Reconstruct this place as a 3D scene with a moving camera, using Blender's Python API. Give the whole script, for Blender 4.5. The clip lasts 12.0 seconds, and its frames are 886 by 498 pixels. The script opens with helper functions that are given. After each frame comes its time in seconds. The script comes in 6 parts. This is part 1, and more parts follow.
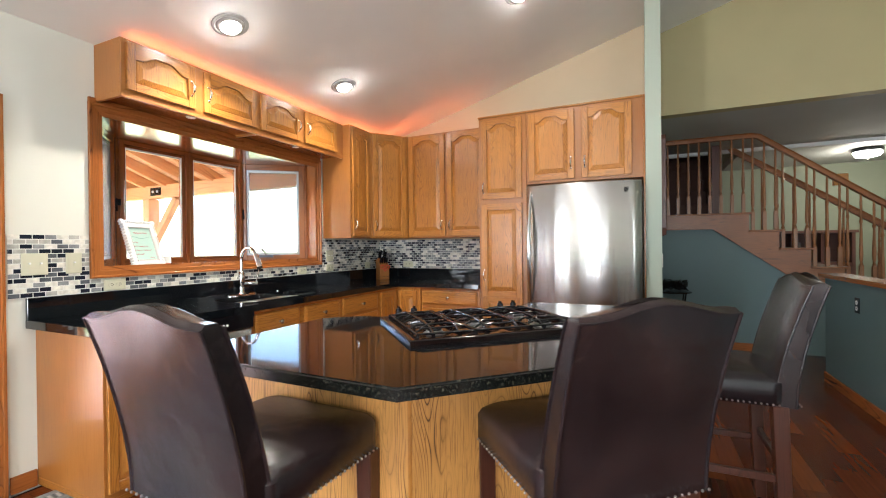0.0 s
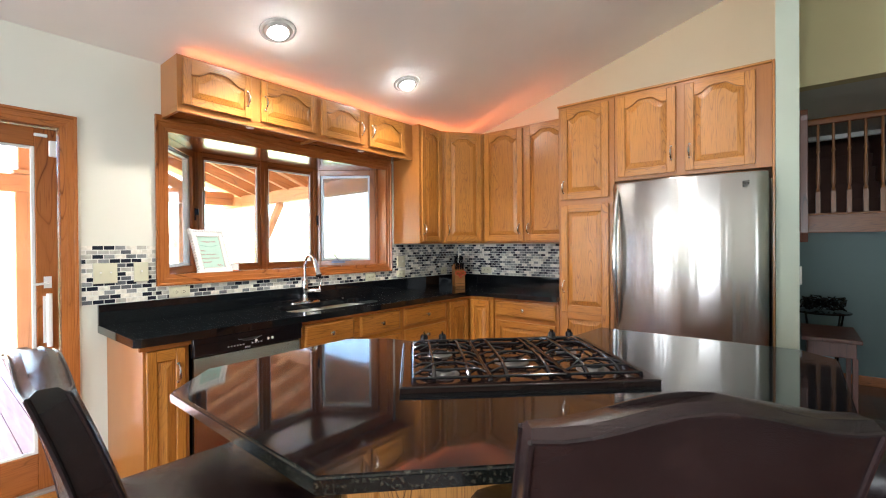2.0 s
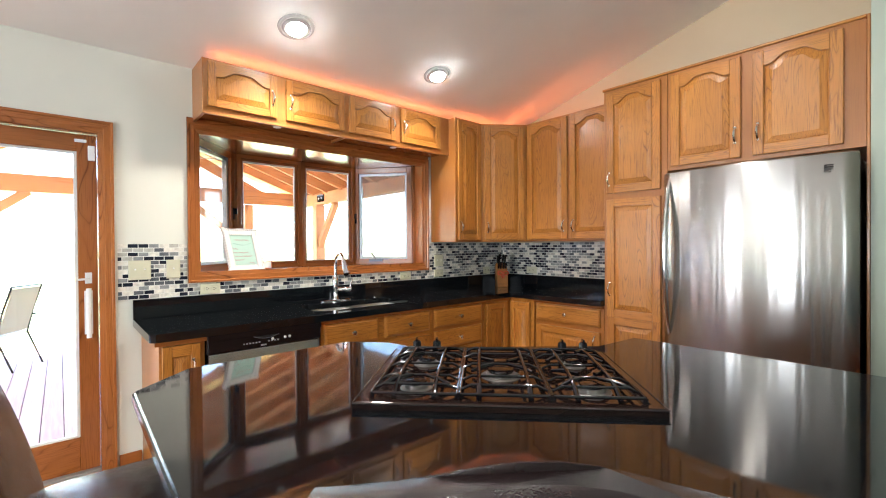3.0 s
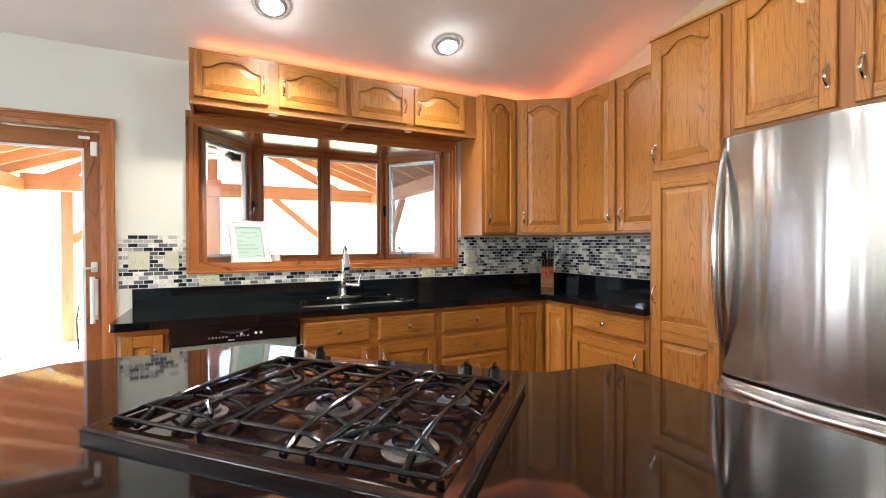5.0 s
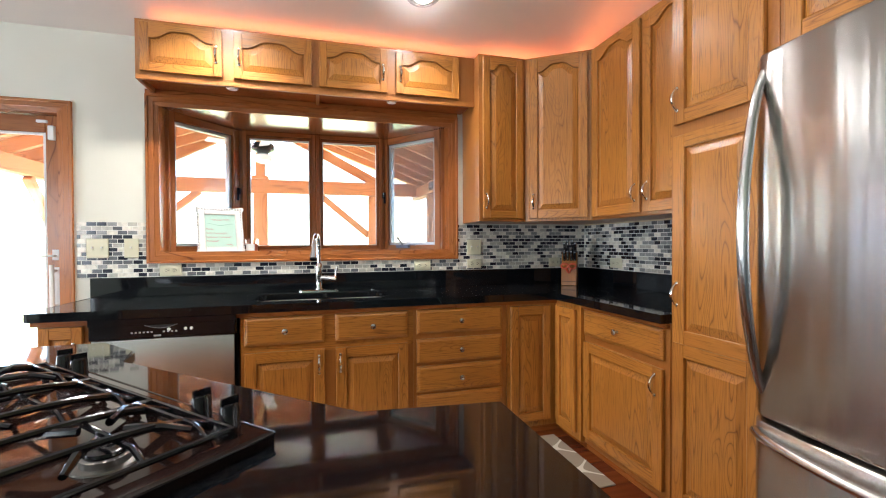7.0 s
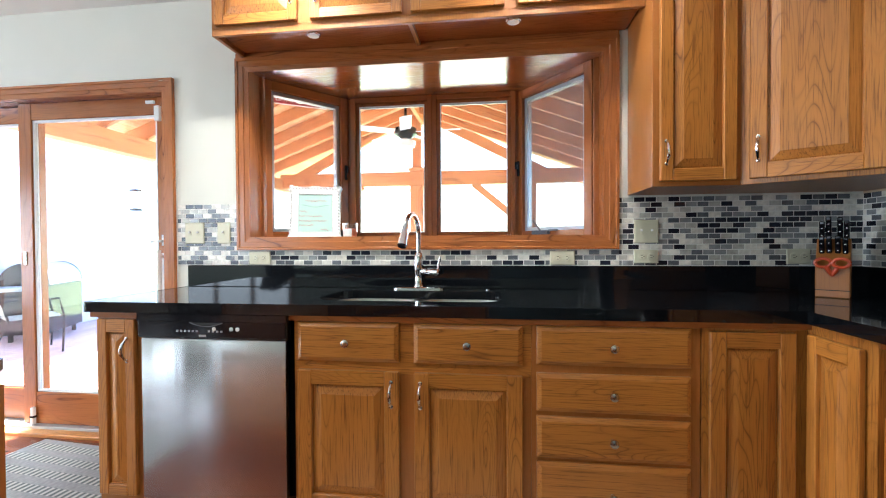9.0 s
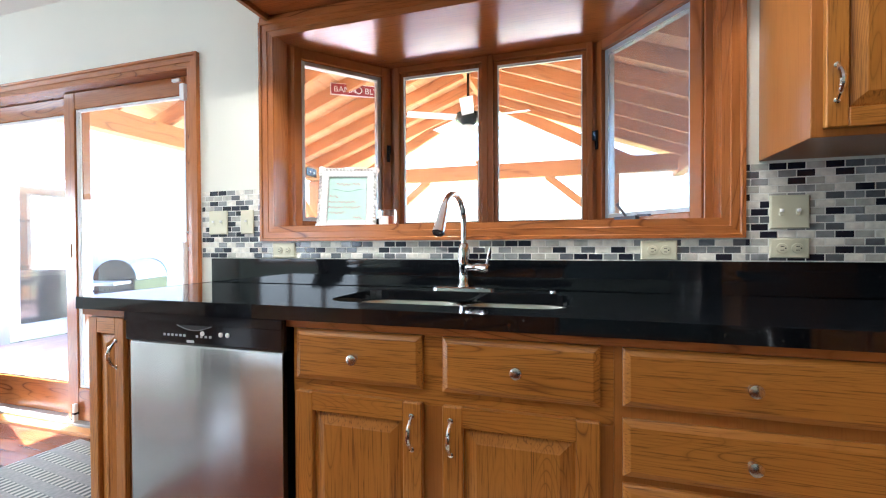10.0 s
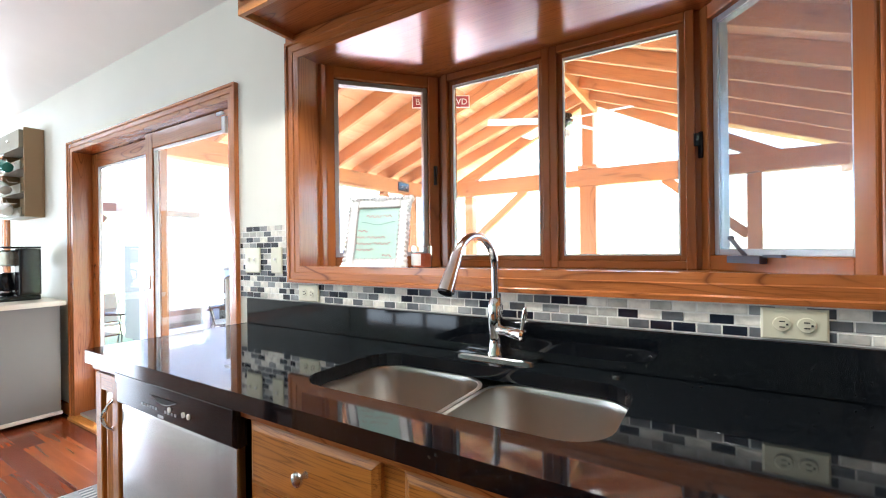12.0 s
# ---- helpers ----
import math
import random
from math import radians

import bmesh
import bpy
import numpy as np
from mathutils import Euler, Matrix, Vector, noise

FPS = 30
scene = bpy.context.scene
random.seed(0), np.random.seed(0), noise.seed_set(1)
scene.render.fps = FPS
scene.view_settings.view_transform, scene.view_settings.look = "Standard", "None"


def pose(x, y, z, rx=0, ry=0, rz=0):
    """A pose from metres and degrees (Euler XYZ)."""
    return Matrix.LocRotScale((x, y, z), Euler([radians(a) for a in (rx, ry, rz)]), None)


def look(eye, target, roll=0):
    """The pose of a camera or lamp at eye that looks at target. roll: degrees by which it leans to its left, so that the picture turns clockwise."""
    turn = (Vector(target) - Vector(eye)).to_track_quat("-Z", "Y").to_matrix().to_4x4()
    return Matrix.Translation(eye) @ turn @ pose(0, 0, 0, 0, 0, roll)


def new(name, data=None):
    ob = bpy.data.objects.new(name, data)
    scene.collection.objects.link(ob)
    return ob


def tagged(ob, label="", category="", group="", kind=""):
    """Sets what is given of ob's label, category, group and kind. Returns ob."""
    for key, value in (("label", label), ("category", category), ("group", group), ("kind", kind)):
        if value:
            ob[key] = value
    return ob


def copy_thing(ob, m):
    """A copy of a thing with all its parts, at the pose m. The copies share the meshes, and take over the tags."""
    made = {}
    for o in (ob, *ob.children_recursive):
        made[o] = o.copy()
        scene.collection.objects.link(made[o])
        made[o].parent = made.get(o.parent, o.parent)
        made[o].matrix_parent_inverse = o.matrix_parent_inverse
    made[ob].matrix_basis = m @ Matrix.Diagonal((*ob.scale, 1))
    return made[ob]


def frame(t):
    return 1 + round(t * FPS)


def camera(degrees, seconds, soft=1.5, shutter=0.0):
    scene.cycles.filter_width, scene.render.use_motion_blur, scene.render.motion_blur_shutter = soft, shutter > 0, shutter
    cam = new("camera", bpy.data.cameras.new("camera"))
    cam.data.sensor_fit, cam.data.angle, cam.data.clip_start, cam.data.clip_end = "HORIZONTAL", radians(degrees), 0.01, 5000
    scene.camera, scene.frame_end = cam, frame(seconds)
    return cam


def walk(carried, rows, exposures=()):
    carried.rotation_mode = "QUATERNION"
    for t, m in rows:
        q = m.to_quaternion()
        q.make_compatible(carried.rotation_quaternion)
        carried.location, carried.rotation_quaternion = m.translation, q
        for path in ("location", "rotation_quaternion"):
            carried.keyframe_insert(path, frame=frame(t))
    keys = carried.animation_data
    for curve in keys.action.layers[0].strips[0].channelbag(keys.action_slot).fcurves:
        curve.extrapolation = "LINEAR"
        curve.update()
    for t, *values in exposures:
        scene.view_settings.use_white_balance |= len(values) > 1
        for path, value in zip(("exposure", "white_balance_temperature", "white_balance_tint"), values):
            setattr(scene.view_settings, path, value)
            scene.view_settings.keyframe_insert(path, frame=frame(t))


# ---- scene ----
cam = camera(91.3, 12.0, soft=1.1)
PATH = [
    (0, (2.817, -1.38, 1.262), (1.98, 0.437, 1.253), -0.6),
    (0.5, (2.83, -1.305, 1.28), (1.89, 0.46, 1.274), -0.6),
    (1, (2.838, -1.201, 1.297), (1.791, 0.503, 1.29), -0.5),
    (1.5, (2.862, -1.063, 1.32), (1.71, 0.572, 1.309), -0.5),
    (2, (2.942, -0.916, 1.333), (1.677, 0.633, 1.319), -0.4),
    (2.5, (2.997, -0.774, 1.326), (1.604, 0.661, 1.315), -0.4),
    (3, (3.042, -0.596, 1.327), (1.545, 0.73, 1.31), -0.4),
    (3.5, (3.081, -0.405, 1.317), (1.486, 0.802, 1.306), -0.4),
    (5.5, (3.141, 0.416, 1.285), (1.313, 1.227, 1.255), -0.2),
    (6, (3.138, 0.62, 1.277), (1.275, 1.349, 1.245), -0.3),
    (6.5, (3.065, 0.81, 1.245), (1.177, 1.47, 1.217), -0.3),
    (8.5, (2.363, 1.271, 1.164), (0.363, 1.254, 1.134), -0.3),
    (9, (2.132, 1.347, 1.142), (0.148, 1.097, 1.11), -0.3),
    (9.5, (1.895, 1.373, 1.098), (-0.051, 0.913, 1.063), -0.2),
    (10, (1.671, 1.379, 1.09), (-0.241, 0.791, 1.066), -0.3),
    (10.5, (1.507, 1.419, 1.12), (-0.378, 0.753, 1.098), -0.5),
    (11, (1.362, 1.458, 1.166), (-0.472, 0.659, 1.147), -0.7),
    (11.5, (1.271, 1.478, 1.192), (-0.494, 0.537, 1.189), -0.6),
    (12, (1.203, 1.513, 1.236), (-0.489, 0.446, 1.236), -0.7),
]
walk(cam, [(t, look(eye, target, roll)) for t, eye, target, roll in PATH], [(0, 3.98, 5950, 8), (6.5, 3.92, 5850, 8), (9.5, 4.02, 5400, 6), (12, 3.98, 5500, 7)])

# ---- light ----
SUN_EL, SUN_AZ = radians(56), radians(200)
world = bpy.data.worlds.new("world")
scene.world = world
world.use_nodes = True
wn = world.node_tree.nodes
sky = wn.new("ShaderNodeTexSky")
sky.sky_type, sky.sun_disc = "NISHITA", False
sky.sun_elevation, sky.sun_rotation = SUN_EL, SUN_AZ
wn["Background"].inputs["Strength"].default_value = 0.15
world.node_tree.links.new(sky.outputs[0], wn["Background"].inputs["Color"])


def lamp(name, kind, m, energy, color=(1, 1, 1), **more):
    data = bpy.data.lights.new(name, kind)
    data.energy, data.color = energy, color
    for key, value in more.items():
        if key == "size":
            data.size = value
        elif key == "size_y":
            data.shape, data.size_y = "RECTANGLE", value
        elif key == "radius":
            data.shadow_soft_size = value
        elif key == "angle":
            data.angle = value
        elif key == "cone":
            data.spot_size, data.spot_blend = value, 0.6
    ob = new(name, data)
    ob.matrix_world = m
    return ob


SUN_DIR = Vector((math.sin(SUN_AZ) * math.cos(SUN_EL), math.cos(SUN_AZ) * math.cos(SUN_EL), math.sin(SUN_EL)))
lamp("sun", "SUN", look(SUN_DIR * 30, (0, 0, 0)), 5.0, (1, 0.95, 0.88), angle=radians(0.5))
WARM = (1.0, 0.86, 0.70)
# daylight from the windows behind the walk
lamp("daylight_east", "AREA", look((6.47, -4.2, 1.5), (0, -4.2, 1.5)), 6, (0.95, 0.98, 1), size=2.4, size_y=1.5)
lamp("daylight_south", "AREA", look((2.67, -5.97, 1.05), (2.67, 0, 1.05)), 10, (0.97, 0.98, 1), size=0.9, size_y=1.5)
# added fill from an assumed, unseen window; brightens the stools and island front
lamp("fill_west", "AREA", look((0.03, -4.4, 1.45), (3.0, -4.4, 1.45)), 15, (0.97, 0.98, 1), size=1.05, size_y=1.15)

FZ = 0.07      # finished floor
CT = 0.914     # top of the worktops
YB = 2.95      # back wall


def ceil_z(x):
    return 2.43 + 0.29 * x


# ---- materials ----
def mat(name, rough=0.5, metal=0.0, color=(0.5, 0.5, 0.5), ior=1.5):
    m = bpy.data.materials.new(name)
    m.use_nodes = True
    b = m.node_tree.nodes["Principled BSDF"]
    b.inputs["Roughness"].default_value = rough
    b.inputs["Metallic"].default_value = metal
    b.inputs["Base Color"].default_value = (*color, 1)
    b.inputs["IOR"].default_value = ior
    return m, m.node_tree, b


def node(nt, kind, **kw):
    n = nt.nodes.new(kind)
    for k, v in kw.items():
        n.inputs[k.replace("_", " ")].default_value = v
    return n


def ramp(nt, stops, constant=False):
    r = nt.nodes.new("ShaderNodeValToRGB")
    if constant:
        r.color_ramp.interpolation = "CONSTANT"
    e = r.color_ramp.elements
    while len(e) < len(stops):
        e.new(0.5)
    for el, (p, c) in zip(e, stops):
        el.position, el.color = p, (*c, 1)
    return r


def coords(nt, scale, spin=True):
    tc = nt.nodes.new("ShaderNodeTexCoord")
    oi = nt.nodes.new("ShaderNodeObjectInfo")
    mul = nt.nodes.new("ShaderNodeMath")
    mul.operation = "MULTIPLY"
    mul.inputs[1].default_value = 37.0 if spin else 0.0
    nt.links.new(oi.outputs["Random"], mul.inputs[0])
    add = nt.nodes.new("ShaderNodeVectorMath")
    nt.links.new(tc.outputs["Object"], add.inputs[0])
    nt.links.new(mul.outputs[0], add.inputs[1])
    sc = nt.nodes.new("ShaderNodeVectorMath")
    sc.operation = "MULTIPLY"
    nt.links.new(add.outputs[0], sc.inputs[0])
    sc.inputs[1].default_value = scale
    return sc.outputs[0]


def bump(nt, b, height, strength=0.2, distance=0.001):
    n = nt.nodes.new("ShaderNodeBump")
    n.inputs["Strength"].default_value, n.inputs["Distance"].default_value = strength, distance
    nt.links.new(height, n.inputs["Height"])
    nt.links.new(n.outputs[0], b.inputs["Normal"])


def wood(name, axis, dark, light, rough=0.32, rings=8.0, pore=0.6, coat=0.15, line=0.9, wavy=0.15):
    """Sawn timber with growth rings and pores along one axis of the piece."""
    m, nt, b = mat(name, rough)
    ln = nt.links.new
    s1, s2 = [9.0, 9.0, 9.0], [260.0, 260.0, 260.0]
    s1[axis], s2[axis] = 1.15, 7.0
    n1 = node(nt, "ShaderNodeTexNoise", Scale=1.0, Detail=1.0, Roughness=0.4, Distortion=wavy)
    ln(coords(nt, s1), n1.inputs["Vector"])
    mu = nt.nodes.new("ShaderNodeMath")
    mu.operation = "MULTIPLY"
    mu.inputs[1].default_value = rings * 2
    ln(n1.outputs["Fac"], mu.inputs[0])
    pp = nt.nodes.new("ShaderNodeMath")
    pp.operation = "PINGPONG"
    pp.inputs[1].default_value = 1.0
    ln(mu.outputs[0], pp.inputs[0])
    pw = nt.nodes.new("ShaderNodeMath")
    pw.operation = "POWER"
    pw.inputs[1].default_value = 3.2
    ln(pp.outputs[0], pw.inputs[0])
    n2 = node(nt, "ShaderNodeTexNoise", Scale=1.0, Detail=3.0, Roughness=0.6)
    ln(coords(nt, s2), n2.inputs["Vector"])
    r2 = ramp(nt, [(0.36, (1, 1, 1)), (0.50, (0, 0, 0))])
    ln(n2.outputs["Fac"], r2.inputs["Fac"])
    pm = nt.nodes.new("ShaderNodeMath")
    pm.operation = "MULTIPLY"
    ln(r2.outputs["Color"], pm.inputs[0])
    pm.inputs[1].default_value = pore
    mx = nt.nodes.new("ShaderNodeMath")
    mx.operation = "MAXIMUM"
    fade = node(nt, "ShaderNodeTexNoise", Scale=1.0, Detail=1.0)
    s4 = [9.0, 9.0, 9.0]
    s4[axis] = 1.5
    ln(coords(nt, s4), fade.inputs["Vector"])
    fr4 = nt.nodes.new("ShaderNodeMapRange")
    fr4.inputs["From Min"].default_value, fr4.inputs["From Max"].default_value = 0.38, 0.62
    fr4.inputs["To Min"].default_value, fr4.inputs["To Max"].default_value = line * 0.35, line
    ln(fade.outputs["Fac"], fr4.inputs["Value"])
    sc = nt.nodes.new("ShaderNodeMath")
    sc.operation = "MULTIPLY"
    ln(fr4.outputs[0], sc.inputs[1])
    ln(pw.outputs[0], sc.inputs[0])
    ln(sc.outputs[0], mx.inputs[0])
    ln(pm.outputs[0], mx.inputs[1])
    n3 = node(nt, "ShaderNodeTexNoise", Scale=1.0, Detail=2.0)
    s3 = [3.0, 3.0, 3.0]
    s3[axis] = 1.2
    ln(coords(nt, s3), n3.inputs["Vector"])
    cr = ramp(nt, [(0.0, light), (0.45, tuple(l * 0.8 + d * 0.2 for l, d in zip(light, dark))), (1.0, dark)])
    ln(mx.outputs[0], cr.inputs["Fac"])
    mix = nt.nodes.new("ShaderNodeMix")
    mix.data_type, mix.blend_type = "RGBA", "MULTIPLY"
    mix.inputs["Factor"].default_value = 0.6
    t = ramp(nt, [(0.3, (0.80, 0.72, 0.62)), (0.7, (1.14, 1.15, 1.15))])
    ln(n3.outputs["Fac"], t.inputs["Fac"])
    ln(cr.outputs["Color"], mix.inputs["A"])
    ln(t.outputs["Color"], mix.inputs["B"])
    ln(mix.outputs["Result"], b.inputs["Base Color"])
    b.inputs["Coat Weight"].default_value = coat
    b.inputs["Coat Roughness"].default_value = 0.18
    bump(nt, b, mx.outputs[0], 0.22, 0.0008)
    return m


OAK_D, OAK_L = (0.095, 0.028, 0.005), (0.46, 0.19, 0.032)
OAK = [wood("oak_grain_%s" % a, i, OAK_D, OAK_L, rings=30.0, line=0.85, pore=0.75) for i, a in enumerate("xyz")]
SMOOTH_OAK = wood("oak_plain_panel", 2, (0.12, 0.036, 0.009), (0.37, 0.145, 0.030), pore=0.4, line=0.35, rings=7.0, coat=0.15)
VENEER = wood("oak_veneer", 2, (0.085, 0.028, 0.006), (0.60, 0.30, 0.085), rings=30.0, pore=0.7, line=1.15, wavy=0.3)
TRIM_D, TRIM_L = (0.13, 0.034, 0.008), (0.37, 0.125, 0.03)
TRIM = [wood("stained_oak_%s" % a, i, TRIM_D, TRIM_L, rough=0.22, rings=15.0, line=1.0) for i, a in enumerate("xyz")]
STAIRW = wood("stair_oak_x", 0, (0.07, 0.020, 0.006), (0.26, 0.088, 0.020), rough=0.38, rings=20.0, line=0.9)
STAIRB = wood("stair_oak_z", 2, (0.09, 0.028, 0.008), (0.26, 0.105, 0.032), rough=0.3, rings=12.0, line=0.6)
GLOSSW = wood("varnished_head_board", 1, TRIM_D, TRIM_L, rough=0.12, coat=1.0, line=0.4)
PINE = [wood("window_wood_%s" % a, i, (0.15, 0.045, 0.012), (0.30, 0.10, 0.026), rough=0.2, rings=3, pore=0.25) for i, a in enumerate("xyz")]
CEDAR = [wood("cedar_%s" % a, i, (0.26, 0.10, 0.036), (0.55, 0.26, 0.10), rough=0.6, rings=4, coat=0.0) for i, a in enumerate("xyz")]
DARKWOOD = wood("dark_leg_wood", 2, (0.02, 0.007, 0.004), (0.07, 0.022, 0.012), rough=0.3)
RACKWOOD = wood("dark_rack_wood", 2, (0.03, 0.01, 0.006), (0.11, 0.035, 0.02), rough=0.4)


def paint(name, color, rough=0.6, grain=0.12):
    m, nt, b = mat(name, rough)
    n = node(nt, "ShaderNodeTexNoise", Scale=1.3, Detail=3.0)
    nt.links.new(coords(nt, (1, 1, 1), False), n.inputs["Vector"])
    r = ramp(nt, [(0.3, tuple(c * 0.94 for c in color)), (0.7, tuple(min(1, c * 1.03) for c in color))])
    nt.links.new(n.outputs["Fac"], r.inputs["Fac"])
    nt.links.new(r.outputs["Color"], b.inputs["Base Color"])
    n2 = node(nt, "ShaderNodeTexNoise", Scale=160.0, Detail=2.0)
    nt.links.new(coords(nt, (1, 1, 1), False), n2.inputs["Vector"])
    bump(nt, b, n2.outputs["Fac"], grain, 0.001)
    return m


WALL = paint("wall_cream", (0.72, 0.72, 0.64))
CEIL = paint("ceiling_white", (0.84, 0.825, 0.775), 0.8)
GOLD = paint("wall_ochre", (0.58, 0.47, 0.31))
SAGE = paint("wall_sage", (0.42, 0.47, 0.38))
OLIVE = paint("wall_olive", (0.44, 0.38, 0.20))
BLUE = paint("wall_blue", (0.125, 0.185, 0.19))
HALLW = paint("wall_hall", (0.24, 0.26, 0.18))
WHITE = paint("white_paint", (0.78, 0.78, 0.76), 0.45)
IVORY = paint("ivory_plastic", (0.60, 0.58, 0.43), 0.35, 0.0)
GREYP = paint("cart_grey", (0.19, 0.18, 0.155), 0.55)
RACKSIDE = paint("shelf_side_brown", (0.30, 0.205, 0.105), 0.55)
TAUPE = paint("shelf_taupe", (0.25, 0.235, 0.175), 0.6)
CREAMTOP = paint("cart_top_cream", (0.62, 0.58, 0.48), 0.4)
BLACKP, _, _ = mat("black_plastic", 0.12, 0, (0.006, 0.006, 0.008), 1.4)
# near-black that gives the flat grip pocket the shade of a recess
POCKET, _, _ = mat("pocket_shade_black", 0.7, 0, (0.004, 0.004, 0.004))
GRIP, _, _ = mat("grey_plastic_edge", 0.35, 0, (0.12, 0.12, 0.13))
RUBBER, _, _ = mat("black_void", 0.8, 0, (0.01, 0.01, 0.01))
CHROME, _, _ = mat("chrome", 0.08, 1, (0.78, 0.78, 0.78))
NICKEL, _, _ = mat("satin_nickel", 0.25, 1, (0.62, 0.60, 0.56))
IRON, nt_, b_ = mat("cast_iron", 0.11, 0.0, (0.006, 0.006, 0.008))
n_ = node(nt_, "ShaderNodeTexNoise", Scale=300.0)
bump(nt_, b_, n_.outputs["Fac"], 0.08, 0.0004)
MINT = paint("mint_card", (0.45, 0.66, 0.58), 0.5, 0.0)
RED, _, _ = mat("red_plastic", 0.35, 0, (0.50, 0.06, 0.012))
REDINK, _, _ = mat("red_ink", 0.6, 0, (0.45, 0.04, 0.05))
WAX, _, _ = mat("orange_wax", 0.5, 0, (0.75, 0.18, 0.06))
TEAL, _, _ = mat("teal_glaze", 0.15, 0, (0.03, 0.20, 0.15))
CERAM, _, _ = mat("white_glaze", 0.12, 0, (0.72, 0.70, 0.66))
ALUM, _, _ = mat("window_metal", 0.4, 0.6, (0.42, 0.43, 0.44))
RINGD, _, _ = mat("dark_metal", 0.4, 0.8, (0.10, 0.10, 0.11))
CRIMSON, _, _ = mat("crimson_sign", 0.5, 0, (0.30, 0.02, 0.03))


def steel(name, axis, rough, color=(0.56, 0.55, 0.53), k=400.0, wave=0.1):
    m, nt, b = mat(name, rough, 1, color)
    s = [k] * 3
    s[axis] = 2.0
    n = node(nt, "ShaderNodeTexNoise", Scale=1.0, Detail=2.0)
    nt.links.new(coords(nt, s), n.inputs["Vector"])
    r = nt.nodes.new("ShaderNodeMapRange")
    r.inputs["To Min"].default_value, r.inputs["To Max"].default_value = rough * 0.92, rough * 1.1
    nt.links.new(n.outputs["Fac"], r.inputs["Value"])
    nt.links.new(r.outputs[0], b.inputs["Roughness"])
    b.inputs["Anisotropic"].default_value = 0.85
    b.inputs["Anisotropic Rotation"].default_value = 0.25 if axis == 0 else 0.0
    tg = nt.nodes.new("ShaderNodeTangent")
    tg.direction_type, tg.axis = "RADIAL", "Z"
    nt.links.new(tg.outputs[0], b.inputs["Tangent"])
    wv = node(nt, "ShaderNodeTexNoise", Scale=1.0, Detail=2.0)
    nt.links.new(coords(nt, (15.0, 15.0, 0.12) if axis == 0 else (4.0, 4.0, 4.0)), wv.inputs["Vector"])
    bump(nt, b, wv.outputs["Fac"], wave, 0.012)
    return m


STEEL_H = steel("brushed_steel_door", 0, 0.25, (0.47, 0.455, 0.43), wave=0.27)
STEEL_D = steel("brushed_steel_smooth", 0, 0.24, (0.52, 0.52, 0.53), wave=0.07)
STEEL_V = steel("brushed_steel_plain", 2, 0.24)
SINKST = steel("sink_steel", 1, 0.30, (0.60, 0.58, 0.54))

GLASS, ntg, bg = mat("clear_glass", 0.0, 0, (1, 1, 1), 1.45)
bg.inputs["Transmission Weight"].default_value = 1.0

EDGE, nt, b = mat("granite_edge", 0.14, 0, (0.01, 0.01, 0.01))
v = node(nt, "ShaderNodeTexNoise", Scale=110.0, Detail=3.0, Roughness=0.6)
nt.links.new(coords(nt, (1, 1, 1)), v.inputs["Vector"])
r = ramp(nt, [(0.46, (0.006, 0.007, 0.006)), (0.55, (0.012, 0.013, 0.011)), (0.62, (0.026, 0.024, 0.017)), (0.74, (0.07, 0.064, 0.048))])
nt.links.new(v.outputs["Fac"], r.inputs["Fac"])
nt.links.new(r.outputs["Color"], b.inputs["Base Color"])
bump(nt, b, v.outputs["Fac"], 0.4, 0.001)

SCREEN, nt, b = mat("insect_screen", 0.5, 0, (0.13, 0.12, 0.14))
b.inputs["Alpha"].default_value = 0.42
SCREEN_B, nt, b = mat("open_insect_screen", 0.5, 0, (0.13, 0.12, 0.14))
b.inputs["Alpha"].default_value = 0.14

GRANITE, nt, b = mat("black_granite", 0.05, 0, (0.01, 0.01, 0.01), 1.53)
v = node(nt, "ShaderNodeTexNoise", Scale=90.0, Detail=4.0, Roughness=0.7)
nt.links.new(coords(nt, (1, 1, 1)), v.inputs["Vector"])
r = ramp(nt, [(0.42, (0.002, 0.003, 0.0045)), (0.56, (0.006, 0.007, 0.009)), (0.66, (0.014, 0.015, 0.015)), (0.76, (0.055, 0.052, 0.040))])
nt.links.new(v.outputs["Fac"], r.inputs["Fac"])
nt.links.new(r.outputs["Color"], b.inputs["Base Color"])

LEATHER, nt, b = mat("brown_leather", 0.24, 0, (0.03, 0.018, 0.018))
b.inputs["Specular IOR Level"].default_value = 0.5
v = node(nt, "ShaderNodeTexNoise", Scale=5.0, Detail=4.0)
nt.links.new(coords(nt, (1, 1, 1)), v.inputs["Vector"])
r = ramp(nt, [(0.35, (0.009, 0.0070, 0.0085)), (0.7, (0.028, 0.017, 0.017))])
nt.links.new(v.outputs["Fac"], r.inputs["Fac"])
nt.links.new(r.outputs["Color"], b.inputs["Base Color"])
v2 = node(nt, "ShaderNodeTexVoronoi", Scale=520.0)
nt.links.new(coords(nt, (1, 1, 1)), v2.inputs["Vector"])
mxh = nt.nodes.new("ShaderNodeMath")
mxh.operation = "MULTIPLY_ADD"
mxh.inputs[1].default_value = 9.0
nt.links.new(v.outputs["Fac"], mxh.inputs[0])
fine = nt.nodes.new("ShaderNodeMath")
fine.operation = "MULTIPLY"
fine.inputs[1].default_value = 0.25
nt.links.new(v2.outputs["Distance"], fine.inputs[0])
nt.links.new(fine.outputs[0], mxh.inputs[2])
bump(nt, b, mxh.outputs[0], 0.42, 0.002)


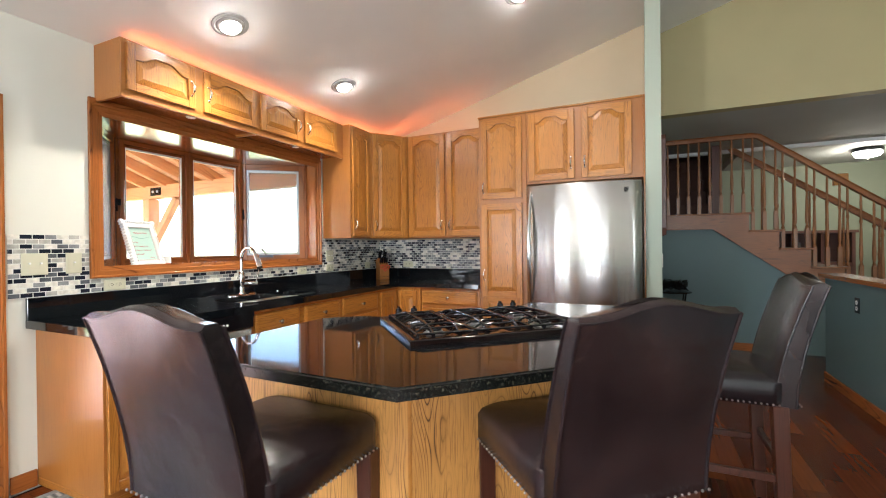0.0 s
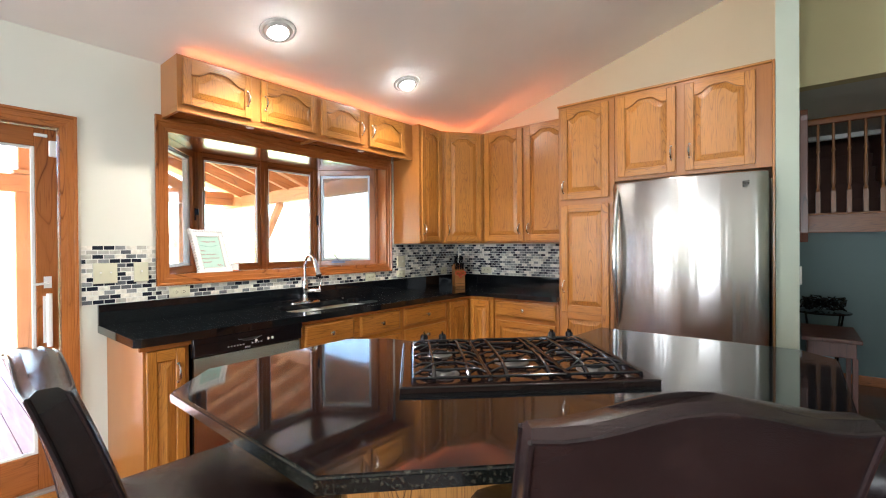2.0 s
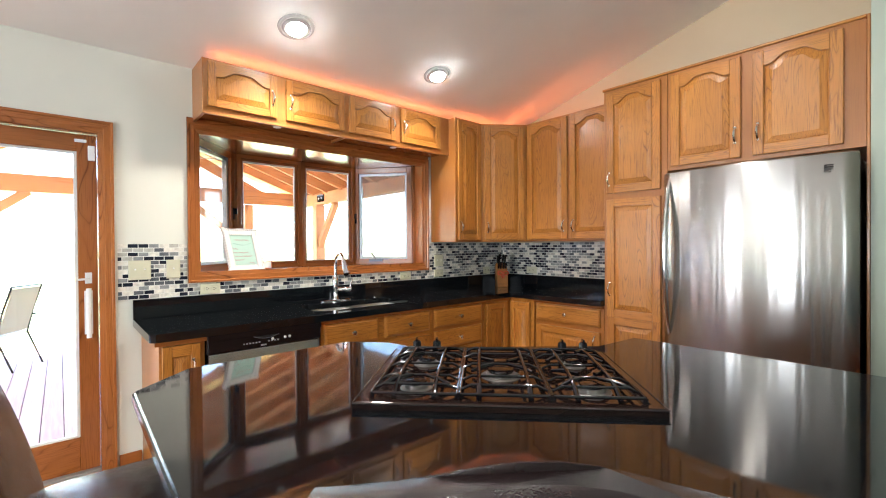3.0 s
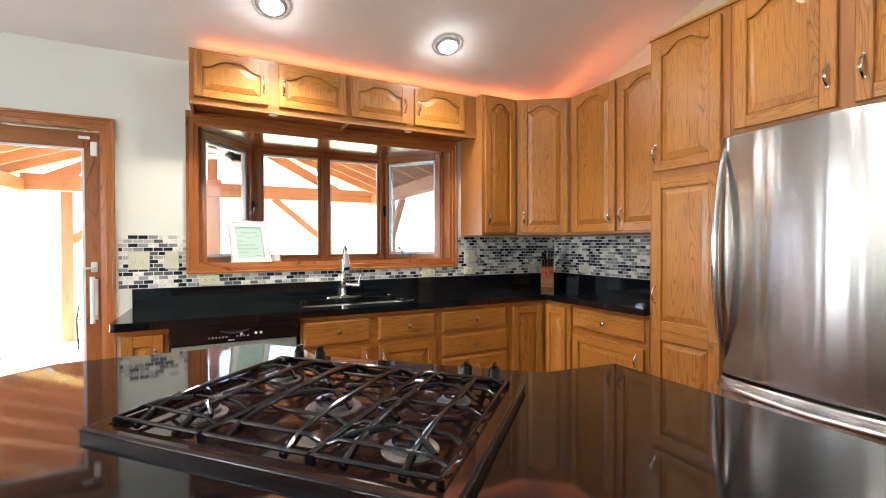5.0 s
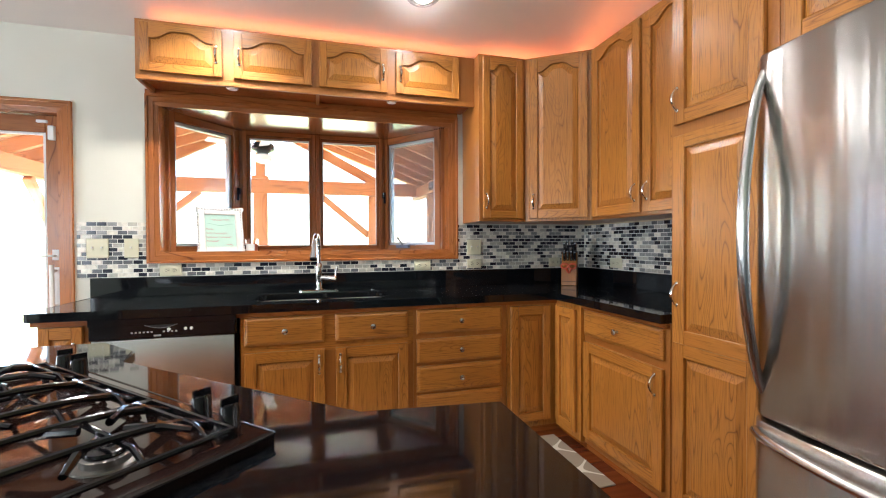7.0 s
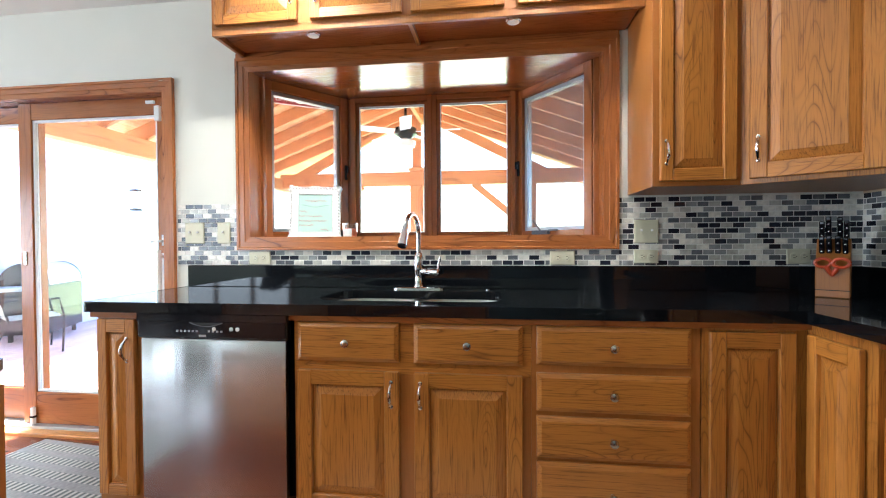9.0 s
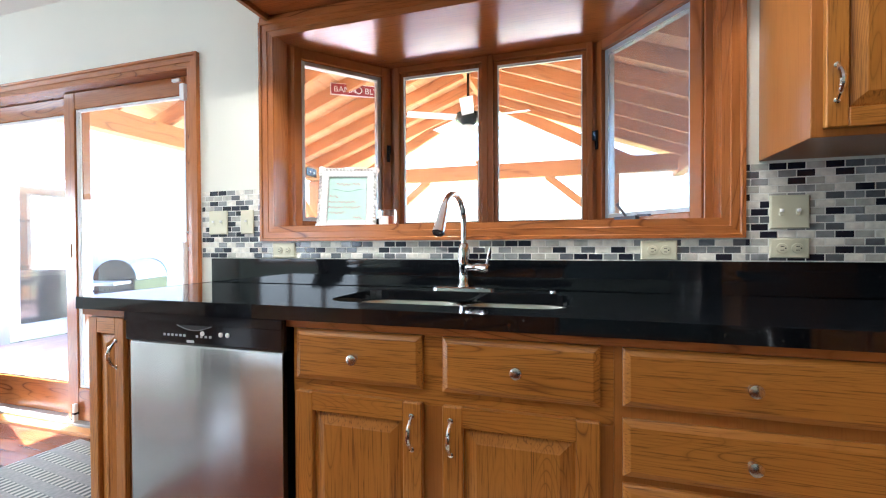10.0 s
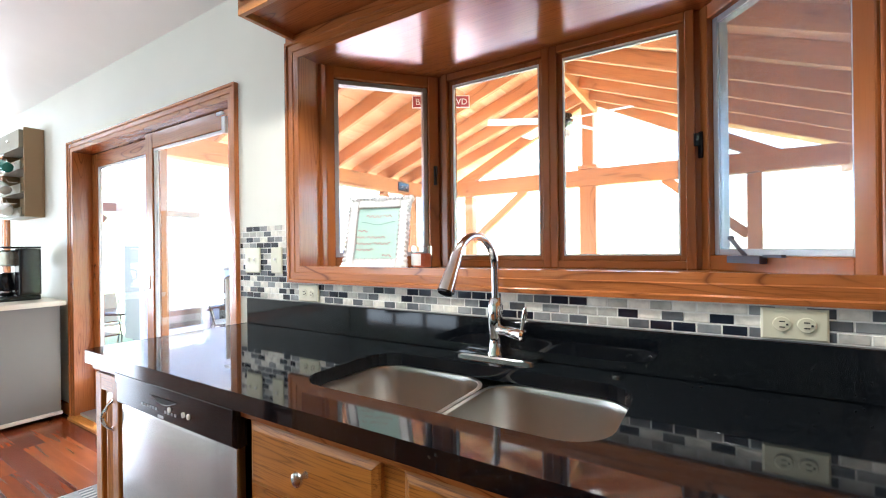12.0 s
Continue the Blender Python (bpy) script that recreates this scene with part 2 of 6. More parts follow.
def pieces(name, stops, rough, per_island, grain_axis=None, bevel_spec=0.5):
    """Material whose tone is picked for each piece."""
    m, nt, b = mat(name, rough)
    if per_island:
        g = nt.nodes.new("ShaderNodeNewGeometry")
        val = g.outputs["Random Per Island"]
    else:
        val = nt.nodes.new("ShaderNodeObjectInfo").outputs["Random"]
    r = ramp(nt, stops, True)
    nt.links.new(val, r.inputs["Fac"])
    n = node(nt, "ShaderNodeTexNoise", Scale=1.0, Detail=3.0)
    s = [40.0] * 3
    if grain_axis is not None:
        s[grain_axis] = 2.5
    nt.links.new(coords(nt, s), n.inputs["Vector"])
    mix = nt.nodes.new("ShaderNodeMix")
    mix.data_type, mix.blend_type = "RGBA", "MULTIPLY"
    mix.inputs["Factor"].default_value = 0.7
    t = ramp(nt, [(0.3, (0.7, 0.7, 0.7)), (0.7, (1.2, 1.2, 1.2))])
    nt.links.new(n.outputs["Fac"], t.inputs["Fac"])
    nt.links.new(r.outputs["Color"], mix.inputs["A"])
    nt.links.new(t.outputs["Color"], mix.inputs["B"])
    nt.links.new(mix.outputs["Result"], b.inputs["Base Color"])
    b.inputs["Specular IOR Level"].default_value = bevel_spec
    return m


TILES = [(0.0, (0.78, 0.75, 0.67)), (0.24, (0.27, 0.28, 0.28)), (0.45, (0.12, 0.13, 0.14)), (0.63, (0.014, 0.017, 0.028)), (0.83, (0.48, 0.47, 0.42))]
TILE_1 = pieces("mosaic_glass", TILES, 0.12, False)
TILE_N = pieces("mosaic_glass_joined", TILES, 0.12, True)
PLANKS = [(0.0, (0.115, 0.025, 0.008)), (0.2, (0.17, 0.044, 0.011)), (0.4, (0.080, 0.018, 0.007)), (0.6, (0.135, 0.032, 0.009)), (0.8, (0.095, 0.021, 0.008))]
PLANK_1 = pieces("cherry_plank", PLANKS, 0.20, False, 1, 0.33)
PLANK_N = pieces("cherry_plank_joined", PLANKS, 0.20, True, 1, 0.33)
DECKB = pieces("deck_board", [(0.0, (0.38, 0.26, 0.25)), (0.5, (0.43, 0.30, 0.29))], 0.6, True, 0)
ROOFB = pieces("roof_board", [(0.0, (0.72, 0.42, 0.19)), (0.4, (0.80, 0.50, 0.25)), (0.7, (0.64, 0.36, 0.15))], 0.6, True, 0)
GROUT = paint("grout", (0.78, 0.77, 0.72), 0.8)
SUBFL, _, b = mat("subfloor", 0.9, 0, (0.02, 0.008, 0.004))
b.inputs["Specular IOR Level"].default_value = 0.0
SIDING = paint("siding_white", (0.42, 0.42, 0.47), 0.6)
GRASS, nt, b = mat("grass", 0.9)
v = node(nt, "ShaderNodeTexNoise", Scale=0.8, Detail=6.0)
nt.links.new(coords(nt, (1, 1, 1)), v.inputs["Vector"])
r = ramp(nt, [(0.35, (0.17, 0.21, 0.08)), (0.65, (0.27, 0.29, 0.14))])
nt.links.new(v.outputs["Fac"], r.inputs["Fac"])
nt.links.new(r.outputs["Color"], b.inputs["Base Color"])
CARPET = paint("brown_carpet", (0.10, 0.052, 0.040), 0.95, 0.6)
LEAF, _, _ = mat("leaf", 0.6, 0, (0.06, 0.10, 0.03))


def glow(name, color, strength):
    m = bpy.data.materials.new(name)
    m.use_nodes = True
    b = m.node_tree.nodes["Principled BSDF"]
    b.inputs["Base Color"].default_value = (*color, 1)
    b.inputs["Emission Color"].default_value = (*color, 1)
    b.inputs["Emission Strength"].default_value = strength
    return m


BULB = glow("lamp_lens", (1, 0.95, 0.88), 9.0)
ROPE = glow("rope_light", (1.0, 0.25, 0.07), 0.6)
PUCK = glow("puck_lens", (0.7, 0.6, 0.5), 0.02)
DAYPANE = glow("daylit_glass", (0.9, 0.95, 1.0), 0.9)

RUG, nt, b = mat("grey_woven_rug", 0.95)
tc = nt.nodes.new("ShaderNodeTexCoord")
sx = nt.nodes.new("ShaderNodeSeparateXYZ")
nt.links.new(tc.outputs["Object"], sx.inputs[0])
w1 = nt.nodes.new("ShaderNodeMath")
w1.operation = "MULTIPLY"
w1.inputs[1].default_value = 9.5
nt.links.new(sx.outputs["X"], w1.inputs[0])
fr = nt.nodes.new("ShaderNodeMath")
fr.operation = "FRACT"
nt.links.new(w1.outputs[0], fr.inputs[0])
gt = nt.nodes.new("ShaderNodeMath")
gt.operation = "GREATER_THAN"
gt.inputs[1].default_value = 0.5
nt.links.new(fr.outputs[0], gt.inputs[0])
w2 = nt.nodes.new("ShaderNodeMath")
w2.operation = "MULTIPLY"
w2.inputs[1].default_value = 200.0
nt.links.new(sx.outputs["Y"], w2.inputs[0])
sn = nt.nodes.new("ShaderNodeMath")
sn.operation = "SINE"
nt.links.new(w2.outputs[0], sn.inputs[0])
ml = nt.nodes.new("ShaderNodeMath")
ml.operation = "MULTIPLY"
nt.links.new(sn.outputs[0], ml.inputs[0])
nt.links.new(gt.outputs[0], ml.inputs[1])
r = ramp(nt, [(0.1, (0.10, 0.11, 0.11)), (0.5, (0.22, 0.235, 0.235)), (0.9, (0.42, 0.42, 0.39))])
mr = nt.nodes.new("ShaderNodeMapRange")
mr.inputs["From Min"].default_value = -1.0
nt.links.new(ml.outputs[0], mr.inputs["Value"])
nz = node(nt, "ShaderNodeTexNoise", Scale=60.0, Detail=3.0)
ad = nt.nodes.new("ShaderNodeMath")
ad.operation = "MULTIPLY_ADD"
ad.inputs[1].default_value = 0.5
nt.links.new(nz.outputs["Fac"], ad.inputs[0])
sb = nt.nodes.new("ShaderNodeMath")
sb.operation = "SUBTRACT"
sb.inputs[1].default_value = 0.25
nt.links.new(mr.outputs[0], ad.inputs[2])
nt.links.new(ad.outputs[0], sb.inputs[0])
nt.links.new(sb.outputs[0], r.inputs["Fac"])
nt.links.new(r.outputs["Color"], b.inputs["Base Color"])
bump(nt, b, ml.outputs[0], 0.6, 0.003)

MAT, nt, b = mat("trellis_mat", 0.9)
tc = nt.nodes.new("ShaderNodeTexCoord")
sx = nt.nodes.new("ShaderNodeSeparateXYZ")
nt.links.new(tc.outputs["Object"], sx.inputs[0])
outs = []
for ax, k in (("X", 26.0), ("Y", 22.0)):
    q = nt.nodes.new("ShaderNodeMath")
    q.operation = "MULTIPLY"
    q.inputs[1].default_value = k
    nt.links.new(sx.outputs[ax], q.inputs[0])
    c = nt.nodes.new("ShaderNodeMath")
    c.operation = "COSINE"
    nt.links.new(q.outputs[0], c.inputs[0])
    outs.append(c.outputs[0])
sm = nt.nodes.new("ShaderNodeMath")
nt.links.new(outs[0], sm.inputs[0])
nt.links.new(outs[1], sm.inputs[1])
ab = nt.nodes.new("ShaderNodeMath")
ab.operation = "ABSOLUTE"
nt.links.new(sm.outputs[0], ab.inputs[0])
r = ramp(nt, [(0.0, (0.55, 0.52, 0.45)), (0.16, (0.55, 0.52, 0.45)), (0.22, (0.24, 0.20, 0.15))])
nt.links.new(ab.outputs[0], r.inputs["Fac"])
nt.links.new(r.outputs["Color"], b.inputs["Base Color"])


# ---- mesh helpers ----
def box(bm, x0, x1, y0, y1, z0, z1):
    vs = [bm.verts.new((x, y, z)) for z in (z0, z1) for y in (y0, y1) for x in (x0, x1)]
    for f in ((0, 2, 3, 1), (4, 5, 7, 6), (0, 1, 5, 4), (2, 6, 7, 3), (0, 4, 6, 2), (1, 3, 7, 5)):
        bm.faces.new([vs[i] for i in f])
    return vs


def prism(bm, pts, z0, z1):
    lo = [bm.verts.new((x, y, z0)) for x, y in pts]
    hi = [bm.verts.new((x, y, z1)) for x, y in pts]
    n = len(pts)
    bm.faces.new(hi)
    bm.faces.new(lo[::-1])
    for i in range(n):
        bm.faces.new((lo[i], lo[(i + 1) % n], hi[(i + 1) % n], hi[i]))


def prism_x(bm, pts, x0, x1):
    """A profile of (y, z) points run along x."""
    a = [bm.verts.new((x0, y, z)) for y, z in pts]
    c = [bm.verts.new((x1, y, z)) for y, z in pts]
    n = len(pts)
    bm.faces.new(a)
    bm.faces.new(c[::-1])
    for i in range(n):
        bm.faces.new((a[i], c[i], c[(i + 1) % n], a[(i + 1) % n]))


def rings(bm, rows, closed=True, cap=True):
    vs = [[bm.verts.new(p) for p in row] for row in rows]
    n = len(vs[0])
    for a, c in zip(vs, vs[1:]):
        for i in range(n if closed else n - 1):
            bm.faces.new((a[i], a[(i + 1) % n], c[(i + 1) % n], c[i]))
    if cap:
        bm.faces.new(vs[0][::-1])
        bm.faces.new(vs[-1])
    return vs


def lathe(bm, prof, at=(0, 0, 0), n=20, m=None):
    m = m or Matrix()
    rows = [[m @ (Vector(at) + Vector((r * math.cos(2 * math.pi * i / n), r * math.sin(2 * math.pi * i / n), z))) for i in range(n)] for r, z in prof]
    rings(bm, rows)


def tube(bm, pts, rad, n=8, closed=False):
    pts = [Vector(p) for p in pts]
    rr = rad if isinstance(rad, (list, tuple)) else [rad] * len(pts)
    rows, up = [], None
    for i, p in enumerate(pts):
        a, c = pts[max(i - 1, 0)], pts[min(i + 1, len(pts) - 1)]
        t = (c - a).normalized()
        if up is None:
            up = t.orthogonal().normalized()
        up = (up - t * up.dot(t)).normalized()
        side = t.cross(up)
        rows.append([p + (up * math.cos(2 * math.pi * k / n) + side * math.sin(2 * math.pi * k / n)) * rr[i] for k in range(n)])
    rings(bm, rows)


def part(name, bm, material, parent=None, label="", m=None, bevel=0.0, smooth=False, kind="", category="", group=""):
    if bevel:
        bmesh.ops.bevel(bm, geom=bm.edges[:], offset=bevel, segments=1 if bevel < 0.004 else 3, profile=0.5, affect="EDGES", clamp_overlap=True)
    bmesh.ops.recalc_face_normals(bm, faces=bm.faces[:])
    me = bpy.data.meshes.new(name)
    bm.to_mesh(me)
    bm.free()
    for one in material if isinstance(material, list) else [material]:
        me.materials.append(one)
    if smooth:
        me.shade_smooth()
        me.set_sharp_from_angle(angle=radians(40))
    ob = new(name, me)
    ob.parent = parent
    if m is not None:
        ob.matrix_basis = m
    return tagged(ob, label, category, group, kind)


def bx(name, dims, material, parent=None, label="", m=None, bevel=0.002, **kw):
    bm = bmesh.new()
    box(bm, *dims)
    return part(name, bm, material, parent, label, m, bevel, **kw)


def thing(name, m, label, category, group=""):
    e = new(name)
    e.empty_display_size = 0.1
    e.matrix_basis = m
    return tagged(e, label, category, group)


def structure(name, dims, material, bevel=0.0):
    return bx(name, dims, material, bevel=bevel, kind="structure")


# ---- shell of the rooms ----
T = 0.16
bm = bmesh.new()
for d in ((-6.0, -4.95, 0, 2.75), (-4.95, -3.85, 0, 0.85), (-4.95, -3.85, 2.05, 2.75), (-3.85, -2.36, 0, 2.75), (-2.36, -0.40, 1.98, 2.75), (-0.40, 0.05, 0, 2.75), (0.05, 1.861, 0, 1.12), (0.05, 1.861, 2.08, 2.75), (1.861, YB, 0, 2.75)):
    box(bm, -T, 0, *d)
box(bm, -T, 0, -2.36, -0.40, 0, 0.03)
part("wall_west", bm, WALL, kind="structure")
structure("wall_back", (-T, 2.845, YB, YB + 0.12, 0, 3.6), GOLD)
structure("wall_partition", (2.845, 2.955, 2.36, 3.3, 0, 3.6), SAGE)
bm = bmesh.new()
prism_x(bm, [(3.3, 2.5), (3.42, 2.5), (3.42, 4.6), (3.3, 4.6)], 2.845, 6.6)
part("wall_upper_hall", bm, OLIVE, kind="structure")
structure("wall_east", (6.5, 6.62, -6.0, 7.4, 0, 4.7), SAGE)
structure("wall_south", (-T, 6.62, -6.12, -6.0, 0, 4.7), WALL)
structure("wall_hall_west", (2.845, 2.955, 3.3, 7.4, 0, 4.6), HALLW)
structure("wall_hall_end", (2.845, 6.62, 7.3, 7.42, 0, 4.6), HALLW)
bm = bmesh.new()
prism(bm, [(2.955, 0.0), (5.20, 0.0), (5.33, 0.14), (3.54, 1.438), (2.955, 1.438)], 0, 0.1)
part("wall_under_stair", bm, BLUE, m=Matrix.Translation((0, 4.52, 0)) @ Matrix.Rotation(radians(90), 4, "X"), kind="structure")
bm = bmesh.new()
prism(bm, [(-T, -6.1), (6.62, -6.1), (6.62, 3.42), (-T, 3.42)], 0, 0.1)
for vv in bm.verts:
    vv.co.z += ceil_z(vv.co.x)
part("ceiling", bm, CEIL, kind="structure")
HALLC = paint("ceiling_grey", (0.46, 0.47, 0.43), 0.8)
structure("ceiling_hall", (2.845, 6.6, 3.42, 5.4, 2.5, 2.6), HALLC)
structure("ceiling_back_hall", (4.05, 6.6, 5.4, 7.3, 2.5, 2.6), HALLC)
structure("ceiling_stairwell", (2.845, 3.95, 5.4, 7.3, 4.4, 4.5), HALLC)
# unseen walls added to block sky light leaking into the stairwell
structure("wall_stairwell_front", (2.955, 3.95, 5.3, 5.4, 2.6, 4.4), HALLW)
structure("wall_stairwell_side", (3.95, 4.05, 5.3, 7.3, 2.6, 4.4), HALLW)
structure("ceiling_loft", (2.845, 6.62, 3.3, 7.42, 4.6, 4.7), WHITE)
structure("trim_ceiling_hall", (2.955, 6.5, 5.36, 5.42, 2.455, 2.50), WHITE)
structure("floor", (-T, 6.62, -6.1, 7.4, FZ - 0.14, FZ - 0.012), SUBFL)

# pony wall of the hall
bm = bmesh.new()
box(bm, 4.25, 4.37, -1.0, 3.40, FZ, 0.965)
part("wall_pony", bm, BLUE, kind="structure")
structure("trim_pony_cap", (4.21, 4.41, -1.02, 3.44, 0.965, 1.0), TRIM[1], 0.006)


def baseboard(x0, x1, y0, y1, axis):
    ob = structure("baseboard", (x0, x1, y0, y1, FZ, FZ + 0.085), TRIM[axis], 0.004)
    return ob


baseboard(0.0, 0.014, -6.0, -2.40, 1)
baseboard(0.0, 0.014, -0.355, -0.25, 1)
baseboard(4.236, 4.25, -1.0, 3.40, 1)
baseboard(2.97, 4.36, 4.406, 4.42, 0)
baseboard(2.955, 2.969, 2.37, 4.40, 1)
baseboard(2.845, 2.955, 2.346, 2.36, 0)

# ---- windows ----
def casing(name, y0, y1, z0, z1, w, sill=True):
    """Profiled casing round an opening in the window wall; y0..z1 are its outer edges."""
    e = thing(name, Matrix(), "stained oak casing with a stepped profile round an opening", "window trim")
    e["kind"] = "structure"
    prof = [(0.0, 0.0), (0.022, 0.0), (0.022, 0.012), (0.016, 0.016), (0.016, 0.6 * w), (0.012, 0.64 * w), (0.010, w), (0.0, w)]
    corners = [(y0, z0), (y1, z0), (y1, z1), (y0, z1)]
    for i in range(4 if sill else 3):
        k = (i + (0 if sill else 1)) % 4
        (ya, za), (yb, zb) = corners[k], corners[(k + 1) % 4]
        if not sill and k == 0:
            continue
        bm = bmesh.new()
        rows = []
        for (y, z) in ((ya, za), (yb, zb)):
            sy, sz = (1 if y == y0 else -1), (1 if z == z0 else -1)
            mitre_z = 0 if (not sill and z == z0) else 1
            rows.append([(x, y + sy * q, z + sz * q * mitre_z) for x, q in prof])
        rings(bm, rows)
        part("casing_board", bm, TRIM[1] if k % 2 == 0 else TRIM[2], e)
    return e


casing("window_1_trim", -0.005, 1.912, 1.105, 2.10, 0.068)
structure("trim_over_window", (0.001, 0.016, -0.005, 1.912, 2.1005, 2.1265), TRIM[1], 0.002)
casing("door_1_trim", -2.40, -0.365, FZ, 2.022, 0.068, sill=False)

casing("window_4_trim", -5.02, -3.78, 0.78, 2.12, 0.068)
bay = thing("window_1", Matrix(), "wooden bay window with four panes and a deep sill", "window")
bay["kind"] = "structure"
for nm, z0, z1 in (("window_sill", 1.12, 1.155), ("head_board", 2.045, 2.08)):
    bm = bmesh.new()
    prism(bm, [(0.002, 0.05), (-0.10, 0.05), (-0.61, 0.37), (-0.61, 1.51), (-0.10, 1.858), (0.002, 1.858)], z0, z1)
    part(nm, bm, TRIM[1] if nm == "window_sill" else GLOSSW, bay, bevel=0.0)
for y0, y1 in ((0.045, 0.062), (1.844, 1.860)):
    bx("side_board", (-0.16, 0.004, y0, y1, 1.12, 2.08), TRIM[2], bay, bevel=0.002)


def sash(parent, p, q, z0, z1, frame_w=0.045, metal=False, crank=False):
    """A window unit from plan point p to q (seen from the room, left to right)."""
    p, q = Vector((*p, 0)), Vector((*q, 0))
    w = (q - p).length
    u = (q - p).normalized()
    m = Matrix.Translation(p) @ Matrix.Rotation(math.atan2(u.y, u.x), 4, "Z")
    f = thing("window_frame", m, "", "")
    f.parent = parent
    fw = frame_w
    for a in (0, w - fw):
        bx("frame_stile", (a, a + fw, -0.015, 0.06, z0, z1), PINE[2], f, bevel=0.003)
    for a in (z0, z1 - fw):
        bx("frame_rail", (fw, w - fw, -0.013, 0.06, a, a + fw), PINE[0], f, bevel=0.003)
    g = 0.02 if metal else 0.0185
    bm = bmesh.new()
    for d in ((fw, fw + g, z0 + fw, z1 - fw), (w - fw - g, w - fw, z0 + fw, z1 - fw)):
        box(bm, d[0], d[1], 0.006, 0.05, d[2], d[3])
    for d in ((fw + g, w - fw - g, z0 + fw, z0 + fw + g), (fw + g, w - fw - g, z1 - fw - g, z1 - fw)):
        box(bm, d[0], d[1], 0.008, 0.05, d[2], d[3])
    part("glazing_bead", bm, ALUM if metal else PINE[2], f, bevel=0.002)
    if not metal:
        bm = bmesh.new()
        q = 0.006
        a0, a1, c0, c1 = fw + g, w - fw - g, z0 + fw + g, z1 - fw - g
        for d in ((a0, a0 + q, c0, c1), (a1 - q, a1, c0, c1), (a0 + q, a1 - q, c0, c0 + q), (a0 + q, a1 - q, c1 - q, c1)):
            box(bm, d[0], d[1], 0.010, 0.023, d[2], d[3])
        part("screen_frame", bm, WHITE, f, "thin white screen frame")
    if not metal:
        bm = bmesh.new()
        box(bm, fw + g, w - fw - g, 0.012, 0.03, z1 - fw - g - 0.012, z1 - fw - g)
        part("screen_rail", bm, ALUM, f, bevel=0.001)
    else:
        sc_ = bx("insect_screen", (fw + g, w - fw - g, 0.012, 0.013, z0 + fw + g, z1 - fw - g), SCREEN if crank else SCREEN_B, f, "fine grey insect screen", bevel=0)
        sc_.visible_shadow = False
    pane = bx("pane", (fw + g, w - fw - g, 0.024, 0.030, z0 + fw + g, z1 - fw - g), GLASS, f, bevel=0)
    pane.visible_shadow = False
    if crank:
        bm = bmesh.new()
        xc = w * 0.39
        box(bm, xc - 0.06, xc + 0.06, -0.04, -0.016, z0 + fw - 0.022, z0 + fw)
        box(bm, xc + 0.06, xc + 0.12, -0.03, -0.016, z0 + fw - 0.004, z0 + fw + 0.004)
        tube(bm, [(xc, -0.03, z0 + fw), (xc - 0.005, -0.045, z0 + fw + 0.02), (xc - 0.03, -0.05, z0 + fw + 0.05)], 0.006)
        lathe(bm, [(0.004, 0), (0.009, 0.004), (0.009, 0.012), (0.004, 0.016)], (xc - 0.03, -0.05, z0 + fw + 0.045), 10)
        part("crank", bm, RINGD, f, "grey metal window crank", smooth=True)
    bm = bmesh.new()
    x = w - fw * 0.4 if not crank else fw * 0.5
    box(bm, x - 0.008, x + 0.008, -0.026, -0.016, z0 + 0.38, z0 + 0.47)
    box(bm, x - 0.004, x + 0.004, -0.045, -0.026, z0 + 0.42, z0 + 0.465)
    if metal:
        part("latch", bm, BLACKP, f, "dark sash latch", bevel=0.002)
    else:
        bm.free()
    return f


ZB0, ZB1 = 1.155, 2.045
sash(bay, (-0.124, 0.059), (-0.524, 0.403), ZB0, ZB1, 0.05, True)
sash(bay, (-0.52, 0.4335), (-0.52, 0.9485), ZB0, ZB1, 0.030)
sash(bay, (-0.52, 0.9485), (-0.52, 1.457), ZB0, ZB1, 0.030)
sash(bay, (-0.548, 1.473), (-0.108, 1.823), ZB0, ZB1, 0.05, True, True)
for x, y, a, c in ((-0.553, 0.413, 0.05, 0.030), (-0.553, 1.477, 0.05, 0.028), (-0.12, 0.066, 0.035, 0.014), (-0.11, 1.834, 0.035, 0.016)):
    bx("corner_post", (x - a, x + a * 0.56, y - c, y + c, ZB0, ZB1), PINE[2], bay, bevel=0.003)

# unseen window, assumed here to go with the added west fill lamp
west = thing("window_4", Matrix(), "assumed wooden window in the dining wall, out of view", "window")
west["kind"] = "structure"
sash(west, (-0.10, -4.95), (-0.10, -4.40), 0.85, 2.05, 0.05)
sash(west, (-0.10, -4.40), (-0.10, -3.85), 0.85, 2.05, 0.05)
bx("window_sill", (-0.16, 0.0, -4.95, -3.85, 0.832, 0.849), TRIM[1], west)

# sliding door
door = thing("door_1", Matrix(), "closed wooden sliding patio door with two tall panes", "sliding door")
door["kind"] = "structure"
for y in (-2.35, -0.433):
    bx("jamb", (-0.17, 0.004, y, y + 0.0175, FZ, 1.97), TRIM[2], door)
bx("head_jamb", (-0.17, 0.004, -2.333, -0.433, 1.953, 1.97), TRIM[1], door)
bx("threshold", (-0.02, 0.045, -2.36, -0.40, FZ - 0.01, FZ + 0.018), OAK[1], door, "honey oak threshold strip", bevel=0.006)
bx("track", (-0.19, -0.02, -2.333, -0.433, FZ - 0.01, FZ + 0.03), ALUM, door, "grey metal door track")


